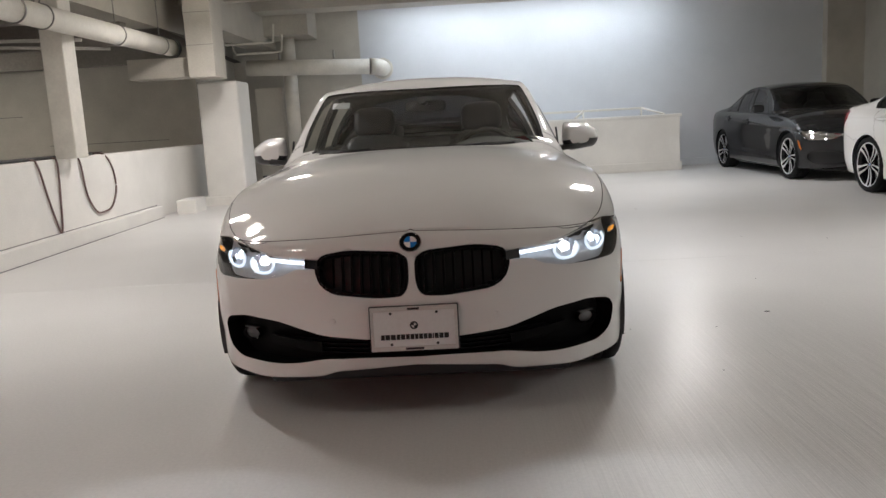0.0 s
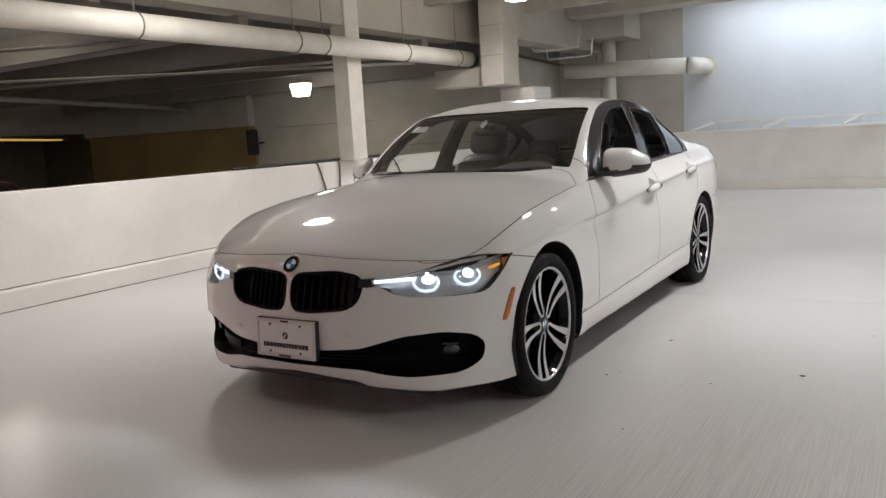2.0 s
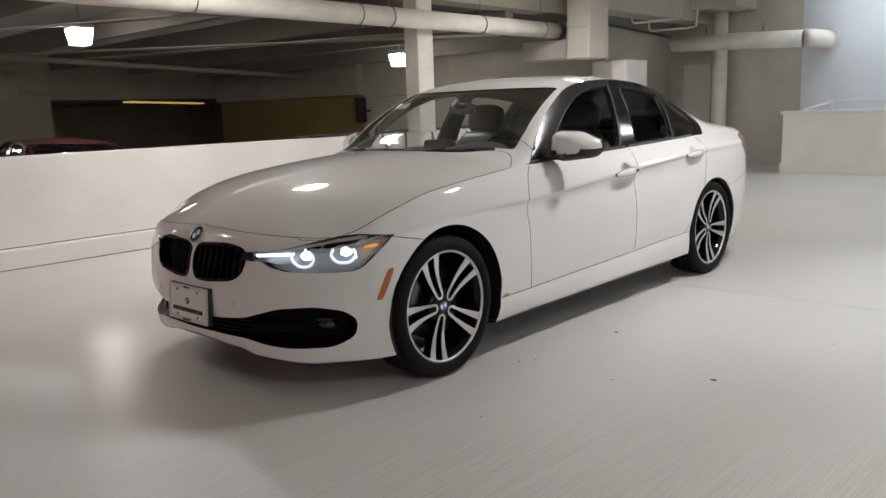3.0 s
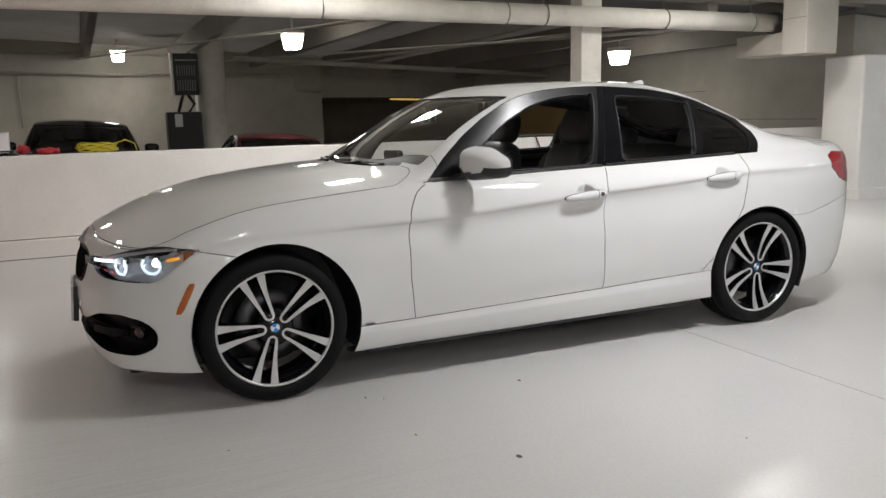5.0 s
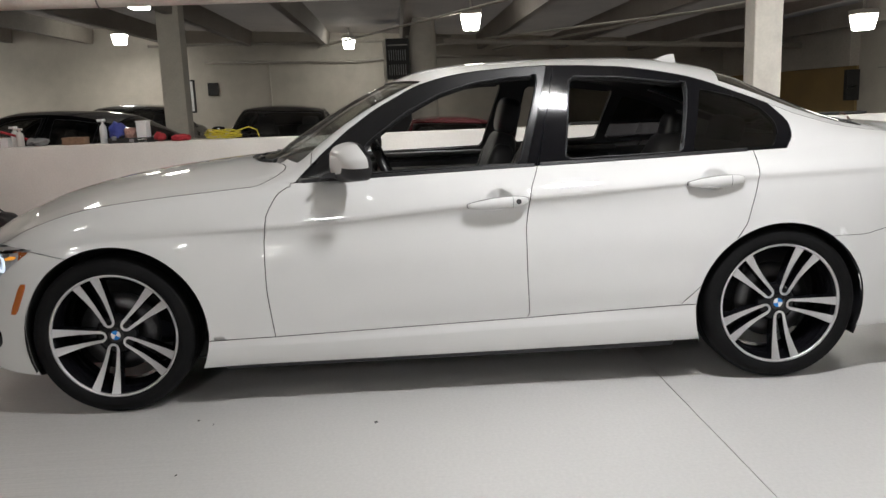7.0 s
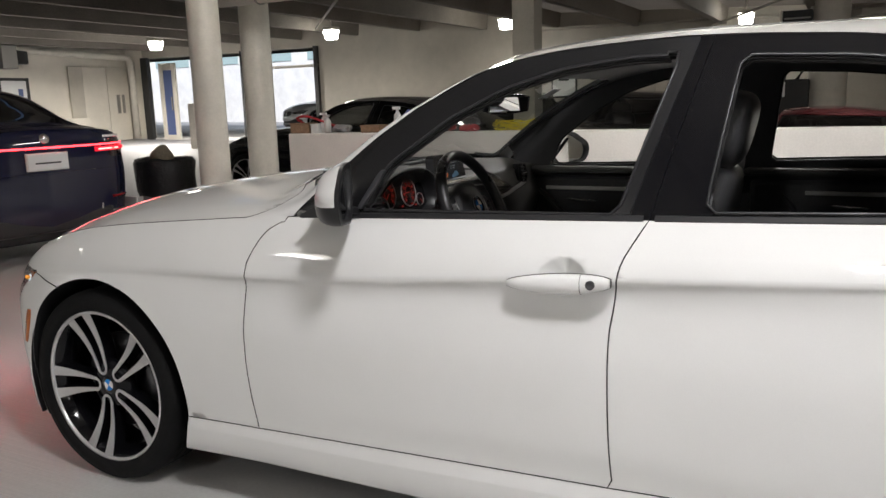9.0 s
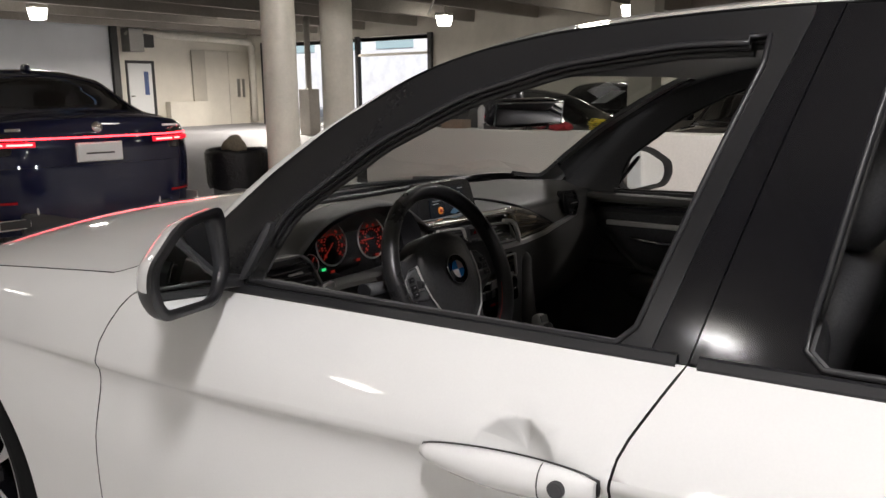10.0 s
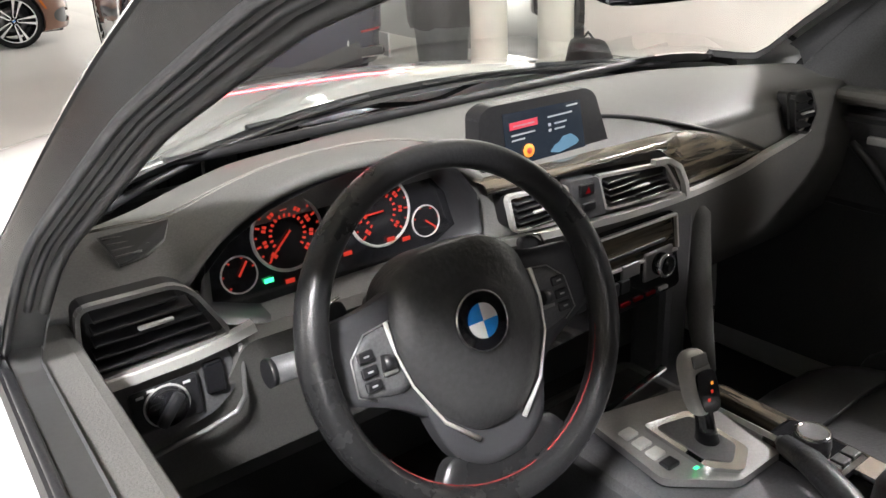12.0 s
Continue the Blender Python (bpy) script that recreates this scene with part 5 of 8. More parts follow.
for s in (1, -1):
    # headlight: dark bowl, two lit rings with projectors, light bar, amber corner, clear cover
    lamp = skin_part("headlight", "headlight", LAMP_BOWL, sedan, "lit headlight with two white ring lights", side=s, offset=-0.055, gap=-0.004, rim=0)
    skin_part("lens", "headlight", LENS, lamp, side=s, offset=0.0, gap=0.0015, rim=0).visible_shadow = False
    for x, y, z, r, tilt in ((0.592, -0.594, 0.624, 0.053, 22), (0.720, -0.480, 0.637, 0.053, 40)):
        m = pose(s * x, y, z, 90, 0, 0) @ pose(0, 0, 0, 0, s * tilt, 0) @ Matrix.Diagonal((1, 0.78, 1, 1))
        ring = bmesh.new()
        n = 6
        pts = []
        for k in range(48):
            t = 2 * math.pi * k / 48
            c = math.cos(math.pi / n) / math.cos((t % (2 * math.pi / n)) - math.pi / n)
            rr = r * (0.75 + 0.25 * c)
            pts.append(m @ Vector((rr * math.cos(t), rr * math.sin(t) * 0.92, 0.004)))
        keep = [p for k, p in enumerate(pts) if not 6 <= k <= 18]
        keep = keep[6:] + keep[:6]
        part("ring_light", tube(bmesh.new(), keep, 0.0055, 8), RING_GLOW, lamp, "glowing white ring light")
        part("reflector", lathe(bmesh.new(), [(r * 0.98, 0.0), (r * 0.86, -0.022), (r * 0.74, -0.036), (r * 0.50, -0.042)], 32, m), CHROME, lamp)
        part("projector", lathe(bmesh.new(), [(r * 0.66, -0.040), (r * 0.64, -0.028), (r * 0.50, -0.020), (r * 0.25, -0.015), (1e-4, -0.014)], 32, m), HEAD_GLOW if x < 0.65 else LENS_GLOW, lamp, "glowing projector lens")
    bar = strip(bmesh.new(), [(s * 0.40, 0.634, -0.700), (s * 0.47, 0.637, -0.672), (s * 0.550, 0.642, -0.630)], 0.013, 0.006)
    bmesh.ops.recalc_face_normals(bar, faces=bar.faces[:])
    part("light_bar", bar, DRL_GLOW, lamp, "glowing white light bar")
    skin_part("amber_reflector", "headlight", AMBER, lamp, side=s, offset=-0.006, gap=0.004, rim=0, keep=lambda c: c.y > -0.375 and c.z < 0.70)
    part("amber_lamp", tube(bmesh.new(), [(s * 0.792, -0.425, 0.662), (s * 0.806, -0.400, 0.667), (s * 0.818, -0.375, 0.672)], [0.006, 0.009, 0.005], 8), AMBER_LIT, lamp, "glowing amber side lamp")
    for k in range(3):
        part("bowl_fin", strip(bmesh.new(), [(s * (0.60 + 0.05 * k), 0.585 + 0.006 * k, -0.575 + 0.055 * k), (s * (0.66 + 0.05 * k), 0.592 + 0.006 * k, -0.525 + 0.055 * k)], 0.010, 0.004), CHROME, lamp)
    brow = [(s * x, z, y) for x, z, y in ((0.47, 0.652, -0.665), (0.57, 0.668, -0.60), (0.67, 0.692, -0.495), (0.76, 0.705, -0.39))]
    part("brow", strip(bmesh.new(), brow, 0.020, 0.012), SATIN_SILVER, lamp)
    # side marker, tail lamp
    part("side_marker", flank_plate(bmesh.new(), s, -0.337, -0.398, 0.568, 0.440, 0.030), MARKER_RED, sedan, "dark amber side reflector")
    skin_part("tail_light", "tail", RED_LENS, sedan, "red tail light", side=s, offset=0.002, gap=0.001, rim=0.02)
    # kidney grille: surround, backing and slats
    g = skin_part("grille", "kidney", INK, sedan, "black kidney-shaped grille with upright slats", side=s, offset=-0.050, gap=-0.004, rim=0)
    bm = panel(PANELS["kidney"], offset=0.004, gap=0.0005, rim=0.055, sides=(s,))
    inner = panel(PANELS["kidney"], offset=0.004, gap=0.009, rim=0.055, sides=(s,))
    for b in (bm, inner):
        bmesh.ops.delete(b, geom=[f for f in b.faces if len([e for e in f.edges if not e.smooth]) == 0 and abs(f.normal.dot(Vector((0, -1, 0.25)).normalized())) > 0.75], context="FACES_ONLY")
    part("surround", bm, GRILLE_BLACK, g)
    part("inner_surround", inner, GRILLE_BLACK, g)
    for k in range(9):
        x = 0.045 + k * 0.0365
        top, bot = 0.668 - 0.35 * max(0, x - 0.30), 0.512 + 0.30 * max(0, x - 0.22)
        yb = -0.705 + 0.10 * (x / 0.37) ** 2
        slat = boxed((s * x - 0.0045, yb - 0.045, bot), (s * x + 0.0045, yb, top), 0.002)
        for v in slat.verts:
            v.co.y += (0.64 - v.co.z) * -0.28
        part("slat", slat, GRILLE_BLACK, g)
    link = [(s * 0.352, 0.632, -0.735), (s * 0.405, 0.634, -0.712)]
    part("link", strip(bmesh.new(), link, 0.034, 0.02), GLOSS_BLACK, g)
    # fog lamp in the outer pocket
    fog = part("fog_lamp", lathe(bmesh.new(), [(0.040, 0.012), (0.040, -0.01), (0.034, -0.012), (0.032, 0.0), (0.02, 0.004), (1e-4, 0.005)], 32, pose(s * 0.668, -0.548, 0.338, 90, 0, s * 32) @ Matrix.Diagonal((1.15, 0.72, 1, 1))), GLOSS_BLACK, sedan, "small round fog lamp")
    part("lens", lathe(bmesh.new(), [(0.030, 0.0), (0.022, 0.006), (1e-4, 0.009)], 32, pose(s * 0.668, -0.549, 0.338, 90, 0, s * 32) @ Matrix.Diagonal((1.15, 0.72, 1, 1))), STEEL, fog)
    part("brow", boxed((-0.036, -0.008, -0.003), (0.036, 0.008, 0.003), 0.002, pose(s * 0.668, -0.556, 0.364, 0, 0, s * 32)), STEEL, fog)
    # parking sensors
    for x, y, z in ((0.305, -0.778, 0.420), (0.740, -0.541, 0.478)):
        part("parking_sensor", lathe(bmesh.new(), [(0.0115, 0.0), (0.0115, 0.004), (0.0095, 0.005), (0.0092, 0.003), (0.0085, 0.0032), (1e-4, 0.0038)], 24, pose(s * x, y + 0.006, z, 90, 0, s * (5 if x < 0.5 else 42))), WHITE_PAINT, sedan)

for s in (1, -1):
    beam = bpy.data.lights.new("headlight_beam", "SPOT")
    beam.energy, beam.color, beam.spot_size, beam.spot_blend, beam.shadow_soft_size = HEADLIGHT_WATTS, (0.90, 0.95, 1.0), radians(112), 0.35, 0.04
    beam_lamp = new("headlight_beam", beam)
    beam_lamp.parent = sedan
    beam_lamp.matrix_basis = look((s * 0.60, -0.72, 0.63), (s * 0.80, -3.4, 0.30))

# lower intake: backing, bars and side pockets
intake = skin_part("lower_intake", "intake", GRILLE_BLACK, sedan, "wide black lower air intake", offset=-0.07, gap=-0.004, rim=0)
part("intake_lining", (lambda b: (bmesh.ops.delete(b, geom=[f for f in b.faces if f.calc_area() > 0 and f.normal.y < -0.45 and abs(f.normal.z) < 0.75], context="FACES_ONLY"), b)[1])(panel(PANELS["intake"], offset=0.0, gap=-0.001, rim=0.07)), GRILLE_BLACK, intake)
for z in (0.288, 0.305, 0.322, 0.338):
    pts = [(x, z, -0.760 + 0.19 * (abs(x) / 0.6) ** 2.4) for x in np.linspace(-0.50, 0.50, 15)]
    part("grille_bar", strip(bmesh.new(), pts, 0.006, 0.02), GRILLE_BLACK, intake)
for s in (1, -1):
    pts = [(s * x, 0.318 + 0.05 * (x - 0.45), -0.772 + 0.175 * (x / 0.6) ** 2.6) for x in np.linspace(0.36, 0.58, 6)]
    part("pocket_blade", strip(bmesh.new(), pts, 0.035, 0.02), GRILLE_BLACK, intake)

badge(sedan, pose(0, -0.733, 0.699, 52, 0, 0), 0.041)
badge(sedan, pose(0, 3.845, 0.90, -90, 0, 0), 0.041)

# dealer plate on the bumper
plate = part("licence_plate", boxed((-0.152, -0.006, -0.076), (0.152, 0.0, 0.076), 0.003, pose(0, -0.806, 0.391, -4, 0, 0)), PLATE_WHITE, sedan, "white dealer plate with dark lettering bars")
fm = pose(0, -0.806, 0.391, -4, 0, 0)
part("holder", boxed((-0.166, 0.001, -0.084), (0.166, 0.024, 0.084), 0.004, fm), SATIN_BLACK, plate)
bm = bmesh.new()
for lo, hi in (((-0.161, -0.010, 0.066), (0.161, 0.002, 0.082)), ((-0.161, -0.010, -0.082), (0.161, 0.002, -0.066)), ((-0.161, -0.010, -0.066), (-0.150, 0.002, 0.066)), ((0.150, -0.010, -0.066), (0.161, 0.002, 0.066))):
    box(bm, lo, hi, 0.002, fm)
part("plate_frame", bm, SATIN_SILVER, plate)
widths = (9, 11, 12, 9, 10, 9, 9, 8, 9, 9, 9, 3, 9, 10, 11)
x = -0.124
for w in widths:
    part("letter_bar", boxed((x, -0.0075, -0.040), (x + w * 0.00150, -0.0055, -0.021), 0, fm), INK, plate)
    x += w * 0.00150 + 0.0032
for lo, hi in (((-0.022, -0.0115, 0.070), (0.022, -0.0095, 0.078)), ((-0.034, -0.0115, -0.078), (0.034, -0.0095, -0.070))):
    part("letter_bar", boxed(lo, hi, 0, fm), INK, plate)
for bx in (-0.085, 0.085):
    for bz in (0.058, -0.058):
        part("screw", lathe(bmesh.new(), [(0.005, 0), (0.005, 0.003), (1e-4, 0.004)], 12, fm @ pose(bx, -0.006, bz, 90, 0, 0)), INK, plate)
part("plate_badge", lathe(bmesh.new(), [(0.015, 0), (0.015, 0.001), (1e-4, 0.0012)], 24, fm @ pose(0, -0.006, 0.012, 90, 0, 0)), INK, plate)
for k in (0, 2):
    pts = [(0, 0)] + [(0.0095 * math.cos(t), 0.0095 * math.sin(t)) for t in np.linspace(k * math.pi / 2, (k + 1) * math.pi / 2, 6)]
    part("plate_badge_white", prism(bmesh.new(), pts, 0.0008, fm @ pose(0, -0.0073, 0.012, 90, 0, 0)), WHITE_ENAMEL, plate)


def door_mirror(s):
    """Door mirror with a painted cap, black foot and silvered glass."""
    door = made["front_door", s]
    shape = rounded([(0.803, 1.090), (0.930, 1.084), (1.018, 1.030), (1.024, 0.985), (1.000, 0.945), (0.838, 0.925), (0.794, 0.975)], 0.03, 4)
    fine = []
    for (xa, za), (xb, zb) in zip(shape, shape[1:] + shape[:1]):
        steps = max(1, int(math.hypot(xb - xa, zb - za) / 0.010))
        fine += [(xa + (xb - xa) * k / steps, za + (zb - za) * k / steps) for k in range(steps)]
    shape = fine
    nu, nv = 14, len(shape)
    mx, mz = 0.903, 1.012
    rings = []
    for i in range(nu + 1):
        f = i / nu                         # from the glass side forwards
        k = math.sqrt(max(0.0, 1 - (f * 0.985) ** 2.6))
        hx, hz = 0.40 + 0.60 * k, 0.34 + 0.66 * k
        ring = []
        for a, b in shape:
            px, pz = mx + (a - mx) * hx - 0.014 * f, mz - 0.012 * f + (b - mz) * hz
            ring.append((px, 1.046 - 0.088 * f + 0.48 * (px - 0.903), pz))
        rings.append(ring)
    for lower in (False, True):
        bm = bmesh.new()
        V = [[bm.verts.new((s * a, b, c)) for a, b, c in r] for r in rings]
        for i in range(nu):
            for j in range(nv):
                low = (shape[j][1] + shape[(j + 1) % nv][1]) / 2 < 0.995 or i < 2
                if low == lower:
                    q = (V[i][j], V[i + 1][j], V[i + 1][(j + 1) % nv], V[i][(j + 1) % nv])
                    bm.faces.new(q if s < 0 else q[::-1]).smooth = True
        if not lower:
            bm.faces.new(V[-1])
        bmesh.ops.delete(bm, geom=[v for v in bm.verts if not v.link_faces], context="VERTS")
        bmesh.ops.recalc_face_normals(bm, faces=bm.faces[:])
        if lower:
            part("mirror_base", bm, SATIN_BLACK, root_m)
        else:
            root_m = part("door_mirror", bm, WHITE_PAINT, door, "white door mirror with black base")
    # bezel and glass
    bez, gl = bmesh.new(), bmesh.new()
    outer = [Vector((s * a, b, c)) for a, b, c in rings[0]]
    mid = sum(outer, Vector()) / len(outer)
    a = [bez.verts.new(p) for p in outer]
    b2 = [bez.verts.new(mid + (p - mid) * 0.82 + Vector((0, 0.002, 0))) for p in outer]
    c2 = [bez.verts.new(mid + (p - mid) * 0.78 + Vector((0, -0.018, 0))) for p in outer]
    for u, v in ((a, b2), (b2, c2)):
        for j in range(nv):
            bez.faces.new((u[j], u[(j + 1) % nv], v[(j + 1) % nv], v[j])).smooth = True
    bmesh.ops.recalc_face_normals(bez, faces=bez.faces[:])
    part("bezel", bez, SATIN_BLACK, root_m)
    vs = []
    for p in outer:
        q = mid + (p - mid) * 0.80
        q.y -= 0.010 + 0.06 * (q.z - mid.z)
        vs.append(gl.verts.new(q))
    gl.faces.new(vs)
    gl.normal_update()
    if gl.faces[:][0].normal.y < 0:
        bmesh.ops.reverse_faces(gl, faces=gl.faces[:])
    part("mirror_glass", gl, MIRROR, root_m, "silvered mirror glass")
    foot = bmesh.new()
    prism(foot, rounded([(0.90, 0.962), (0.975, 0.965), (0.985, 0.945), (0.86, 0.935)], 0.012), 0.13)
    for v in foot.verts:
        y, z, d = v.co.x, v.co.y, v.co.z
        v.co = Vector((s * (0.755 + d), y + 0.016, z - 0.006 + 0.10 * d))
    bmesh.ops.recalc_face_normals(foot, faces=foot.faces[:])
    part("mirror_foot", foot, SATIN_BLACK, root_m)


def door_handle(s, y0, y1, z, slope_z, door, keyhole):
    """Bar handle before a shallow bowl, white."""
    n, m = 18, 10
    bm = bmesh.new()
    rings = []
    for i in range(n + 1):
        f = i / n
        y = y0 + (y1 - y0) * f
        w = math.sin(math.pi * min(1, max(0, f * 0.96 + 0.02))) ** 0.34
        hz, hx = 0.0265 * w * (1 - 0.30 * (1 - f) ** 2), 0.017 * w
        x = 0.886 + 0.008 * math.sin(math.pi * f) ** 0.6
        rings.append([bm.verts.new((s * (x + hx * math.cos(t)), y, z + slope_z * (f - 0.5) + hz * math.sin(t))) for t in [2 * math.pi * k / m for k in range(m)]])
    for a, b in zip(rings, rings[1:]):
        for k in range(m):
            bm.faces.new((a[k], a[(k + 1) % m], b[(k + 1) % m], b[k])).smooth = True
    bm.faces.new(rings[0])
    bm.faces.new(rings[-1])
    bmesh.ops.recalc_face_normals(bm, faces=bm.faces[:])
    h = part("handle", bm, WHITE_PAINT, door, "white bar handle")
    # the dark gap round the handle's foot
    gap = bmesh.new()
    rings = []
    for i in range(n + 1):
        f = i / n
        w = math.sin(math.pi * min(1, max(0, f * 0.96 + 0.02))) ** 0.34
        x = 0.880 + 0.007 * math.sin(math.pi * f) ** 0.6
        rings.append([gap.verts.new((s * (x + 0.004 * math.cos(t)), y0 - 0.002 + (y1 - y0 + 0.004) * f, z + slope_z * (f - 0.5) + (0.0265 * (1 - 0.30 * (1 - f) ** 2) + 0.0012) * w * math.sin(t))) for t in [2 * math.pi * k / m for k in range(m)]])
    for a, b in zip(rings, rings[1:]):
        for k in range(m):
            gap.faces.new((a[k], a[(k + 1) % m], b[(k + 1) % m], b[k])).smooth = True
    gap.faces.new(rings[0])
    gap.faces.new(rings[-1])
    bmesh.ops.recalc_face_normals(gap, faces=gap.faces[:])
    part("handle_gap", gap, INK, h)
    f = 0.745
    seam = [(s * (0.886 + 0.008 * math.sin(math.pi * f) ** 0.6 + 0.0172 * math.cos(t)), y0 + (y1 - y0) * f, z + slope_z * (f - 0.5) + 0.0235 * math.sin(t)) for t in np.linspace(-1.5, 1.5, 9)]
    part("handle_seam", tube(bmesh.new(), seam, 0.0008, 6), INK, h)
    if keyhole:
        part("lock", lathe(bmesh.new(), [(0.0105, -0.004), (0.0105, 0.0025), (0.009, 0.0035), (0.007, 0.002), (1e-4, 0.002)], 20, pose(s * 0.906, y1 - 0.040, z + slope_z * 0.34, 0, 90 * s, 0)), SATIN_GREY, h)


for s in (1, -1):
    door_mirror(s)
    door_handle(s, 1.478, 1.727, 0.818, 0.016, made["front_door", s], s > 0)
    door_handle(s, 2.395, 2.632, 0.868, 0.012, made["rear_door", s], False)
    # belt moulding under the windows
    for region, y0, y1 in (("front_door", 0.80, 1.775), ("rear_door", 1.80, 2.69)):
        bm = bmesh.new()
        prev = None
        for y in np.linspace(y0, y1, 14):
            i = int(np.argmin(np.abs(SKIN_ROW[:, 1] - y)))
            p = SKIN_ROW[i]
            ring = [bm.verts.new((s * (p[0] + dx), y, p[2] + dz)) for dx, dz in ((0.0035, -0.010), (0.005, 0.0), (0.001, 0.010), (-0.010, 0.012), (-0.010, -0.010))]
            if prev:
                for k in range(5):
                    bm.faces.new((prev[k], prev[(k + 1) % 5], ring[(k + 1) % 5], ring[k]))
            prev = ring
        bmesh.ops.recalc_face_normals(bm, faces=bm.faces[:])
        part("belt_moulding", bm, SATIN_BLACK, made[region, s])
    part("window_channel", flank_plate(bmesh.new(), s, 1.082, 1.000, 1.062, 0.955, 0.017, 0.004), SATIN_GREY, made["front_door", s])
# wipers on the cowl
for x0, x1 in ((0.10, 0.60), (-0.52, -0.02)):
    pts = [(x, 0.525 + 0.58 * x * x, 1.006 - 0.06 * x * x) for x in np.linspace(x0, x1, 8)]
    w = part("wiper", tube(bmesh.new(), pts, 0.006, 8), SATIN_BLACK, sedan, "black wiper blade")
    part("arm", tube(bmesh.new(), [(x0 - 0.03, 0.50 + 0.55 * x0 * x0, 0.990), ((x0 + x1) / 2, 0.515 + 0.58 * ((x0 + x1) / 2) ** 2, 1.010)], [0.008, 0.005], 8), SATIN_BLACK, w)
fin = bmesh.new()
prism(fin, rounded([(2.50, 1.396), (2.58, 1.427), (2.625, 1.432), (2.64, 1.37)], 0.012), 0.045)
for v in fin.verts:
    y, z, d = v.co
    v.co = Vector(((d - 0.0225) * (1 - 12 * max(0, z - 1.405)), y, z))
bmesh.ops.recalc_face_normals(fin, faces=fin.faces[:])
part("antenna_fin", fin, WHITE_PAINT, sedan, "white roof antenna fin")
# stickers on the windshield
part("sticker", boxed((-0.50, 0, 0), (-0.40, 0.0005, 0.07), 0, pose(-0.03, 1.075, 1.235, -61, 0, 0)), PLATE_WHITE, sedan, "white paper sticker on the windshield")

# ---- the white sedan's cabin ----


def pillow(bm, size, m, power=0.5, nu=20, nv=14):
    """A padded block: a rounded box of full size, soft at its edges."""
    rows = []
    for i in range(nv + 1):
        t = -math.pi / 2 + math.pi * i / nv
        row = []
        for j in range(nu):
            p = 2 * math.pi * j / nu

            def sp(v):
                return math.copysign(abs(v) ** power, v)
            row.append(bm.verts.new(m @ Vector((size[0] / 2 * sp(math.cos(t)) * sp(math.cos(p)), size[1] / 2 * sp(math.cos(t)) * sp(math.sin(p)), size[2] / 2 * sp(math.sin(t))))))
        rows.append(row)
    for a, b in zip(rows, rows[1:]):
        for j in range(nu):
            bm.faces.new((a[j], a[(j + 1) % nu], b[(j + 1) % nu], b[j])).smooth = True
    bmesh.ops.remove_doubles(bm, verts=[v for r in (rows[0], rows[-1]) for v in r], dist=1e-6)
    return bm


def face_plate(points, y, depth, tilt=0.0):
    """A plate of (x, z) points facing the seats at y, depth thick behind it; tilt: how far its top leans forwards."""
    bm = bmesh.new()
    zm = sum(p[1] for p in points) / len(points)
    a = [bm.verts.new((x, y - tilt * (z - zm), z)) for x, z in points]
    b = [bm.verts.new((x, y - tilt * (z - zm) - depth, z)) for x, z in points]
    n = len(a)
    bm.faces.new(a)
    bm.faces.new(b[::-1])
    for i in range(n):
        bm.faces.new((a[i], b[i], b[(i + 1) % n], a[(i + 1) % n]))
    bmesh.ops.recalc_face_normals(bm, faces=bm.faces[:])
    return bm


# linings
skin_part("headliner", "roof", CABIN_BLACK, sedan, "dark cloth headliner", offset=-0.028, gap=0.0, rim=0)
for s in (1, -1):
    skin_part("post_lining", "post_front", CABIN_BLACK, sedan, side=s, offset=-0.031, gap=-0.004, rim=0)
    skin_part("door_pillar_lining", "trim_front", CABIN_BLACK, sedan, side=s, offset=-0.031, gap=-0.004, rim=0)
    skin_part("rear_pillar_lining", "trim_rear", CABIN_BLACK, sedan, side=s, offset=-0.031, gap=-0.004, rim=0)
    skin_part("quarter_lining", "trim_quarter", CABIN_BLACK, sedan, side=s, offset=-0.031, gap=-0.004, rim=0, keep=behind)
    for region, y0, y1 in (("front_door", 0.80, 1.70), ("rear_door", 1.84, 2.50)):
        skin_part("door_card", region, CABIN_BLACK, made[region, s], side=s, offset=-0.075, gap=0.0, rim=0)
        x = s * 0.775
        part("card_top", boxed((min(x, s * 0.70), y0 - 0.02, 0.915), (max(x, s * 0.70), y1 + 0.03, 0.945), 0.012), SOFT_TOUCH, made[region, s])
        part("card_insert", boxed((min(s * 0.785, s * 0.725), y0, 0.70), (max(s * 0.785, s * 0.725), y1, 0.90), 0.02), LEATHER, made[region, s])
        part("card_strip", boxed((min(s * 0.73, s * 0.716), y0 + 0.20, 0.842), (max(s * 0.73, s * 0.716), y1 - 0.02, 0.858), 0.003, pose(0, 0, 0)), SATIN_SILVER, made[region, s])
        part("armrest", pillow(bmesh.new(), (0.11, 0.50, 0.09), pose(s * 0.715, (y0 + y1) / 2 + 0.08, 0.655)), LEATHER, made[region, s])
        pull = [(0.17, 0.839), (0.21, 0.808), (0.257, 0.758), (0.316, 0.712), (0.39, 0.686), (0.55, 0.672)]
        part("door_pull", tube(bmesh.new(), [(s * 0.722, y0 + dy * (1 if region == "front_door" else 0.7), z) for dy, z in pull], [0.008, 0.011, 0.012, 0.012, 0.012, 0.010], 10), SATIN_GREY, made[region, s])
        part("inner_handle", tube(bmesh.new(), [(s * 0.722, y0 + 0.28, 0.805), (s * 0.700, y0 + 0.33, 0.803), (s * 0.700, y0 + 0.39, 0.799), (s * 0.722, y0 + 0.43, 0.797)], 0.006, 8), CHROME, made[region, s])
part("bulkhead", boxed((-0.66, 0.52, 0.2), (0.66, 0.56, 0.93), 0.01), CABIN_BLACK, sedan)
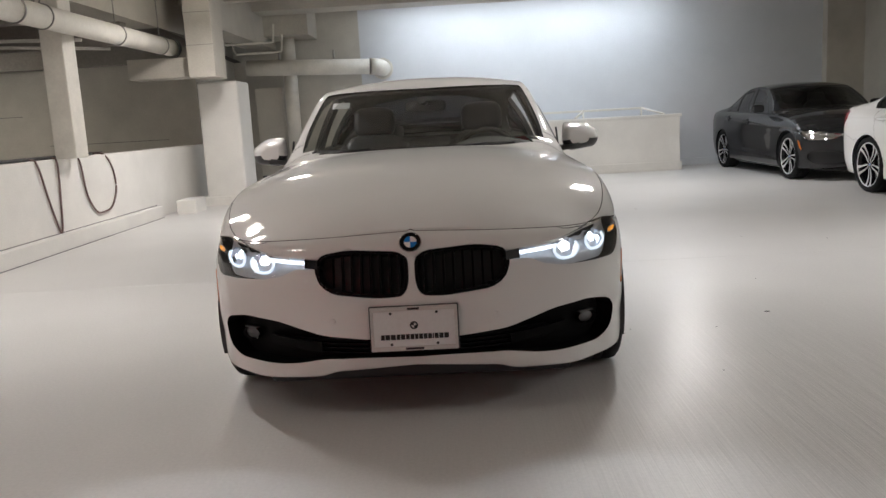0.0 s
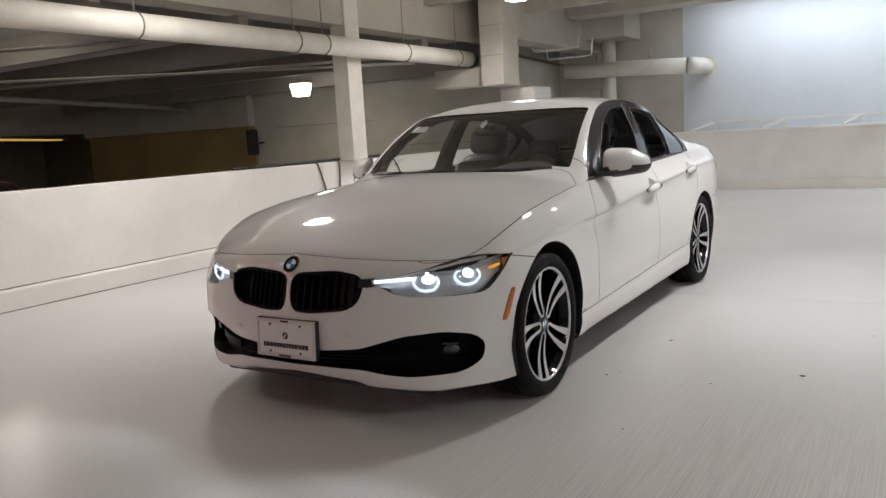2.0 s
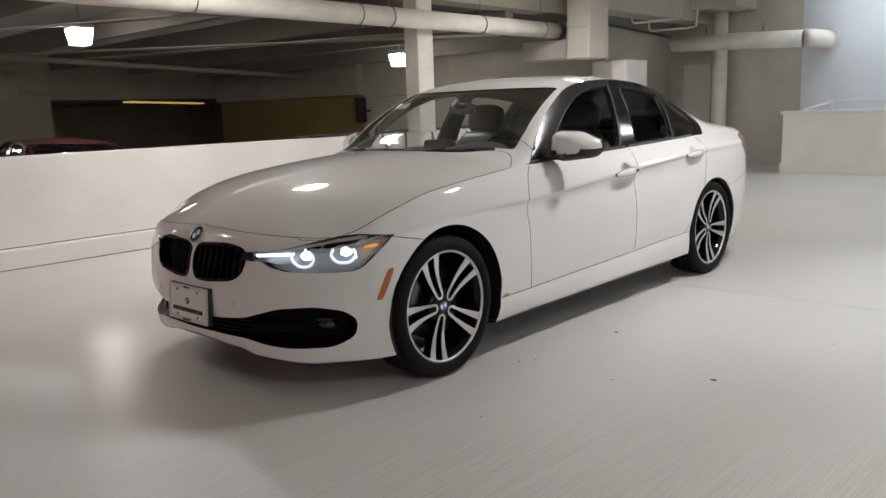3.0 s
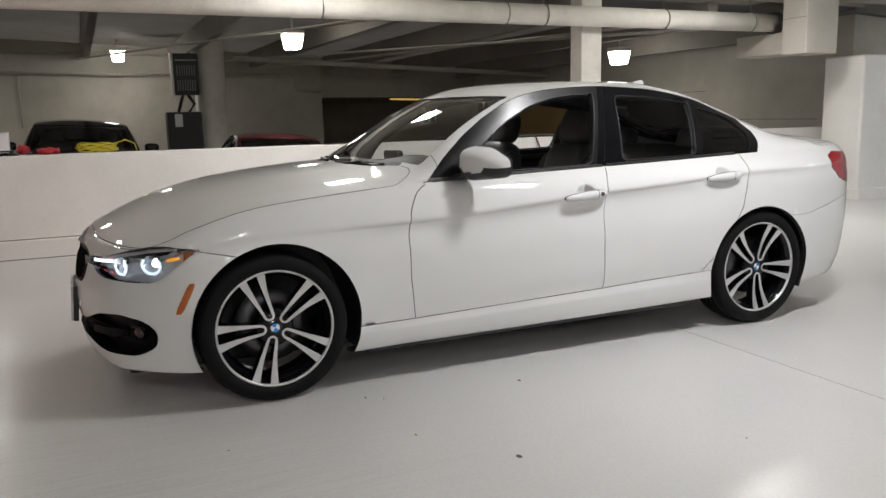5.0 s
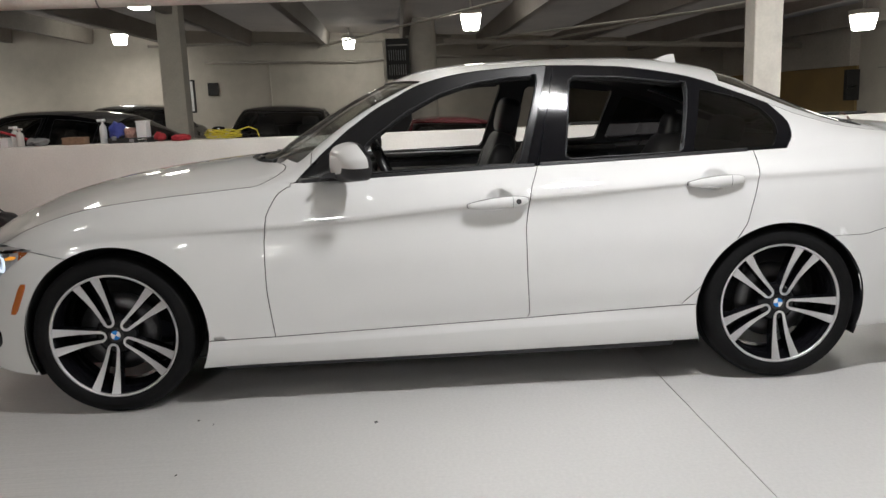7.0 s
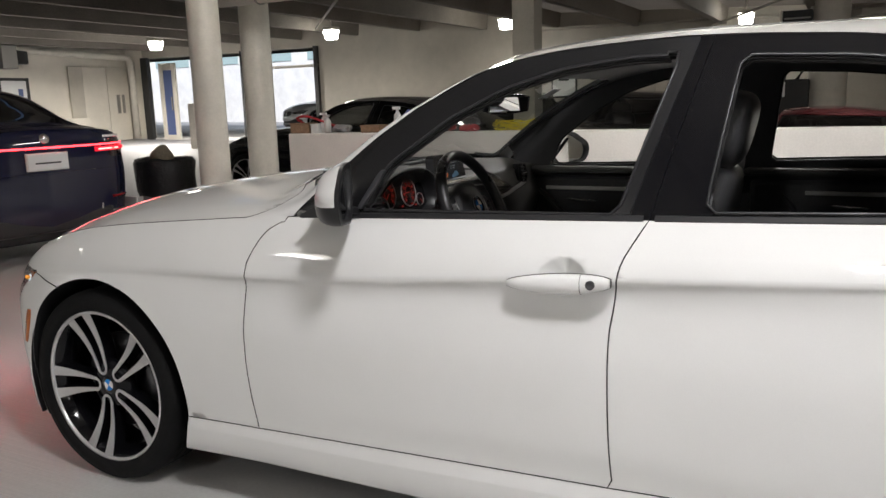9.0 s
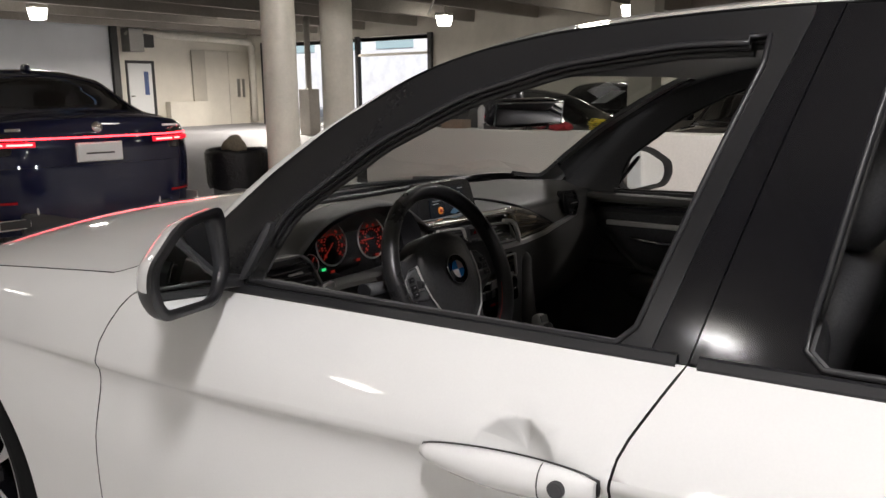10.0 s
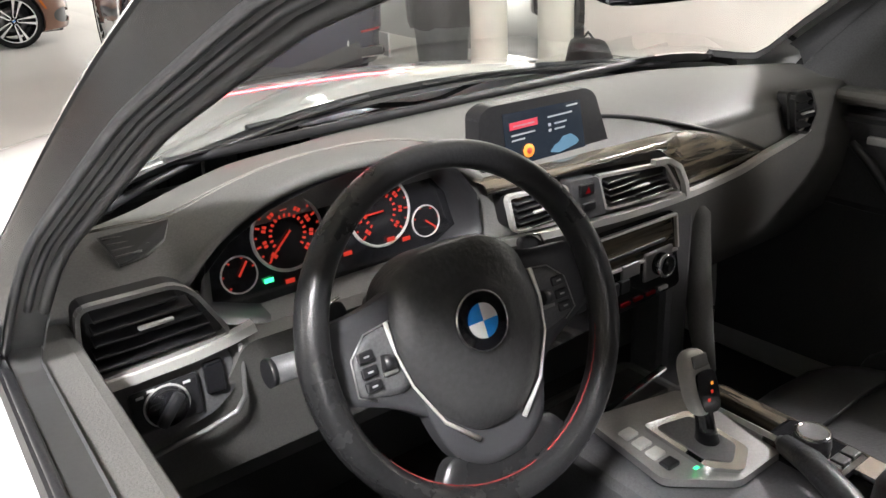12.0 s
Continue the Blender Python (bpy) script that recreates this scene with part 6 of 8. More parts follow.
part("cabin_floor", boxed((-0.74, 0.56, 0.245), (0.74, 2.75, 0.27)), CARPET, sedan)
part("parcel_shelf", boxed((-0.60, 2.70, 0.96), (0.60, 3.30, 0.99), 0.01), CABIN_BLACK, sedan)
part("rear_bulkhead", boxed((-0.70, 2.72, 0.25), (0.70, 2.78, 0.96), 0.01), CABIN_BLACK, sedan)


def dash_profile(x):
    b = max(0.0, 1 - abs((x - 0.365) / 0.215) ** 2.6)
    g = min(1.0, 2.2 * b)
    side = max(0.0, (abs(x) - 0.52) / 0.16) ** 2
    e = 0.40 * x * x
    low = max(0.0, (abs(x) - 0.45) / 0.25)
    return [(0.590 + e, 0.972 - 0.030 * low), (0.640 + 0.8 * e, 0.992 - 0.030 * low), (0.72 + 0.45 * e, 1.000 + 0.012 * b - 0.022 * low), (0.82 + 0.1 * e, 0.992 + 0.034 * b - 0.01 * side), (0.885, 0.975 + 0.060 * b - 0.01 * side), (0.925, 0.955 + 0.078 * b), (0.938, 0.945 + 0.084 * b),
            (0.935 - 0.010 * g, 0.938 + 0.078 * b), (0.938 - 0.052 * g, 0.932 + 0.070 * g), (0.945 - 0.061 * g, 0.905), (0.950 - 0.065 * g, 0.880), (0.955 - 0.02 * g, 0.868), (0.965, 0.850), (0.955, 0.78), (0.925, 0.70), (0.86, 0.62), (0.76, 0.55)]


bm = bmesh.new()
prev = None
for x in np.linspace(0.735, -0.735, 74):
    row = [bm.verts.new((x, y, z)) for y, z in dash_profile(x)]
    if prev:
        for k in range(len(row) - 1):
            bm.faces.new((prev[k], prev[k + 1], row[k + 1], row[k])).smooth = True
    prev = row
bmesh.ops.recalc_face_normals(bm, faces=bm.faces[:])
dash = part("dashboard", bm, SOFT_TOUCH, sedan, "dark grey soft dashboard")
STITCH = material("pale_stitching", (0.24, 0.23, 0.21), rough=0.7, grain=0.3, grain_size=600)


def dash_z(x, y):
    p = dash_profile(x)[:7]
    return float(np.interp(y, [q[0] for q in p], [q[1] for q in p]))


seam_y = pchip((0.20, 0.30, 0.37, 0.456, 0.54, 0.588, 0.65), (0.850, 0.853, 0.851, 0.859, 0.852, 0.831, 0.80))
for d in (0.0, 0.007):
    part("stitch_line", tube(bmesh.new(), [(x, float(seam_y(x)) + d, dash_z(x, float(seam_y(x)) + d) + 0.0008) for x in np.linspace(0.65, 0.20, 30)], 0.0009, 6), STITCH, dash)
lip_x = (-0.46, -0.36, -0.267, -0.208, -0.139, -0.06)
lip_y, lip_z = pchip(lip_x, (0.950, 0.944, 0.931, 0.898, 0.864, 0.835)), pchip(lip_x, (0.874, 0.916, 0.951, 0.969, 0.982, 0.991))
part("pad_edge", tube(bmesh.new(), [(x, float(lip_y(x)) + 0.002, float(lip_z(x)) + 0.001) for x in np.linspace(-0.06, -0.46, 26)], [0.0015 + 0.003 * math.sin(math.pi * min(1, (k + 1) / 12) / 2) for k in range(26)], 8), SATIN_BLACK, dash)
part("defrost_slot", tube(bmesh.new(), [(x, 0.655, 1.001) for x in np.linspace(0.5, -0.5, 12)], 0.008, 6), SATIN_BLACK, dash)

# instruments
cluster = part("instrument_panel", face_plate([(0.565, 0.900), (0.545, 0.955), (0.47, 1.005), (0.365, 1.018), (0.26, 1.000), (0.20, 0.955), (0.188, 0.895), (0.25, 0.868), (0.48, 0.870)], 0.8895, 0.004, 0.15), GLOSS_BLACK, sedan, "black instrument panel with red lit dials")

# black lining from the hood's edge back to the dials
hood_rim = [(0.572, 0.893), (0.562, 0.945), (0.527, 0.976), (0.477, 1.001), (0.411, 1.016), (0.341, 1.022), (0.270, 1.016), (0.218, 0.992), (0.186, 0.950), (0.178, 0.890), (0.250, 0.862), (0.480, 0.864)]
dial_rim = [(0.558, 0.902), (0.542, 0.950), (0.510, 0.976), (0.465, 0.998), (0.411, 1.010), (0.355, 1.012), (0.285, 1.000), (0.230, 0.978), (0.203, 0.945), (0.195, 0.898), (0.255, 0.872), (0.478, 0.874)]
bm = bmesh.new()
rows = [[bm.verts.new((x + (u - x) * f, y, z + (w - z) * f)) for (x, z), (u, w) in zip(hood_rim, dial_rim)] for f, y in ((-0.12, 0.936), (0.0, 0.934), (0.35, 0.925), (1.0, 0.893), (1.02, 0.888))]
for a_, b_ in zip(rows, rows[1:]):
    for k in range(12):
        bm.faces.new((a_[k], a_[(k + 1) % 12], b_[(k + 1) % 12], b_[k])).smooth = True
bmesh.ops.recalc_face_normals(bm, faces=bm.faces[:])
part("binnacle_lining", bm, SATIN_BLACK, cluster, "black lining round the dials")


def dial(x, z, r, marks, a0, a1, needle, name):
    m = Matrix.Translation((x, 0.8915 - 0.15 * (z - 0.935), z)) @ Matrix(((-1, 0, 0, 0), (0, -0.15, 0.99, 0), (0, 0.99, 0.15, 0), (0, 0, 0, 1)))
    d = part(name, lathe(bmesh.new(), [(r * 0.94, 0.0), (r, 0.002), (r * 1.03, 0.0), (r * 1.03, -0.002)], 48, m), SATIN_SILVER, cluster)
    bm = bmesh.new()
    for k in range(marks):
        t = radians(a0 + (a1 - a0) * k / (marks - 1))
        long = k % 2 == 0
        box(bm, (-0.0012, r * (0.80 if long else 0.86), 0.0), (0.0012, r * 0.92, 0.0008), 0, m @ pose(0, 0, 0, 0, 0, math.degrees(t) - 90))
        if long and r > 0.03:
            box(bm, (-0.0042, r * 0.62, 0.0), (-0.0006, r * 0.73, 0.0008), 0, m @ pose(0, 0, 0, 0, 0, math.degrees(t) - 90))
            box(bm, (0.0006, r * 0.62, 0.0), (0.0042, r * 0.73, 0.0008), 0, m @ pose(0, 0, 0, 0, 0, math.degrees(t) - 90))
        if r > 0.03:
            box(bm, (-0.0014, r * 0.44, 0.0), (0.0014, r * 0.53, 0.0008), 0, m @ pose(0, 0, 0, 0, 0, math.degrees(t) - 90))
    part("scale", bm, DIAL_RED, d)
    part("needle", boxed((-0.0011, -r * 0.1, 0.0012), (0.0011, r * 0.82, 0.0024), 0, m @ pose(0, 0, 0, 0, 0, needle - 90)), DIAL_RED, d)


dial(0.438, 0.950, 0.046, 17, 225, -45, 222, "speedometer")
dial(0.308, 0.944, 0.046, 15, 225, -45, 180, "rev_counter")
dial(0.507, 0.918, 0.0225, 5, 225, 20, 52, "fuel_gauge")
dial(0.240, 0.914, 0.0215, 5, 160, -45, -40, "oil_gauge")
for x, z, mat in ((0.474, 0.902, WARN_GREEN), (0.447, 0.893, DIAL_RED), (0.365, 0.905, DIAL_RED), (0.30, 0.906, DIAL_RED), (0.276, 0.90, DIAL_RED)):
    part("telltale", boxed((x - 0.006, 0.8985, z - 0.0028), (x + 0.006, 0.8995, z + 0.0028)), mat, cluster)


def air_vent(name, points, y, slats, tilt, frame_mat=SATIN_SILVER, inner=0.82):
    """Framed air outlet: dark pocket, level slats, tab."""
    cxm, czm = sum(p[0] for p in points) / len(points), sum(p[1] for p in points) / len(points)
    small = [(cxm + (x - cxm) * inner, czm + (z - czm) * inner) for x, z in points]
    v = part(name, face_plate(points, y - 0.012, 0.02, tilt), INK, sedan, "black slatted air vent with a silver frame")
    bm = bmesh.new()
    n = len(points)
    for i in range(n):
        j = (i + 1) % n
        strip(bm, [(*points[i], y - tilt * (points[i][1] - czm) - 0.006), (*points[j], y - tilt * (points[j][1] - czm) - 0.006)], 0.0045, 0.010)
    bmesh.ops.recalc_face_normals(bm, faces=bm.faces[:])
    part("frame", bm, frame_mat, v)
    lo, hi = min(p[1] for p in small), max(p[1] for p in small)
    for k in range(slats):
        z = lo + (hi - lo) * (k + 0.5) / slats
        xs = []
        for i in range(n):
            (xa, za), (xb, zb) = small[i], small[(i + 1) % n]
            if (za - z) * (zb - z) < 0:
                xs.append(xa + (xb - xa) * (z - za) / (zb - za))
        if len(xs) >= 2:
            sl = boxed((min(xs), -0.010, -0.0014), (max(xs), 0.010, 0.0014), 0.001, pose(0, y - tilt * (z - czm) - 0.004, z, -14, 0, 0))
            part("slat", sl, SATIN_BLACK, v)
    part("tab", boxed((cxm - 0.018, y + 0.004, czm - 0.002), (cxm + 0.018, y + 0.010, czm + 0.002), 0.0015), SATIN_SILVER, v)
    ox = small[0][0] * 0.15 + 0.85 * min(p[0] for p in small)
    part("thumb_wheel", tube(bmesh.new(), [(ox - 0.004, y - 0.003, czm + 0.014), (ox - 0.010, y - 0.002, czm - 0.006)], 0.0055, 10), SATIN_BLACK, v)
    return v


air_vent("driver_vent", rounded([(0.697, 0.967), (0.603, 0.964), (0.585, 0.950), (0.555, 0.894), (0.708, 0.888)], 0.012, 4), 0.972, 5, 0.05, PLATE_SILVER)
air_vent("centre_vent", rounded([(0.160, 0.946), (0.055, 0.938), (0.045, 0.888), (0.152, 0.896)], 0.008, 3), 0.972, 5, 0.1)
air_vent("centre_vent", rounded([(-0.010, 0.935), (-0.155, 0.923), (-0.190, 0.872), (-0.022, 0.884)], 0.010, 3), 0.972, 5, 0.1)
air_vent("passenger_vent", rounded([(-0.514, 0.969), (-0.566, 0.967), (-0.588, 0.925), (-0.560, 0.890), (-0.519, 0.900)], 0.010, 3), 0.962, 4, 0.1, SATIN_BLACK)
hz = part("hazard_panel", face_plate(rounded([(0.050, 0.943), (-0.006, 0.938), (-0.018, 0.880), (0.040, 0.884)], 0.006, 3), 0.978, 0.02, 0.1), CABIN_BLACK, sedan)
hb = part("hazard_button", boxed((0.006, 0.974, 0.916), (0.034, 0.981, 0.934), 0.002), SATIN_BLACK, hz)
part("hazard_mark", face_plate([(0.0255, 0.9205), (0.0145, 0.9205), (0.020, 0.9300)], 0.9822, 0.0008, 0.0), RED_LENS, hb)
part("lock_button", boxed((0.004, 0.976, 0.893), (0.030, 0.983, 0.906), 0.002), SATIN_BLACK, hz)
# left defrost outlet on the dash top
corners = [(0.640, 0.846), (0.566, 0.862), (0.580, 0.880), (0.604, 0.894), (0.634, 0.896)]
bm = bmesh.new()
bm.faces.new([bm.verts.new((x, y, dash_z(x, y) + 0.0022)) for x, y in corners])
bmesh.ops.recalc_face_normals(bm, faces=bm.faces[:])
bmesh.ops.solidify(bm, geom=bm.faces[:], thickness=0.004)
dv = part("side_outlet", bm, INK, sedan, "slotted black outlet in the dash top")
for k in range(4):
    f = (k + 0.7) / 4.6
    xa, ya, xb, yb = 0.640 - 0.006 * f, 0.846 + 0.050 * f, 0.566 + 0.050 * f, 0.862 + 0.034 * f
    part("slat", tube(bmesh.new(), [(xa + (xb - xa) * q, ya + (yb - ya) * q, dash_z(xa + (xb - xa) * q, ya + (yb - ya) * q) + 0.0068) for q in (0.02, 0.35, 0.7, 0.97)], 0.0016, 6), SOFT_TOUCH, dv)
rim = [(x, y, dash_z(x, y) + 0.0045) for x, y in corners]
part("outlet_rim", tube(bmesh.new(), rim, 0.002, 6, closed=True), SOFT_TOUCH, dv)
# silver strip and wood inlay
part("silver_strip", strip(bmesh.new(), [(x, z, 0.972) for x, z in ((0.712, 0.884), (0.66, 0.8825), (0.60, 0.884), (0.56, 0.888), (0.530, 0.894))], 0.011, 0.012), SATIN_SILVER, dash)
strip_x = (-0.585, -0.562, -0.441, -0.346, -0.198, -0.066, 0.085, 0.215)
strip_z = pchip(strip_x, (0.893, 0.889, 0.877, 0.865, 0.860, 0.864, 0.877, 0.891))
strip_y = pchip(strip_x, (0.948, 0.951, 0.960, 0.965, 0.969, 0.970, 0.970, 0.966))
bm = strip(bmesh.new(), [(x, float(strip_z(x)), float(strip_y(x))) for x in np.linspace(0.215, -0.585, 44)], 0.011, 0.012)
bmesh.ops.remove_doubles(bm, verts=bm.verts[:], dist=0.0012)
part("silver_strip", bm, SATIN_SILVER, dash)
wood_hi = pchip((-0.448, -0.40, -0.324, -0.233, -0.139, 0.04, 0.19), (0.879, 0.900, 0.930, 0.953, 0.958, 0.963, 0.968))
wood_lo = pchip((-0.448, -0.40, -0.30, -0.215, -0.190, -0.165, -0.13, 0.19), (0.877, 0.871, 0.866, 0.868, 0.905, 0.936, 0.945, 0.953))
bm = bmesh.new()
prev = None
for x in np.linspace(0.19, -0.447, 64):
    lo_, hi_ = float(wood_lo(x)), max(float(wood_hi(x)), float(wood_lo(x)) + 0.001)
    row = [bm.verts.new((x, float(strip_y(x)) - 0.006 + 0.007 * math.sin(math.pi * v) - 0.16 * (hi_ - lo_) * v, lo_ + (hi_ - lo_) * v)) for v in (0, 0.2, 0.4, 0.6, 0.8, 1.0)]
    row.append(bm.verts.new((x, float(strip_y(x)) - 0.035, hi_)))
    if prev:
        for k in range(6):
            bm.faces.new((prev[k], prev[k + 1], row[k + 1], row[k])).smooth = True
    prev = row
bmesh.ops.recalc_face_normals(bm, faces=bm.faces[:])
part("wood_inlay", bm, WOOD, dash, "dark glossy wood inlay")
part("silver_arc", strip(bmesh.new(), [(-0.120, 0.934, 0.974), (-0.155, 0.930, 0.974), (-0.180, 0.915, 0.974), (-0.198, 0.885, 0.974), (-0.204, 0.862, 0.974)], 0.008, 0.010), SATIN_SILVER, dash)

# display
disp = part("display", face_plate(rounded([(0.158, 0.952), (0.148, 1.040), (0.128, 1.050), (-0.058, 1.046), (-0.075, 1.034), (-0.100, 0.945), (-0.06, 0.935)], 0.008, 3), 0.905, 0.03, 0.12), DISPLAY_BLACK, sedan, "lit colour display on the dashboard")
part("screen", face_plate([(0.108, 0.950), (0.108, 1.036), (-0.040, 1.032), (-0.046, 0.946)], 0.908, 0.003, 0.12), SCREEN_DARK, disp)


def on_screen(x0, z0, x1, z1, mat, name="screen_mark"):
    part(name, face_plate([(x0, z0), (x0, z1), (x1, z1), (x1, z0)], 0.9088 - 0.12 * ((z0 + z1) / 2 - 0.991), 0.0008, 0.12), mat, disp)


on_screen(0.098, 1.012, 0.046, 1.022, SCREEN_RED)
for x0, x1, z in ((0.092, 0.052, 1.0165), (0.026, -0.022, 1.018), (0.096, 0.052, 1.004), (0.096, 0.072, 0.997), (0.014, -0.010, 1.007), (0.014, -0.006, 0.999), (0.066, 0.040, 0.957), (-0.012, -0.034, 1.0275)):
    on_screen(x0, z - 0.0011, x1, z + 0.0011, SCREEN_WHITE)
for z in (1.007, 0.999):
    on_screen(0.026, z - 0.002, 0.021, z + 0.002, SCREEN_WHITE)
part("screen_mark", lathe(bmesh.new(), [(1e-4, 0.001), (0.0095, 0.001), (0.0095, -0.001)], 24, pose(0.068, 0.9115, 0.979, -83, 0, 0)), SCREEN_ORANGE, disp)
part("screen_mark", lathe(bmesh.new(), [(1e-4, 0.001), (0.0045, 0.001), (0.0045, -0.001)], 16, pose(0.068, 0.9125, 0.979, -83, 0, 0)), DIAL_RED, disp)
part("screen_mark", face_plate([(0.026, 0.968), (0.018, 0.976), (0.008, 0.979), (0.000, 0.986), (-0.016, 0.987), (-0.026, 0.981), (-0.031, 0.974), (-0.026, 0.970), (0.010, 0.964)], 0.9112, 0.001, 0.12), SCREEN_BLUE, disp)
# radio and climate panel
rad = part("radio_panel", face_plate(rounded([(0.165, 0.846), (-0.190, 0.838), (-0.205, 0.705), (0.15, 0.690)], 0.012, 4), 0.972, 0.04, 0.08), GLOSS_BLACK, sedan, "gloss black radio and climate panel")
bm = bmesh.new()
for a, b in (((0.02, 0.838), (-0.185, 0.834)), ((-0.185, 0.834), (-0.194, 0.775)), ((0.02, 0.778), (-0.192, 0.772))):
    strip(bm, [(*a, 0.973), (*b, 0.973)], 0.004, 0.006)
bmesh.ops.recalc_face_normals(bm, faces=bm.faces[:])
part("silver_edge", bm, SATIN_SILVER, rad)
part("wood_face", face_plate([(0.01, 0.832), (-0.180, 0.829), (-0.188, 0.778), (0.01, 0.784)], 0.9745, 0.003, 0.08), WOOD, rad)
part("disc_slot", boxed((-0.16, 0.976, 0.795), (-0.01, 0.9795, 0.801), 0.001), INK, rad)
for k in range(6):
    part("button", boxed((-0.075 + k * 0.024, 0.975, 0.735), (-0.054 + k * 0.024, 0.984, 0.757), 0.002), SATIN_BLACK, rad)
for k in range(4):
    part("button", boxed((-0.17 + k * 0.030, 0.977, 0.710), (-0.150 + k * 0.030, 0.982, 0.716), 0.001), SATIN_SILVER if k == 0 else RED_LENS, rad)
# silver patch in place of a bright reflection on the gloss panel
part("panel_glint", boxed((-0.100, 0.975, 0.757), (-0.060, 0.981, 0.780), 0.002), PLATE_SILVER, rad)
part("knob_plate", boxed((-0.180, 0.974, 0.735), (-0.112, 0.980, 0.785), 0.004), PLATE_SILVER, rad)
part("volume_knob", lathe(bmesh.new(), [(0.019, 0), (0.0185, 0.014), (0.0165, 0.017), (0.0155, 0.0155), (1e-4, 0.0155)], 32, pose(-0.146, 0.981, 0.761, -86, 0, 0)), GLOSS_BLACK, rad, "round knob with silver rim")
part("knob_ring", lathe(bmesh.new(), [(0.0195, 0.010), (0.0198, 0.016), (0.0165, 0.0185), (0.0155, 0.017)], 32, pose(-0.146, 0.981, 0.761, -86, 0, 0)), CHROME, rad)

# light switch panel
lp = part("light_switch_panel", face_plate(rounded([(0.708, 0.868), (0.560, 0.878), (0.555, 0.830), (0.585, 0.805), (0.70, 0.785)], 0.012, 3), 0.972, 0.02, 0.0), CABIN_BLACK, sedan, "black light switch panel with a round knob")
part("switch_plate", boxed((0.598, 0.970, 0.812), (0.672, 0.978, 0.862), 0.004), SATIN_BLACK, lp)
part("switch_knob", lathe(bmesh.new(), [(0.0225, 0), (0.0215, 0.008), (0.020, 0.010), (1e-4, 0.010)], 32, pose(0.636, 0.978, 0.838, -90, 0, 0)), GLOSS_BLACK, lp)
part("knob_bar", boxed((-0.020, 0.0, -0.006), (0.020, 0.012, 0.006), 0.003, pose(0.636, 0.984, 0.838, 0, 50, 0)), SATIN_BLACK, lp)
part("switch_ring", lathe(bmesh.new(), [(0.0225, 0.001), (0.0245, 0.002), (0.0245, 0)], 32, pose(0.636, 0.978, 0.838, -90, 0, 0)), SATIN_SILVER, lp)
part("panel_edge", tube(bmesh.new(), [(x, 0.976, z) for x, z in ((0.548, 0.876), (0.549, 0.84), (0.552, 0.812), (0.564, 0.797), (0.60, 0.789), (0.66, 0.783))], 0.0028, 8), PLATE_SILVER, lp)
for x, z in ((0.661, 0.857), (0.649, 0.861), (0.632, 0.861), (0.612, 0.857)):
    part("switch_mark", boxed((x - 0.004, 0.9785, z - 0.0015), (x + 0.004, 0.979, z + 0.0015)), PLATE_WHITE, lp)
part("dimmer", boxed((0.570, 0.968, 0.830), (0.592, 0.979, 0.868), 0.003), GLOSS_BLACK, lp)
part("fog_button", boxed((0.676, 0.968, 0.818), (0.700, 0.977, 0.846), 0.003), GLOSS_BLACK, lp)
part("fog_mark", boxed((0.684, 0.9775, 0.831), (0.692, 0.978, 0.834)), DIAL_RED, lp)
part("knee_panel", face_plate(rounded([(0.70, 0.800), (0.585, 0.800), (0.545, 0.880), (0.20, 0.868), (0.19, 0.78), (0.24, 0.70), (0.70, 0.70)], 0.015, 3), 0.962, 0.03, -0.25), SOFT_TOUCH, sedan)

# steering wheel
SW = Matrix.Translation((0.366, 1.147, 0.905)) @ Matrix(((-1, 0, 0, 0), (0, -0.40, 0.9165, 0), (0, 0.9165, 0.40, 0), (0, 0, 0, 1)))
steer = tagged(new("steering_wheel"), "black leather steering wheel with red stitching")
steer.parent = sedan
steer.matrix_basis = SW
ring = []
bm = bmesh.new()
N, n = 72, 16
for i in range(N):
    t = 2 * math.pi * i / N
    fat = 1 + 0.10 * max(0, math.cos(2 * t)) ** 3
    c = Vector((0.177 * math.cos(t), 0.175 * math.sin(t), 0.012))
    out = Vector((math.cos(t), math.sin(t), 0))
    ring.append([bm.verts.new(c + out * 0.0150 * fat * math.cos(p) + Vector((0, 0, 0.0185)) * math.sin(p)) for p in [2 * math.pi * k / n for k in range(n)]])
for i in range(N):
    for k in range(n):
        bm.faces.new((ring[i][k], ring[i][(k + 1) % n], ring[(i + 1) % N][(k + 1) % n], ring[(i + 1) % N][k])).smooth = True
bmesh.ops.recalc_face_normals(bm, faces=bm.faces[:])
part("rim", bm, WHEEL_LEATHER, steer)
for a0, a1 in ((-75, 10), (170, 255), (-108, -82)):
    pts = []
    k = 0
    for t in np.linspace(radians(a0), radians(a1), 40):
        pts.append((0.1625 * math.cos(t), 0.1605 * math.sin(t), 0.013 + 0.001 * (k % 2)))
        k += 1
    part("stitching", tube(bmesh.new(), pts, 0.0012, 6), RED_STITCH, steer, "red stitched seam")


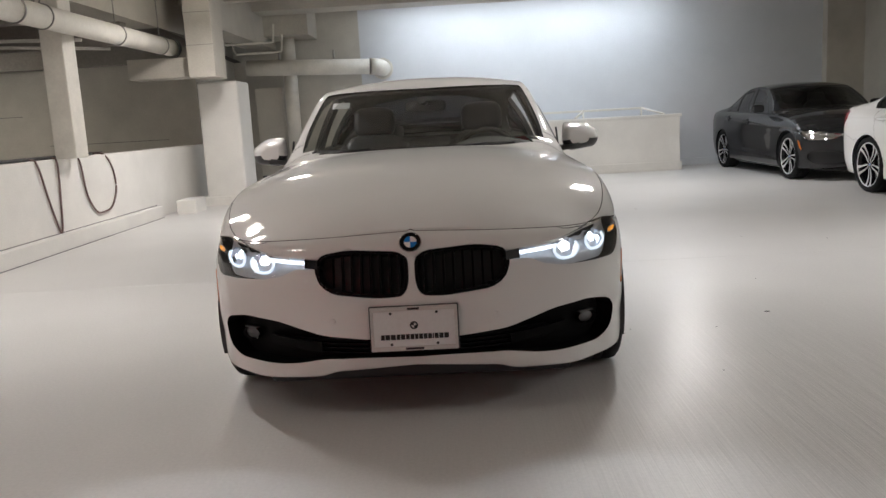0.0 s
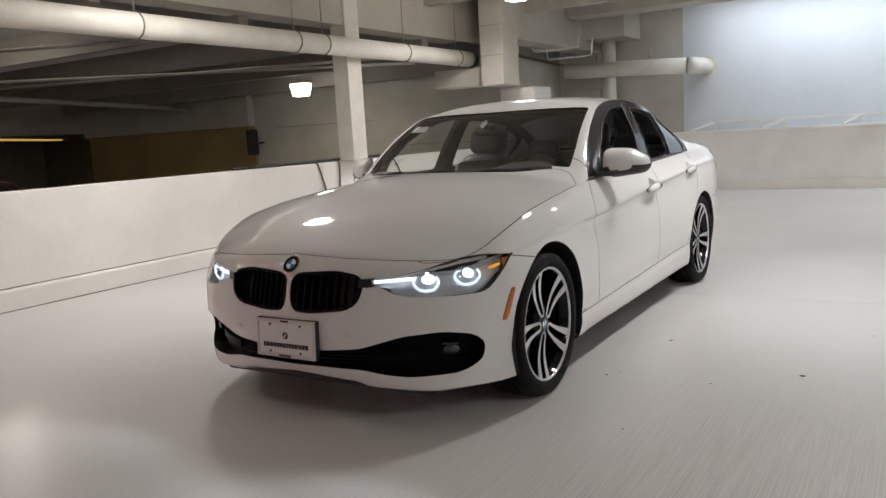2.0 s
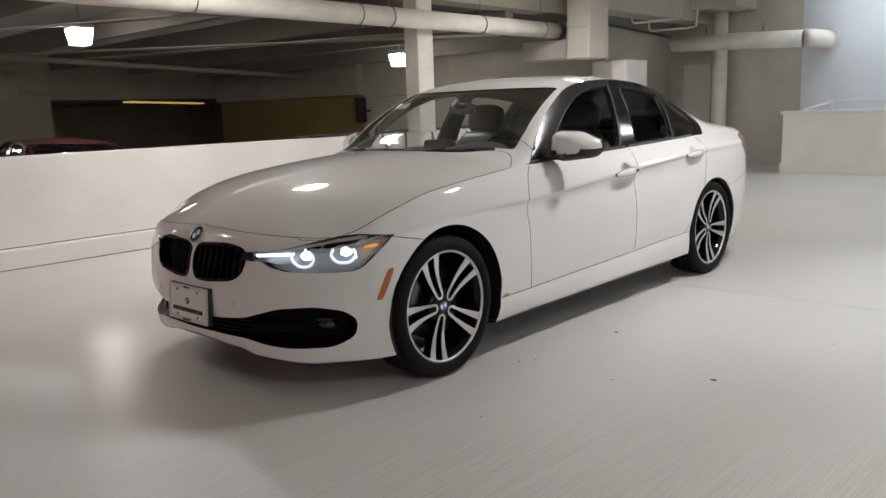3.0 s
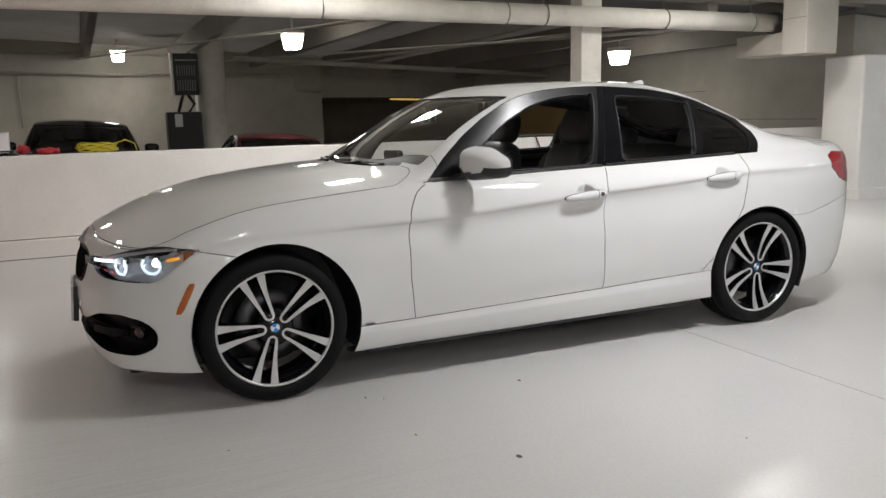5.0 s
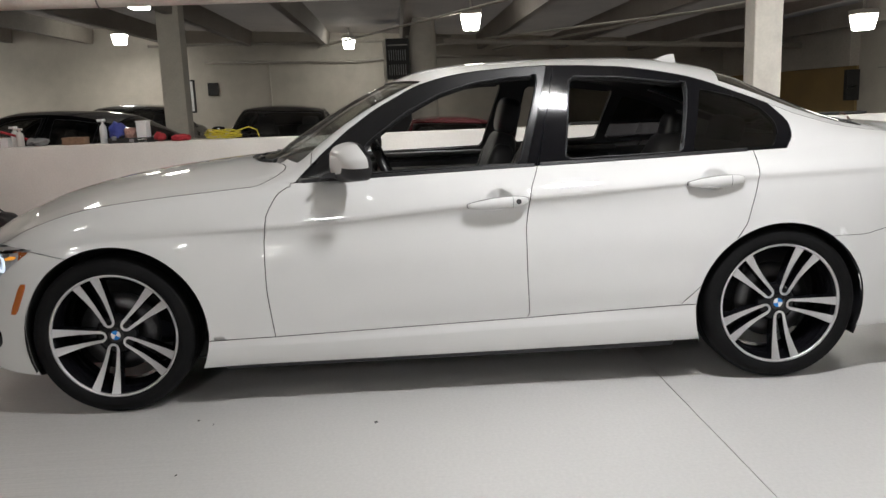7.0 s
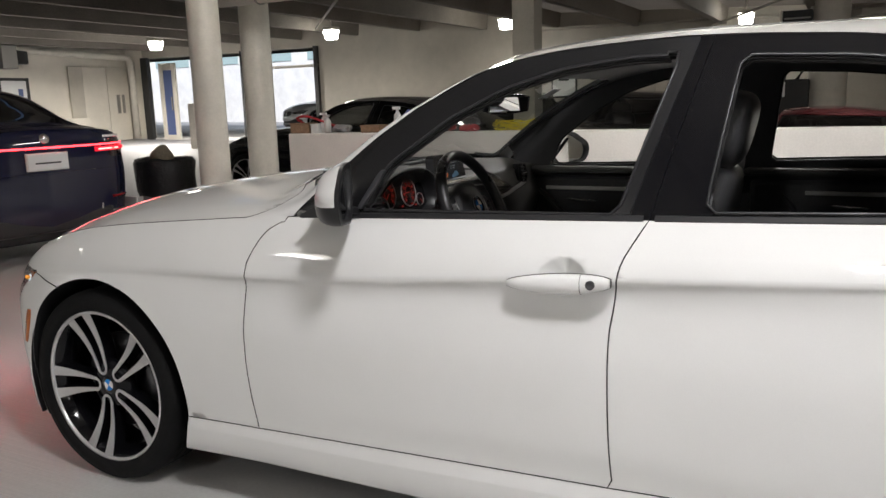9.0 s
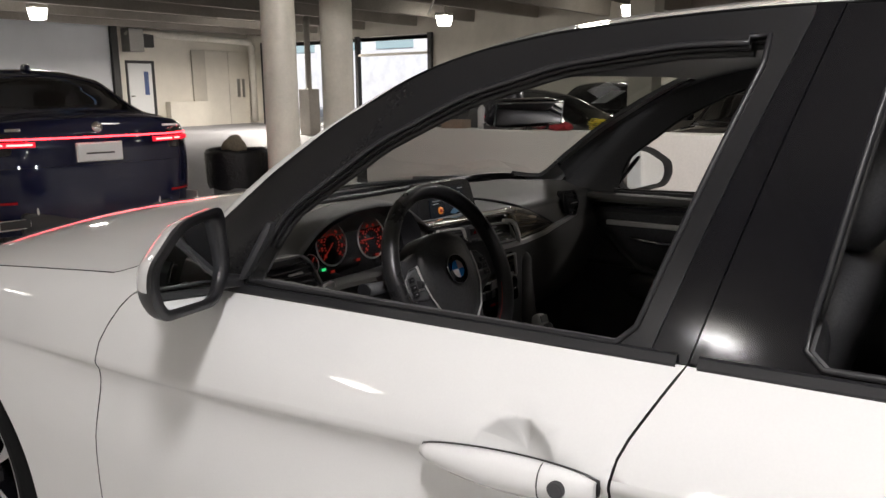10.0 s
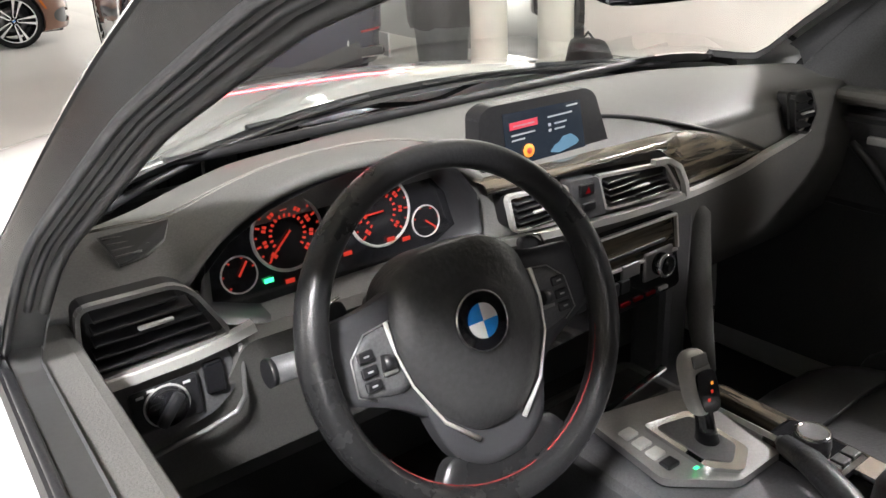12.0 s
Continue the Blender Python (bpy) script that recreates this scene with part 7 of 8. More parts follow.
def shield(points, z0, z1, inset, mat, name, label="", parent=steer, dome=0.0):
    """A moulded plate in the wheel's plane, domed a little."""
    pts = rounded(points, 0.02, 5)
    bm = bmesh.new()
    cxm, cym = sum(p[0] for p in pts) / len(pts), sum(p[1] for p in pts) / len(pts)
    levels = [(1.0, z0), (1.0, z1 - inset), (1 - inset * 3, z1), (0.75, z1 + dome * 0.45), (0.45, z1 + dome * 0.8), (0.2, z1 + dome)]
    rows = [[bm.verts.new((cxm + (x - cxm) * f, cym + (y - cym) * f, z)) for x, y in pts] for f, z in levels]
    for a, b in zip(rows, rows[1:]):
        for k in range(len(pts)):
            bm.faces.new((a[k], a[(k + 1) % len(pts)], b[(k + 1) % len(pts)], b[k])).smooth = True
    bm.faces.new(rows[-1])
    bmesh.ops.recalc_face_normals(bm, faces=bm.faces[:])
    return part(name, bm, mat, parent, label)


shield([(-0.091, 0.015), (-0.079, 0.066), (-0.040, 0.088), (0.040, 0.088), (0.079, 0.066), (0.091, 0.015), (0.085, -0.032), (0.062, -0.078), (0.028, -0.110), (-0.028, -0.110), (-0.062, -0.078), (-0.085, -0.032)], -0.045, 0.010, 0.012, AIRBAG, "airbag_cover", dome=0.013)
part("badge_ring", lathe(bmesh.new(), [(0.031, 0.0), (0.040, 0.0015), (0.047, 0.0)], 40, pose(0, 0.002, 0.0215)), AIRBAG, steer)
shield([(-0.080, -0.050), (-0.069, -0.098), (-0.058, -0.124), (-0.026, -0.146), (0.026, -0.146), (0.058, -0.124), (0.069, -0.098), (0.080, -0.050)], -0.020, 0.003, 0.006, SATIN_GREY, "lower_spoke", "dark grey lower spoke")
shield([(-0.064, -0.116), (-0.090, -0.150), (-0.070, -0.172), (0.070, -0.172), (0.090, -0.150), (0.064, -0.116), (0.030, -0.140), (-0.030, -0.140)], -0.016, 0.001, 0.004, WHEEL_LEATHER, "spoke_leather")
for s in (-1, 1):
    shield([(s * 0.050, 0.068), (s * 0.105, 0.050), (s * 0.170, 0.046), (s * 0.172, -0.026), (s * 0.140, -0.036), (s * 0.100, -0.054), (s * 0.060, -0.084)], -0.020, 0.001, 0.006, SATIN_GREY, "spoke")
    shield([(s * 0.088, 0.030), (s * 0.119, 0.026), (s * 0.137, 0.008), (s * 0.139, -0.026), (s * 0.124, -0.033), (s * 0.082, -0.042)], -0.004, 0.004, 0.003, CABIN_BLACK, "button_plate")
    edge = [(0.088, 0.032), (0.118, 0.028), (0.138, 0.009), (0.141, -0.027), (0.124, -0.036)]
    part("plate_edge", tube(bmesh.new(), [(s * x, y, 0.003) for x, y in edge], 0.0009, 6), PLATE_SILVER, steer)
    trim = [(0.093, 0.032, 0.004), (0.0935, 0.0, 0.008), (0.086, -0.036, 0.010), (0.063, -0.082, 0.009), (0.030, -0.113, 0.007)]
    part("silver_trim", tube(bmesh.new(), [(s * x, y, z) for x, y, z in trim], [0.0026, 0.0016, 0.0014, 0.0020, 0.0030], 8), SATIN_SILVER, steer)
    for by in (0.008, -0.007, -0.021):
        part("button", boxed((s * 0.124 - 0.009, by - 0.0055, 0.004), (s * 0.124 + 0.009, by + 0.0055, 0.0085), 0.002), SATIN_BLACK, steer)
        part("button_mark", boxed((s * 0.124 - 0.003, by - 0.0009, 0.0086), (s * 0.124 + 0.003, by + 0.0009, 0.009)), GREY_MARK, steer)
    part("roller", tube(bmesh.new(), [(s * 0.103 - 0.006, -0.004, 0.006), (s * 0.103 + 0.006, -0.006, 0.006)], 0.008, 12), SATIN_BLACK, steer)
    part("roller_edge", boxed((s * 0.103 - 0.008, -0.017, 0.004), (s * 0.103 + 0.008, -0.013, 0.008), 0.001), PLATE_SILVER, steer)
    shield([(s * 0.152, 0.034), (s * 0.140, 0.060), (s * 0.116, 0.066), (s * 0.112, 0.044), (s * 0.138, 0.022)], -0.034, -0.026, 0.003, SATIN_BLACK, "shift_paddle")
    part("paddle_edge", tube(bmesh.new(), [(s * 0.153, 0.030, -0.026), (s * 0.143, 0.060, -0.025), (s * 0.118, 0.067, -0.025)], 0.0016, 6), CHROME, steer)
part("hub", lathe(bmesh.new(), [(0.06, -0.03), (0.055, -0.10), (0.045, -0.22), (0.04, -0.28)], 24), CABIN_BLACK, steer)
badge(steer, pose(0, 0.002, 0.0245, 0, 0, 0), 0.031, name="wheel_badge")
# stalks
for s, z in ((1, 0.0), (-1, 0.0)):
    a, b = SW @ Vector((s * 0.05, 0.01, -0.06)), SW @ Vector((s * 0.195, 0.018, -0.05))
    stalk = part("stalk", tube(bmesh.new(), [a, a + (b - a) * 0.6, b], [0.010, 0.012, 0.014], 12), CABIN_BLACK, sedan)
    part("stalk_end", tube(bmesh.new(), [b, b + (b - a).normalized() * 0.006], 0.0145, 12), SATIN_BLACK, stalk)

# centre console
con = part("centre_console", boxed((-0.135, 0.93, 0.27), (0.125, 1.80, 0.575), 0.02), CABIN_BLACK, sedan, "dark centre console")
riser = bmesh.new()
tube(riser, [(-0.262, 0.935, 0.838), (-0.278, 0.950, 0.80), (-0.282, 0.956, 0.70), (-0.276, 0.975, 0.60), (-0.240, 1.02, 0.54)], [0.014, 0.022, 0.023, 0.022, 0.016], 14)
part("console_riser", riser, SOFT_TOUCH, con)
part("console_cheek", boxed((-0.262, 0.88, 0.30), (-0.196, 0.960, 0.835), 0.015), CABIN_BLACK, con)
part("storage_tray", boxed((-0.10, 0.965, 0.572), (0.10, 1.050, 0.580), 0.003), INK, con)
part("tray_edge", strip(bmesh.new(), [(-0.09, 0.62, 1.04), (0.10, 0.60, 1.055)], 0.006, 0.01), CHROME, con)
bm = bmesh.new()
prism(bm, rounded([(0.094, 1.055), (-0.070, 1.090), (-0.085, 1.26), (0.02, 1.262), (0.10, 1.20)], 0.012, 4), 0.012, pose(0, 0, 0.590))
for v in bm.verts:
    v.co.z += -0.10 * (v.co.y - 1.17)
part("shift_plate", bm, PLATE_SILVER, con, "satin silver gear selector plate")
bm = bmesh.new()
prism(bm, rounded([(0.045, 1.118), (-0.034, 1.135), (-0.036, 1.235), (0.006, 1.258), (0.042, 1.225)], 0.010, 4), 0.006, pose(0, 0, 0.603))
for v in bm.verts:
    v.co.z += -0.10 * (v.co.y - 1.17)
part("shift_frame", bm, CHROME, con)
bm = bmesh.new()
prism(bm, rounded([(0.034, 1.133), (-0.024, 1.146), (-0.026, 1.222), (0.006, 1.240), (0.032, 1.214)], 0.008, 4), 0.003, pose(0, 0, 0.6075))
for v in bm.verts:
    v.co.z += -0.10 * (v.co.y - 1.17)
part("shift_boot", bm, CABIN_BLACK, con)
sh = part("gear_selector", tube(bmesh.new(), [(-0.004, 1.192, 0.598), (-0.004, 1.186, 0.630), (-0.003, 1.180, 0.655), (-0.002, 1.172, 0.680)], [0.018, 0.0135, 0.0125, 0.015], 16), GLOSS_BLACK, sedan, "black and silver gear selector")
head = pose(-0.001, 1.168, 0.690, 22, 0, -8)
part("selector_head", pillow(bmesh.new(), (0.043, 0.034, 0.092), head, 0.62, 28, 20), SATIN_SILVER, sh, "satin silver lever head")
bm = bmesh.new()
prism(bm, rounded([(-0.014, -0.040), (-0.0175, -0.010), (-0.016, 0.018), (0.016, 0.018), (0.0175, -0.010), (0.012, -0.040)], 0.010, 4), 0.0035, head @ pose(0, 0.0185, 0, 90, 0, 0) @ pose(0, 0, -0.0035))
part("selector_window", bm, GLOSS_BLACK, sh)
part("selector_button", boxed((-0.013, 0.0155, 0.022), (0.013, 0.0175, 0.040), 0.002, head), PLATE_SILVER, sh)
for x, z, mat in ((-0.004, -0.012, DIAL_RED), (0.004, -0.022, DIAL_RED), (-0.007, -0.001, SCREEN_ORANGE)):
    part("selector_mark", boxed((x - 0.002, 0.0222, z - 0.002), (x + 0.002, 0.0228, z + 0.002), 0, head), mat, sh)
# parking brake lever in its leather boot
pb_lever = part("parking_brake", tube(bmesh.new(), [(-0.078, 1.262, 0.603), (-0.058, 1.31, 0.612), (-0.030, 1.375, 0.608), (-0.005, 1.43, 0.594)], [0.014, 0.018, 0.0185, 0.016], 16), LEATHER, sedan, "black leather parking brake lever")
part("brake_button", tube(bmesh.new(), [(-0.082, 1.252, 0.602), (-0.078, 1.262, 0.603)], [0.008, 0.010], 12), PLATE_SILVER, pb_lever)
bm = tube(bmesh.new(), [(-0.018, 1.40, 0.60), (-0.004, 1.43, 0.594), (0.008, 1.455, 0.585), (0.022, 1.475, 0.576), (0.035, 1.49, 0.572)], [0.019, 0.027, 0.030, 0.040, 0.042], 28)
for v in bm.verts:
    v.co += Vector(noise.noise_vector(v.co * 34)) * 0.008
part("brake_boot", bm, LEATHER, pb_lever, "creased leather boot")
for k in range(4):
    part("mode_button", boxed((0.058, 1.105 + k * 0.024, 0.604 - k * 0.0024), (0.082, 1.124 + k * 0.024, 0.612 - k * 0.0024), 0.003), SATIN_SILVER if k < 3 else SATIN_BLACK, con)
part("park_light", boxed((0.050, 1.215, 0.6035), (0.058, 1.220, 0.6045)), WARN_GREEN, con)
ctl = part("control_panel", boxed((-0.150, 1.225, 0.575), (-0.070, 1.345, 0.598), 0.008), GLOSS_BLACK, sedan, "control panel with a round rotary knob")
part("rotary_knob", lathe(bmesh.new(), [(0.0245, 0), (0.0255, 0.006), (0.0235, 0.020), (0.0215, 0.024), (0.018, 0.0235), (1e-4, 0.0225)], 36, pose(-0.108, 1.283, 0.598)), CABIN_BLACK, ctl)
part("knob_rim", lathe(bmesh.new(), [(0.0240, 0.0205), (0.0238, 0.0238), (0.0205, 0.0252), (0.0190, 0.0243)], 36, pose(-0.108, 1.283, 0.598)), CHROME, ctl)
for k in range(3):
    part("button", boxed((-0.142 + k * 0.024, 1.315, 0.596), (-0.121 + k * 0.024, 1.335, 0.602), 0.002), SATIN_BLACK, ctl)
part("console_wood", boxed((-0.165, 1.10, 0.560), (-0.135, 1.55, 0.588), 0.006, pose(0, 0, 0)), WOOD_LONG, con)
part("console_silver", strip(bmesh.new(), [(-0.078, 0.604, 1.10), (-0.082, 0.602, 1.22)], 0.008, 0.12), SATIN_SILVER, con)
part("console_lid", pillow(bmesh.new(), (0.185, 0.40, 0.115), pose(-0.075, 1.60, 0.635), 0.42), LEATHER, con, "black leather armrest lid")
part("lid_base", boxed((-0.16, 1.42, 0.56), (0.01, 1.80, 0.60), 0.015), CABIN_BLACK, con)
part("console_chrome", strip(bmesh.new(), [(-0.145, 0.594, 1.345), (-0.105, 0.594, 1.345)], 0.008, 0.10), CHROME, con)


def seat(x, y, name="front_seat"):
    """Leather bucket seat: cushion, bolsters, backrest, headrest on two posts."""
    root = tagged(new(name), "black leather seat with a tall headrest")
    root.parent = sedan
    part("cushion", pillow(bmesh.new(), (0.42, 0.56, 0.19), pose(x, y - 0.28, 0.430, 5, 0, 0)), LEATHER, root)
    part("cushion_seam", tube(bmesh.new(), [(x - 0.17, y - 0.40, 0.515), (x, y - 0.40, 0.530), (x + 0.17, y - 0.40, 0.515)], 0.004, 6), SATIN_BLACK, root)
    for s in (1, -1):
        part("cushion_bolster", pillow(bmesh.new(), (0.11, 0.50, 0.19), pose(x + s * 0.22, y - 0.25, 0.445, 4, 0, 0), 0.6), LEATHER, root)
        part("back_bolster", pillow(bmesh.new(), (0.10, 0.15, 0.54), pose(x + s * 0.20, y + 0.08, 0.74, -17, 0, 0), 0.6), LEATHER, root)
        part("headrest_post", tube(bmesh.new(), [(x + s * 0.075, y + 0.17, 0.98), (x + s * 0.075, y + 0.19, 1.09)], 0.007, 10), CHROME, root)
    part("backrest", pillow(bmesh.new(), (0.42, 0.15, 0.66), pose(x, y + 0.085, 0.74, -17, 0, 0), 0.42), LEATHER, root)
    part("headrest", pillow(bmesh.new(), (0.28, 0.12, 0.20), pose(x, y + 0.20, 1.145, -14, 0, 0), 0.55), LEATHER, root)
    part("seat_base", boxed((x - 0.22, y - 0.42, 0.26), (x + 0.22, y + 0.05, 0.36), 0.02), CABIN_BLACK, root)
    return root


seat(0.365, 1.70)
seat(-0.365, 1.62)
rs = tagged(new("rear_seat"), "black leather rear bench seat")
rs.parent = sedan
part("bench", pillow(bmesh.new(), (1.28, 0.50, 0.18), pose(0, 2.38, 0.42), 0.35), LEATHER, rs)
part("bench_back", pillow(bmesh.new(), (1.28, 0.16, 0.62), pose(0, 2.66, 0.72, -20, 0, 0), 0.35), LEATHER, rs)
for x in (0.36, -0.36):
    part("rear_headrest", pillow(bmesh.new(), (0.26, 0.11, 0.15), pose(x, 2.76, 1.05, -15, 0, 0), 0.55), LEATHER, rs)
# inside mirror on the windshield
im = part("inside_mirror", pillow(bmesh.new(), (0.245, 0.035, 0.068), pose(0.015, 1.120, 1.222, -8, 0, -14), 0.45), GLOSS_BLACK, sedan, "black inside rear-view mirror")
part("glass", boxed((-0.112, 0.016, -0.027), (0.112, 0.0185, 0.027), 0.004, pose(0.015, 1.120, 1.222, -8, 0, -14)), MIRROR, im)
part("mount", tube(bmesh.new(), [(0.015, 1.105, 1.235), (0.0, 1.075, 1.262)], [0.014, 0.03], 12), SATIN_BLACK, im)
part("overhead_console", boxed((-0.11, 1.24, 1.330), (0.11, 1.42, 1.362), 0.012), SOFT_TOUCH, sedan)
part("dome_lens", boxed((-0.05, 1.30, 1.325), (0.05, 1.36, 1.331), 0.002), PLATE_WHITE, sedan)

# ---- the other cars ----
GREY_PAINT = car_paint("dark_grey_car_paint", (0.013, 0.0135, 0.015), 0.0)
BLUE_PAINT = car_paint("dark_blue_car_paint", (0.006, 0.008, 0.032), 0.1)
BLACK_PAINT = car_paint("black_car_paint", (0.008, 0.008, 0.009))
MAROON_PAINT = car_paint("maroon_car_paint", (0.07, 0.008, 0.012), 0.2)
BRONZE_PAINT = car_paint("bronze_car_paint", (0.17, 0.095, 0.068), 0.2)
SILVER_PAINT = car_paint("silver_car_paint", (0.45, 0.46, 0.47), 0.4)


def parked_car(name, label, paint, m, lights=False):
    """A parked sedan: shell, wheels, lamps, grille, mirrors, seats seen through the glass."""
    root = tagged(new(name), label, "car")
    sedan_shell(root, paint, PILLAR_BLACK, (TINT, DARK_TINT), TINT)
    sedan_wheels(root, (20, 35))
    for s in (1, -1):
        h = skin_part("headlight", "headlight", CHROME, root, side=s, offset=-0.03, gap=-0.004, rim=0)
        skin_part("lens", "headlight", LENS, h, side=s, offset=0.0, gap=0.0015, rim=0)
        skin_part("grille", "kidney", INK, root, side=s, offset=-0.02, gap=-0.004, rim=0)
        if not lights:
            skin_part("tail_light", "tail", RED_LENS, root, side=s, offset=0.002, gap=0.001, rim=0.02)
        else:
            skin_part("tail_light", "tail", GLOSS_BLACK, root, side=s, offset=0.001, gap=0.001, rim=0.02)
        part("side_marker", flank_plate(bmesh.new(), s, -0.337, -0.398, 0.568, 0.440, 0.030), AMBER, root)
        for y, z in ((1.602, 0.818), (2.514, 0.868)):
            part("door_handle", pillow(bmesh.new(), (0.03, 0.24, 0.034), pose(s * 0.893, y, z), 0.6, 12, 8), paint, root)
        part("door_mirror", pillow(bmesh.new(), (0.20, 0.13, 0.13), pose(s * 0.93, 1.02, 1.03), 0.6), paint, root)
        part("front_seat", pillow(bmesh.new(), (0.46, 0.18, 0.75), pose(s * 0.36, 1.75, 0.75, -15, 0, 0), 0.45), LEATHER, root)
        part("headrest", pillow(bmesh.new(), (0.27, 0.11, 0.19), pose(s * 0.36, 1.88, 1.15, -12, 0, 0), 0.5), LEATHER, root)
    skin_part("lower_intake", "intake", INK, root, offset=-0.03, gap=-0.004, rim=0)
    skin_part("headliner", "roof", CABIN_BLACK, root, offset=-0.028, gap=0.0, rim=0)
    part("dash_shelf", boxed((-0.7, 0.6, 0.80), (0.7, 0.95, 0.97), 0.03), CABIN_BLACK, root)
    part("rear_bench", pillow(bmesh.new(), (1.28, 0.2, 0.75), pose(0, 2.65, 0.70, -18, 0, 0), 0.4), LEATHER, root)
    part("cabin_floor", boxed((-0.72, 0.56, 0.26), (0.72, 2.9, 0.29)), CARPET, root)
    root.matrix_basis = m
    return root


parked_car("dark_sedan", "dark grey sedan parked by the side wall", GREY_PAINT, pose(5.85, 8.1, 0))
parked_car("white_hatchback", "white car parked ahead of a dark sedan", WHITE_PAINT, pose(5.92, 3.11, 0))
blue = parked_car("blue_saloon", "dark blue saloon with lit red tail lights", BLUE_PAINT, pose(-2.36, -7.66, 0, 0, 0, -9) @ Matrix.Scale(1.06, 4), lights=True)

TAIL_RING = body_skin()[0]


def rear_line(z, x0, x1, n, lift):
    """Points across the tail at height z from x0 to x1, lifted off the skin."""
    m = TAIL_RING.shape[1]
    cols = [j for j in range(m // 2, m)]
    xs, ys = [], []
    for j in cols:
        col = TAIL_RING[TOP_ROWS + BAND_ROWS:, j]
        xs.append(float(np.interp(-z, -col[:, 2], col[:, 0])))
        ys.append(float(np.interp(-z, -col[:, 2], col[:, 1])))
    xs, ys = np.array(xs[::-1]), np.array(ys[::-1])
    out = []
    for x in np.linspace(x0, x1, n):
        out.append((x, float(np.interp(abs(x), xs, ys)) + lift, z))
    return out


part("light_bar", tube(bmesh.new(), rear_line(0.905, -0.80, 0.80, 41, 0.004), 0.0065, 8), TAIL_GLOW, blue, "glowing red light bar across the tail")
for s in (1, -1):
    part("tail_lamp", tube(bmesh.new(), rear_line(0.868, s * 0.42, s * 0.80, 14, 0.004), 0.019, 8), TAIL_HALO, blue, "glowing red tail lamp")
    part("lamp_core", tube(bmesh.new(), rear_line(0.868, s * 0.44, s * 0.59, 8, 0.016), 0.009, 8), TAIL_CORE, blue, "white-hot core of the tail lamp")
    part("lamp_core", tube(bmesh.new(), rear_line(0.868, s * 0.61, s * 0.79, 8, 0.016), 0.009, 8), TAIL_CORE, blue, "white-hot core of the tail lamp")
    p0, p1 = rear_line(0.868, s * 0.80, s * 0.80, 2, 0.004)[0], rear_line(0.935, s * 0.835, s * 0.835, 2, 0.004)[0]
    part("tail_lamp", tube(bmesh.new(), [p0, p1], [0.014, 0.012], 8), TAIL_CORE, blue, "glowing red tail lamp")
    part("reflector", tube(bmesh.new(), rear_line(0.47, s * 0.56, s * 0.76, 8, 0.004), 0.010, 8), RED_LENS, blue)
    for dx in (-0.165, 0.15):
        part("bumper_trim", boxed((s * 0.60 + dx, 3.60, 0.27), (s * 0.60 + dx + 0.016, 3.795, 0.44), 0.006), SATIN_SILVER, blue)
    ex = part("exhaust_trim", boxed((s * 0.60 - 0.12, 3.63, 0.29), (s * 0.60 + 0.12, 3.80, 0.37), 0.02), CHROME, blue)
    part("exhaust_hole", boxed((s * 0.60 - 0.10, 3.79, 0.302), (s * 0.60 + 0.10, 3.803, 0.358), 0.01), INK, ex)
glow = bpy.data.lights.new("tail_glow", "AREA")
glow.shape, glow.size, glow.size_y, glow.energy, glow.color = "RECTANGLE", 1.6, 0.05, 3.6, (1.0, 0.05, 0.07)
tail_lamp_light = new("tail_lamp_light", glow)
tail_lamp_light.parent = blue
tail_lamp_light.matrix_basis = look((0, 3.90, 0.89), (0, 6, 0.7))
bp = part("licence_plate", boxed((-0.155, 3.838, 0.74), (0.155, 3.852, 0.86), 0.004), PLATE_WHITE, blue, "white dealer plate with dark bars")
part("plate_frame", boxed((-0.165, 3.828, 0.732), (0.165, 3.846, 0.868), 0.004), SATIN_SILVER, bp)
part("letter_bar", boxed((-0.10, 3.8525, 0.785), (0.10, 3.854, 0.797)), INK, bp)
part("tail_badge", lathe(bmesh.new(), [(0.038, 0), (0.038, 0.006), (1e-4, 0.008)], 28, pose(0, 3.825, 0.975, -80, 0, 0)), CHROME, blue)
part("diffuser", boxed((-0.55, 3.66, 0.24), (0.55, 3.80, 0.40), 0.03), SATIN_BLACK, blue)
part("name_badge", boxed((0.50, 3.775, 0.96), (0.60, 3.79, 0.98), 0.003), CHROME, blue)
part("name_badge", boxed((-0.66, 3.72, 0.96), (-0.52, 3.76, 0.98), 0.003), CHROME, blue)
part("antenna_fin", pillow(bmesh.new(), (0.05, 0.16, 0.07), pose(0, 2.45, 1.42), 0.7), BLUE_PAINT, blue)

parked_car("bronze_sedan", "bronze brown sedan parked across the aisle", BRONZE_PAINT, pose(-0.9, -10.5, 0, 0, 0, -90))

# cars in the neighbouring bay, standing on its sloping floor
TILT_R = math.degrees(math.atan(0.045))


def neighbour(x, y, turn):
    return pose(x, y, ramp(y)) @ pose(0, 0, 0, -TILT_R, 0, 0) @ pose(0, 0, 0, 0, 0, turn)


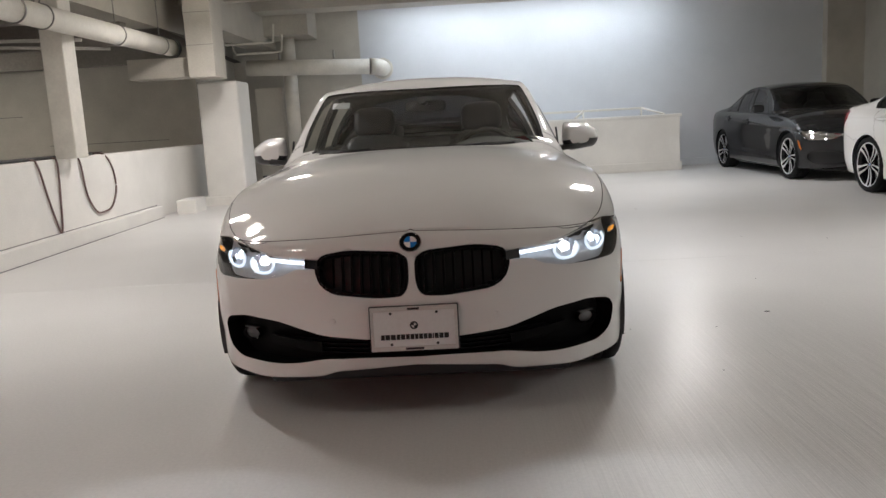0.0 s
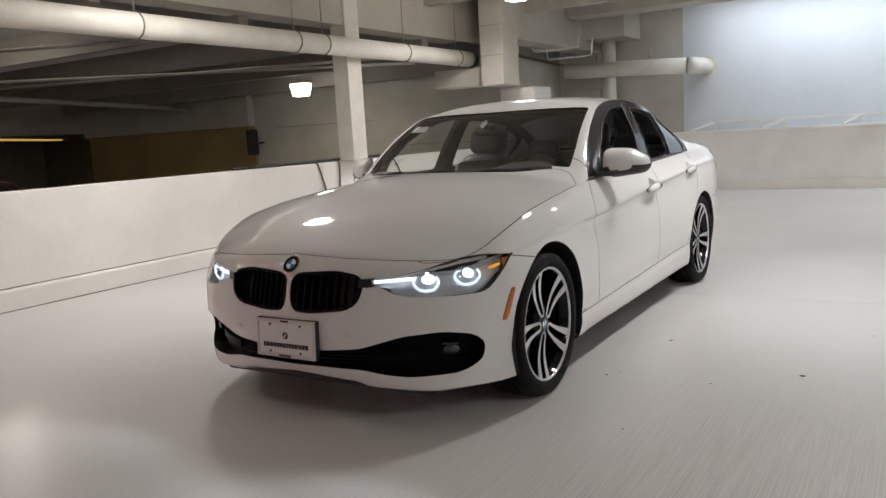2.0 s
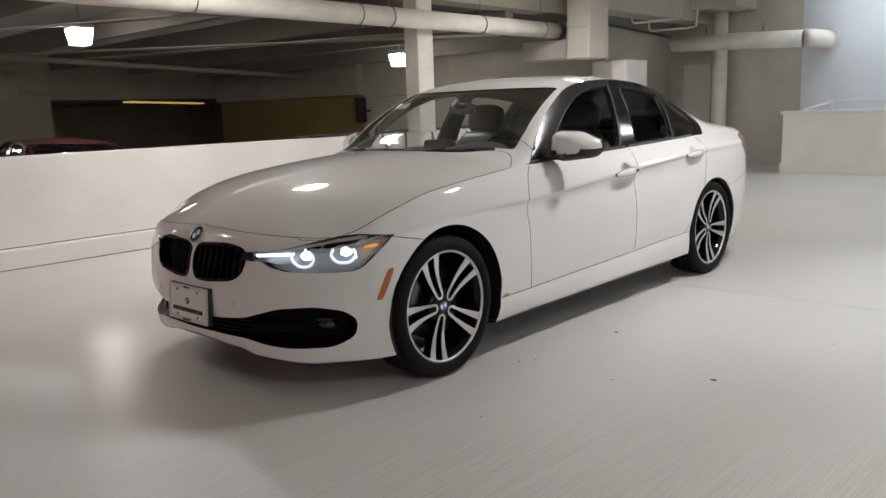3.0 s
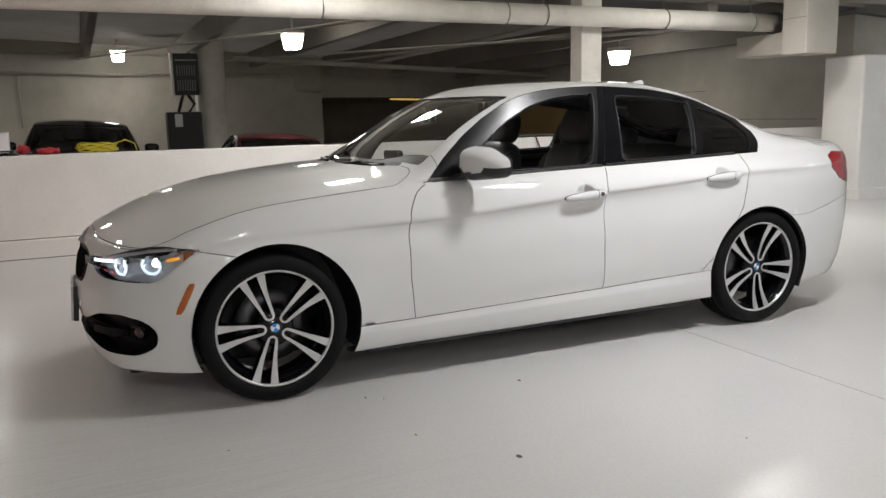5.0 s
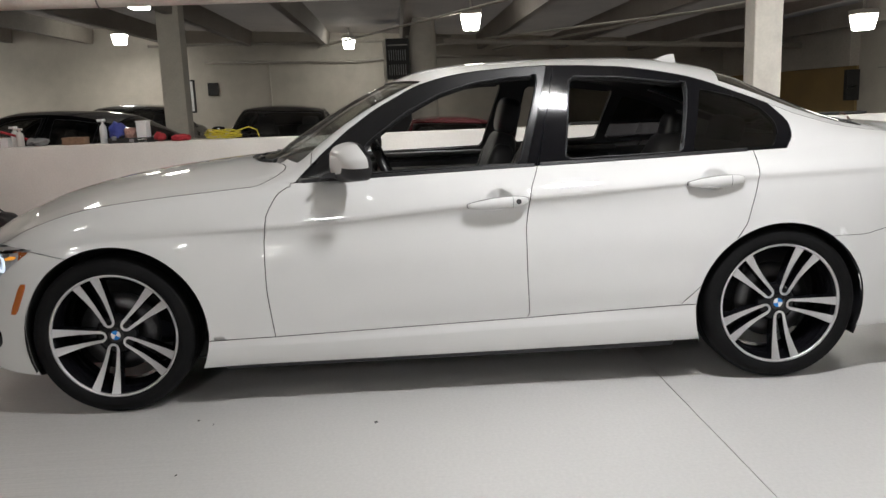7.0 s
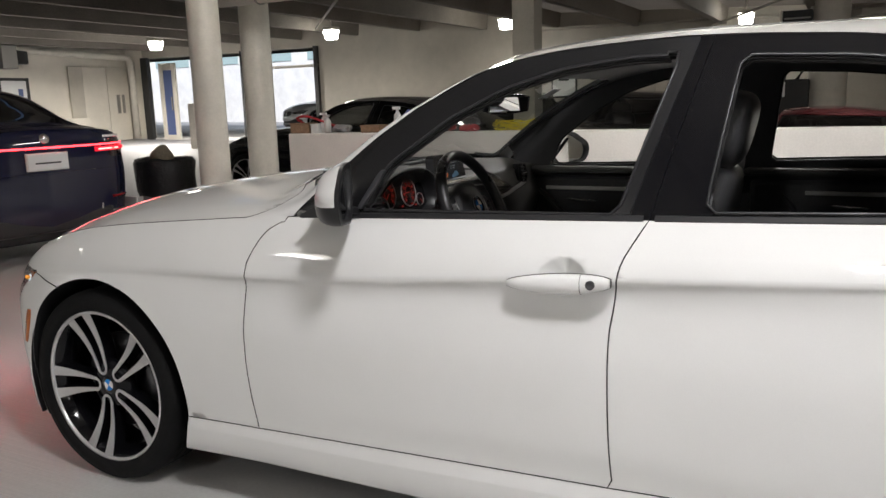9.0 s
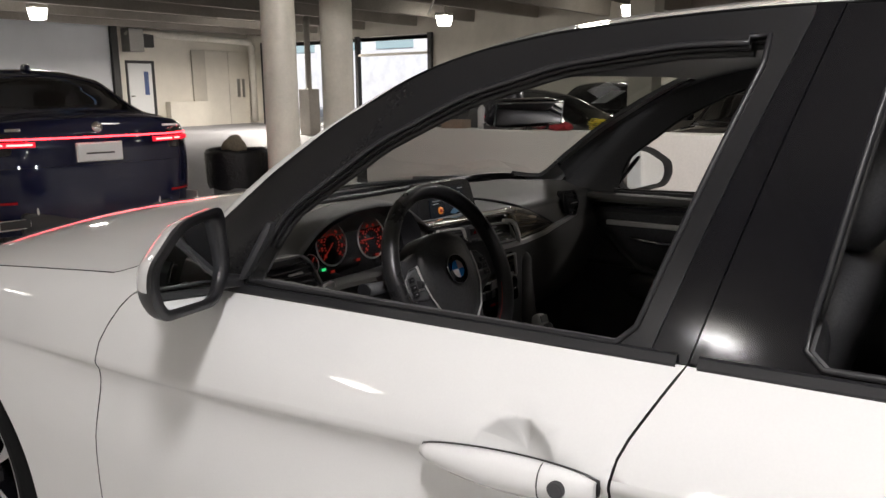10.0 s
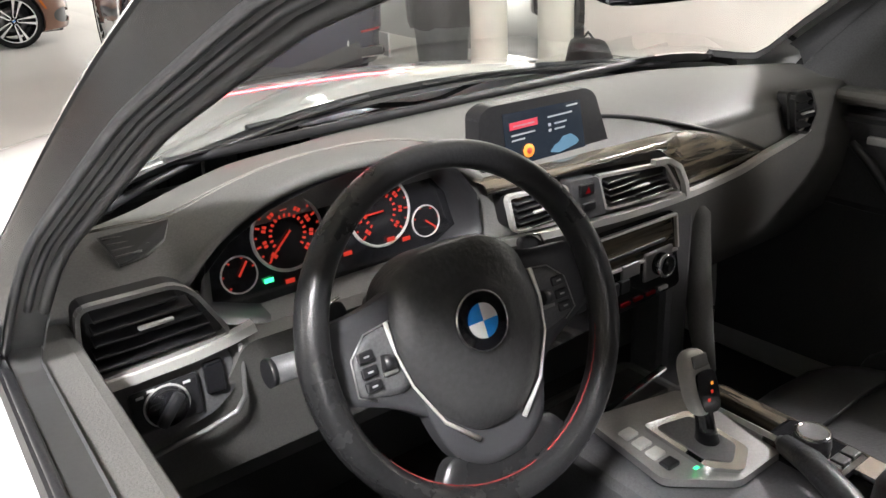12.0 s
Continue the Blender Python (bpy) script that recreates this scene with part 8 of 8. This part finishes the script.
parked_car("black_sedan", "black sedan parked behind the parapet", BLACK_PAINT, neighbour(-7.9, -0.72, 90) @ Matrix.Scale(1.06, 4))
parked_car("maroon_sedan", "maroon sedan parked behind the parapet", MAROON_PAINT, neighbour(-6.4, 1.95, 90) @ Matrix.Scale(0.96, 4))
parked_car("black_sedan", "black sedan parked past the end of the parapet", BLACK_PAINT, neighbour(-6.4, -4.9, 0))
parked_car("black_sedan", "black sedan parked behind the parapet", BLACK_PAINT, neighbour(-9.7, -3.75, 90) @ Matrix.Scale(1.05, 4))
parked_car("silver_sedan", "silver sedan standing in the yard outside", SILVER_PAINT, pose(-20.5, -15.0, 0.35, 0, 0, 60))

# ---- things along the parapet and walls ----
HOSE = material("grey_red_hose", (0.16, 0.10, 0.09), rough=0.6, grain=0.2)
YELLOW = material("yellow_cable", (0.62, 0.52, 0.03), rough=0.5, grain=0.1, grain_size=80)
RED_CLOTH = material("red_cloth", (0.42, 0.03, 0.04), rough=0.9, grain=0.3, grain_size=60)
BLUE_PLASTIC = material("blue_plastic", (0.05, 0.07, 0.32), rough=0.4, grain=0.1)
PINK_CLOTH = material("pinkish_cloth", (0.42, 0.25, 0.21), rough=0.9, grain=0.3, grain_size=60)
CARDBOARD = material("brown_cardboard", (0.30, 0.19, 0.12), rough=0.85, grain=0.2, stain=0.2, stain_size=6)
PAPER = material("dull_brown_paper", (0.27, 0.23, 0.17), rough=0.85, grain=0.2, stain=0.2, stain_size=8)
BAG = material("black_bin_bag", (0.012, 0.012, 0.014), rough=0.35, grain=0.3, grain_size=25, bump=0.01)
GREY_PLASTIC = material("grey_plastic", (0.28, 0.285, 0.29), rough=0.5, grain=0.15, stain=0.2, stain_size=6)


def hose(points, r, label, mat=HOSE, name="hose"):
    pts = []
    n = len(points)
    for i in range(n - 1):
        p0, p1, p2, p3 = (Vector(points[max(0, i - 1)]), Vector(points[i]), Vector(points[i + 1]), Vector(points[min(n - 1, i + 2)]))
        for k in range(8):
            t = k / 8
            pts.append(0.5 * ((2 * p1) + (p2 - p0) * t + (2 * p0 - 5 * p1 + 4 * p2 - p3) * t * t + (3 * p1 - p0 - 3 * p2 + p3) * t ** 3))
    pts.append(Vector(points[-1]))
    return tagged(mesh_object(name, tube(bmesh.new(), pts, r, 8), mat), label, "hose" if name == "hose" else "cable")


X = -4.035
hose([(-4.2, 4.1, 0.965), (-4.08, 4.26, 0.962), (X, 4.30, 0.88), (X, 4.44, 0.50), (X, 4.58, 0.20), (X, 4.63, 0.24), (X, 4.67, 0.55), (X, 4.69, 0.90), (-4.09, 4.70, 0.963), (-4.2, 4.6, 0.965)], 0.011, "thin reddish grey hose hung over the parapet")
hose([(-4.2, 5.12, 0.965), (-4.08, 5.18, 0.963), (X, 5.20, 0.88), (X, 5.28, 0.52), (X, 5.45, 0.32), (X, 5.62, 0.28), (X, 5.88, 0.32), (X, 6.05, 0.50), (X, 6.04, 0.72), (X, 5.93, 0.88), (-4.09, 5.88, 0.963), (-4.2, 5.9, 0.966)], 0.011, "thin grey hose hung in a loop over the parapet")
for k, (y0, y1, x) in enumerate(((3.2, 5.7, -4.12), (3.0, 5.0, -4.17), (3.6, 6.2, -4.22))):
    hose([(x, y0, 0.968), (x + 0.02, (y0 + y1) / 2, 0.969), (x - 0.01, y1, 0.968)], 0.016, "dark pipe lying along the parapet's top", DARK_METAL, "pipe")
# coiled cable
pts = []
for k in range(90):
    t = k * 0.36
    pts.append((-4.16 + 0.055 * math.cos(t) * (1 + 0.15 * math.sin(k)), -0.56 + 0.17 * math.sin(t) * (1 + 0.12 * math.cos(k * 1.7)), 0.962 + 0.016 * (k // 17) + 0.010 * math.sin(k * 0.36) ** 2 + 0.004 * math.sin(k * 2.3)))
coil = tagged(mesh_object("cable_coil", tube(bmesh.new(), pts, 0.0055, 6), YELLOW), "coiled yellow cable lying on the parapet", "cable")
part("loose_end", tube(bmesh.new(), [pts[-1], (-4.14, -0.42, 1.03), (-4.15, -0.30, 1.065), (-4.16, -0.22, 1.03), (-4.16, -0.20, 0.957)], 0.0055, 6), YELLOW, coil)
bm = pillow(bmesh.new(), (0.14, 0.20, 0.07), pose(-4.15, -0.98, 0.975), 0.8, 36, 24)
for v in bm.verts:
    v.co += Vector(noise.noise_vector(v.co * 26)) * 0.022
    v.co.z = max(v.co.z, 0.951)
tagged(mesh_object("rag", bm, RED_CLOTH), "crumpled red cloth on the parapet", "cloth")

for y, w, h, mat, label in ((-1.60, 0.14, 0.19, BLUE_PLASTIC, "crumpled blue plastic bag on the tray"), (-1.47, 0.14, 0.13, PINK_CLOTH, "crumpled pinkish cloth on the tray"), (-1.20, 0.10, 0.07, RED_CLOTH, "small red rag on the parapet"),
                            (-2.40, 0.20, 0.06, GREY_PLASTIC, "crumpled grey rag on the parapet")):
    bm = pillow(bmesh.new(), (0.13, w, h), pose(-4.16, y, 0.985 + h / 2), 0.75, 32, 22)
    z0 = 0.994 if y < -1.3 and y > -1.7 else 0.951
    for v in bm.verts:
        v.co += Vector(noise.noise_vector(v.co * 19)) * 0.03
        v.co.z = max(v.co.z - 0.02, z0)
    tagged(mesh_object("cloth", bm, mat), label, "cloth")
for y, z, ln, tilt in ((-1.52, 1.0, 0.16, 25), (-1.33, 0.975, 0.2, -15)):
    tool = tagged(mesh_object("brush", tube(bmesh.new(), [(-4.11, y - ln / 2, z), (-4.11, y + ln / 2, z + 0.10 * math.sin(radians(tilt)))], 0.011, 8), DARK_METAL), "dark handled brush lying on the parapet", "brush")
    part("bristles", boxed((-4.135, y - ln / 2 - 0.05, z - 0.02), (-4.085, y - ln / 2, z + 0.02), 0.006), GREY_PLASTIC, tool)


def bottle(x, y, z, h, mat, label):
    bm = lathe(bmesh.new(), [(1e-4, 0), (0.035, 0), (0.036, h * 0.6), (0.03, h * 0.72), (0.013, h * 0.82), (0.013, h * 0.9), (0.02, h * 0.92), (0.02, h), (1e-4, h)], 20, pose(x, y, z))
    ob = tagged(mesh_object("bottle", bm, mat), label, "bottle")
    part("trigger", boxed((x - 0.012, y - 0.05, z + h * 0.9), (x + 0.012, y + 0.03, z + h * 1.02), 0.004), mat, ob)
    return ob


bottle(-4.14, -1.74, 0.95, 0.24, PLATE_WHITE, "white spray bottle on the parapet")
bottle(-4.17, -2.62, 0.95, 0.20, PLATE_WHITE, "white plastic bottle on the parapet")
bottle(-4.12, -2.55, 0.95, 0.18, SATIN_SILVER, "silver spray can on the parapet")
for y0, y1, h, mat, label in ((-2.14, -1.92, 0.06, CARDBOARD, "flat brown box on the parapet"), (-1.69, -1.27, 0.035, DARK_METAL, "shallow dark tray on the parapet"),
                             (-1.40, -1.30, 0.20, PLATE_WHITE, "small white carton on the parapet"), (-3.0, -2.76, 0.09, CARDBOARD, "brown cardboard box on the parapet"), (-2.74, -2.66, 0.08, PLATE_WHITE, "white tray on the parapet")):
    b = tagged(mesh_object("box", boxed((-4.24, y0, 0.95), (-4.09, y1, 0.95 + h), 0.006), mat), label, "box")
    part("lid", boxed((-4.245, y0 - 0.004, 0.95 + h), (-4.085, y1 + 0.004, 0.956 + h + 0.008), 0.004), mat, b)
hose([(-4.2, -2.9, 1.05), (-4.15, -2.95, 1.10), (-4.12, -2.80, 1.12), (-4.14, -2.6, 1.06), (-4.18, -2.45, 1.0)], 0.012, "red hose on the parapet's end", RED_CLOTH)


def litter_bin(x, y, h, r, bag, label):
    root = tagged(new("litter_bin"), label, "bin")
    root.location = (x, y, 0)
    part("tub", lathe(bmesh.new(), [(1e-4, 0), (r * 0.8, 0), (r, h), (r * 1.06, h), (r * 1.06, h - 0.03), (r * 0.97, h - 0.03), (r * 0.78, 0.02)], 32), GREY_PLASTIC, root)
    if bag:
        bm = lathe(bmesh.new(), [(r * 1.02, h * 0.52), (r * 1.10, h * 0.6), (r * 1.09, h * 0.8), (r * 1.13, h * 0.98), (r * 1.06, h * 1.03), (r * 0.9, h * 0.98), (r * 0.8, h * 0.8), (1e-4, h * 0.75)], 40)
        for v in bm.verts:
            v.co += Vector(noise.noise_vector(v.co * 9)) * 0.02
        part("bag", bm, BAG, root, "black bin bag")
        bm = pillow(bmesh.new(), (0.22, 0.16, 0.24), pose(0.02, 0.0, h + 0.02, 20, 25, 0), 0.7)
        for v in bm.verts:
            v.co += Vector(noise.noise_vector(v.co * 12)) * 0.03
        part("paper", bm, PAPER, root, "crumpled dull brown paper")
    return root


litter_bin(-3.45, -4.15, 0.72, 0.27, True, "grey litter bin with a black bag")
bm = pillow(bmesh.new(), (0.26, 0.40, 0.34), pose(-3.80, -2.70, 0.165), 0.7)
for v in bm.verts:
    v.co += Vector(noise.noise_vector(v.co * 8)) * 0.03
    v.co.z = max(v.co.z, 0.001)
rb = tagged(mesh_object("bag", bm, BAG), "black bag lying at the foot of the parapet", "bag")
part("strap", tube(bmesh.new(), [(-3.80, -2.80, 0.30), (-3.79, -2.70, 0.385), (-3.80, -2.60, 0.30)], 0.010, 8), BAG, rb)

# switch cabinet on the round column, notice and box on the wall
cab = tagged(new("switch_cabinet"), "black rack of switchgear beside the round column", "cabinet")
part("rack", boxed((-12.2, 1.05, 1.72), (-11.95, 1.50, 2.50), 0.01), INK, cab)
part("row", boxed((-11.95, 1.08, 2.36), (-11.93, 1.47, 2.385), 0.004), STEEL_PLAIN, cab)
for z in (1.80, 2.08):
    for k in range(8):
        part("breaker", boxed((-11.95, 1.10 + k * 0.045, z), (-11.935, 1.115 + k * 0.045, z + 0.20), 0.003), GREY_PLASTIC, cab)
part("side_plate", boxed((-12.2, 1.00, 1.60), (-11.96, 1.04, 2.52), 0.004), PIPE, cab)
part("lower_box", boxed((-12.25, 0.86, 0.55), (-11.9, 1.50, 1.40), 0.02), INK, cab)
part("lower_paper", boxed((-11.9, 1.0, 1.12), (-11.895, 1.14, 1.36)), PLATE_WHITE, cab)
bm = bmesh.new()
for pts in ([(-12.1, 1.3, 1.72), (-12.05, 1.4, 1.55), (-12.1, 1.3, 1.40)], [(-12.1, 1.2, 1.72), (-12.0, 1.15, 1.6), (-12.1, 1.1, 1.40)]):
    tube(bm, pts, 0.03, 8)
part("cable", bm, INK, cab)
nb = tagged(mesh_object("notice_board", boxed((-15.70, -4.20, 1.25), (-15.66, -3.65, 1.95), 0.01), PLATE_WHITE), "white notice panel on the far wall", "notice")
part("notice_frame", boxed((-15.705, -4.24, 1.21), (-15.67, -3.61, 1.99), 0.01), DARK_METAL, nb)
part("text_bar", boxed((-15.66, -4.05, 1.6), (-15.655, -3.8, 1.66)), INK, nb)
tagged(mesh_object("wall_plate", boxed((-15.70, -3.30, 1.60), (-15.66, -3.05, 1.9), 0.01), DARK_METAL), "small dark plate on the far wall", "plate")
wd = tagged(new("door_1"), "white door in the far wall", "door", kind="structure")
part("leaf", boxed((-12.16, -18.31, 0.33), (-11.42, -18.26, 2.12), 0.01), PLATE_WHITE, wd)
part("window_pane", boxed((-12.04, -18.262, 1.25), (-11.90, -18.255, 1.9), 0.0), BLUE_GLASS, wd, "narrow dark glass")
part("door_frame", boxed((-12.27, -18.33, 0.30), (-11.36, -18.28, 2.20), 0.01), DARK_METAL, wd)
part("handle", boxed((-11.55, -18.27, 1.2), (-11.47, -18.2, 1.24), 0.006), STEEL_PLAIN, wd)
wd2 = tagged(new("door_2"), "cream double door in the far wall", "door", kind="structure")
for x0, x1 in ((-14.86, -14.02), (-15.68, -14.88)):
    part("leaf", boxed((x0, -18.30, 0.30), (x1, -18.25, 2.55), 0.01), PALE, wd2)
for x0, x1 in ((-15.30, -15.18), (-15.48, -15.38)):
    part("notice", boxed((x0, -18.25, 1.15), (x1, -18.24, 1.72)), STEEL_PLAIN, wd2)
# the recess is flat: its shade is given as the strip's darker colour
structure("wall_recess", boxed((-14.0, -18.28, 0.3), (-13.52, -18.22, 2.55), 0.01), BEIGE, "darker beige strip with a recess's shade as its colour", "wall")
structure("wall_ledge", boxed((-13.95, -18.28, 0.2), (-12.55, -18.05, 1.05), 0.01), PALE, "low cream ledge along the far wall", "ledge")
cc = tagged(mesh_object("equipment_box", boxed((-11.75, -18.30, 2.42), (-11.30, -17.9, 3.05), 0.02), STEEL_PLAIN), "grey equipment box high on the far wall", "box")
part("fan_guard", boxed((-12.1, -18.25, 2.55), (-11.75, -17.95, 2.95), 0.02), DARK_METAL, cc)
bm = tube(bmesh.new(), [(-15.55, -17.9, 0.4), (-15.55, -17.9, 2.7), (-15.50, -17.95, 2.80), (-15.4, -18.0, 2.84), (-11.3, -18.05, 2.95)], 0.10, 12)
tagged(mesh_object("pipe", bm, PIPE), "long pale pipe along the far wall", "pipe")

# ---- small marks on the floor ----
CRUMB = material("dark_grit", (0.11, 0.11, 0.11), rough=0.9, grain=0.3)
random.seed(7)
for x, y, r in ((1.85, 0.65, 0.016), (1.12, 1.07, 0.012), (1.49, 0.39, 0.007), (2.1, 1.5, 0.006), (1.3, -0.3, 0.006), (2.6, 3.2, 0.008), (1.0, 0.35, 0.008), (1.05, 0.42, 0.006), (3.2, 2.9, 0.01), (2.2, 5.5, 0.012)):
    bm = bmesh.new()
    bmesh.ops.create_icosphere(bm, subdivisions=2, radius=r * 0.7)
    for v in bm.verts:
        v.co = Vector((v.co.x * (1.4 + 0.4 * noise.noise(v.co * 90)), v.co.y * 0.9, max(0.0, v.co.z * 0.35) + 0.0002)) + Vector((x, y, 0))
    tagged(mesh_object("grit", bm, CRUMB), "dark crumb of dirt on the floor", "dirt")
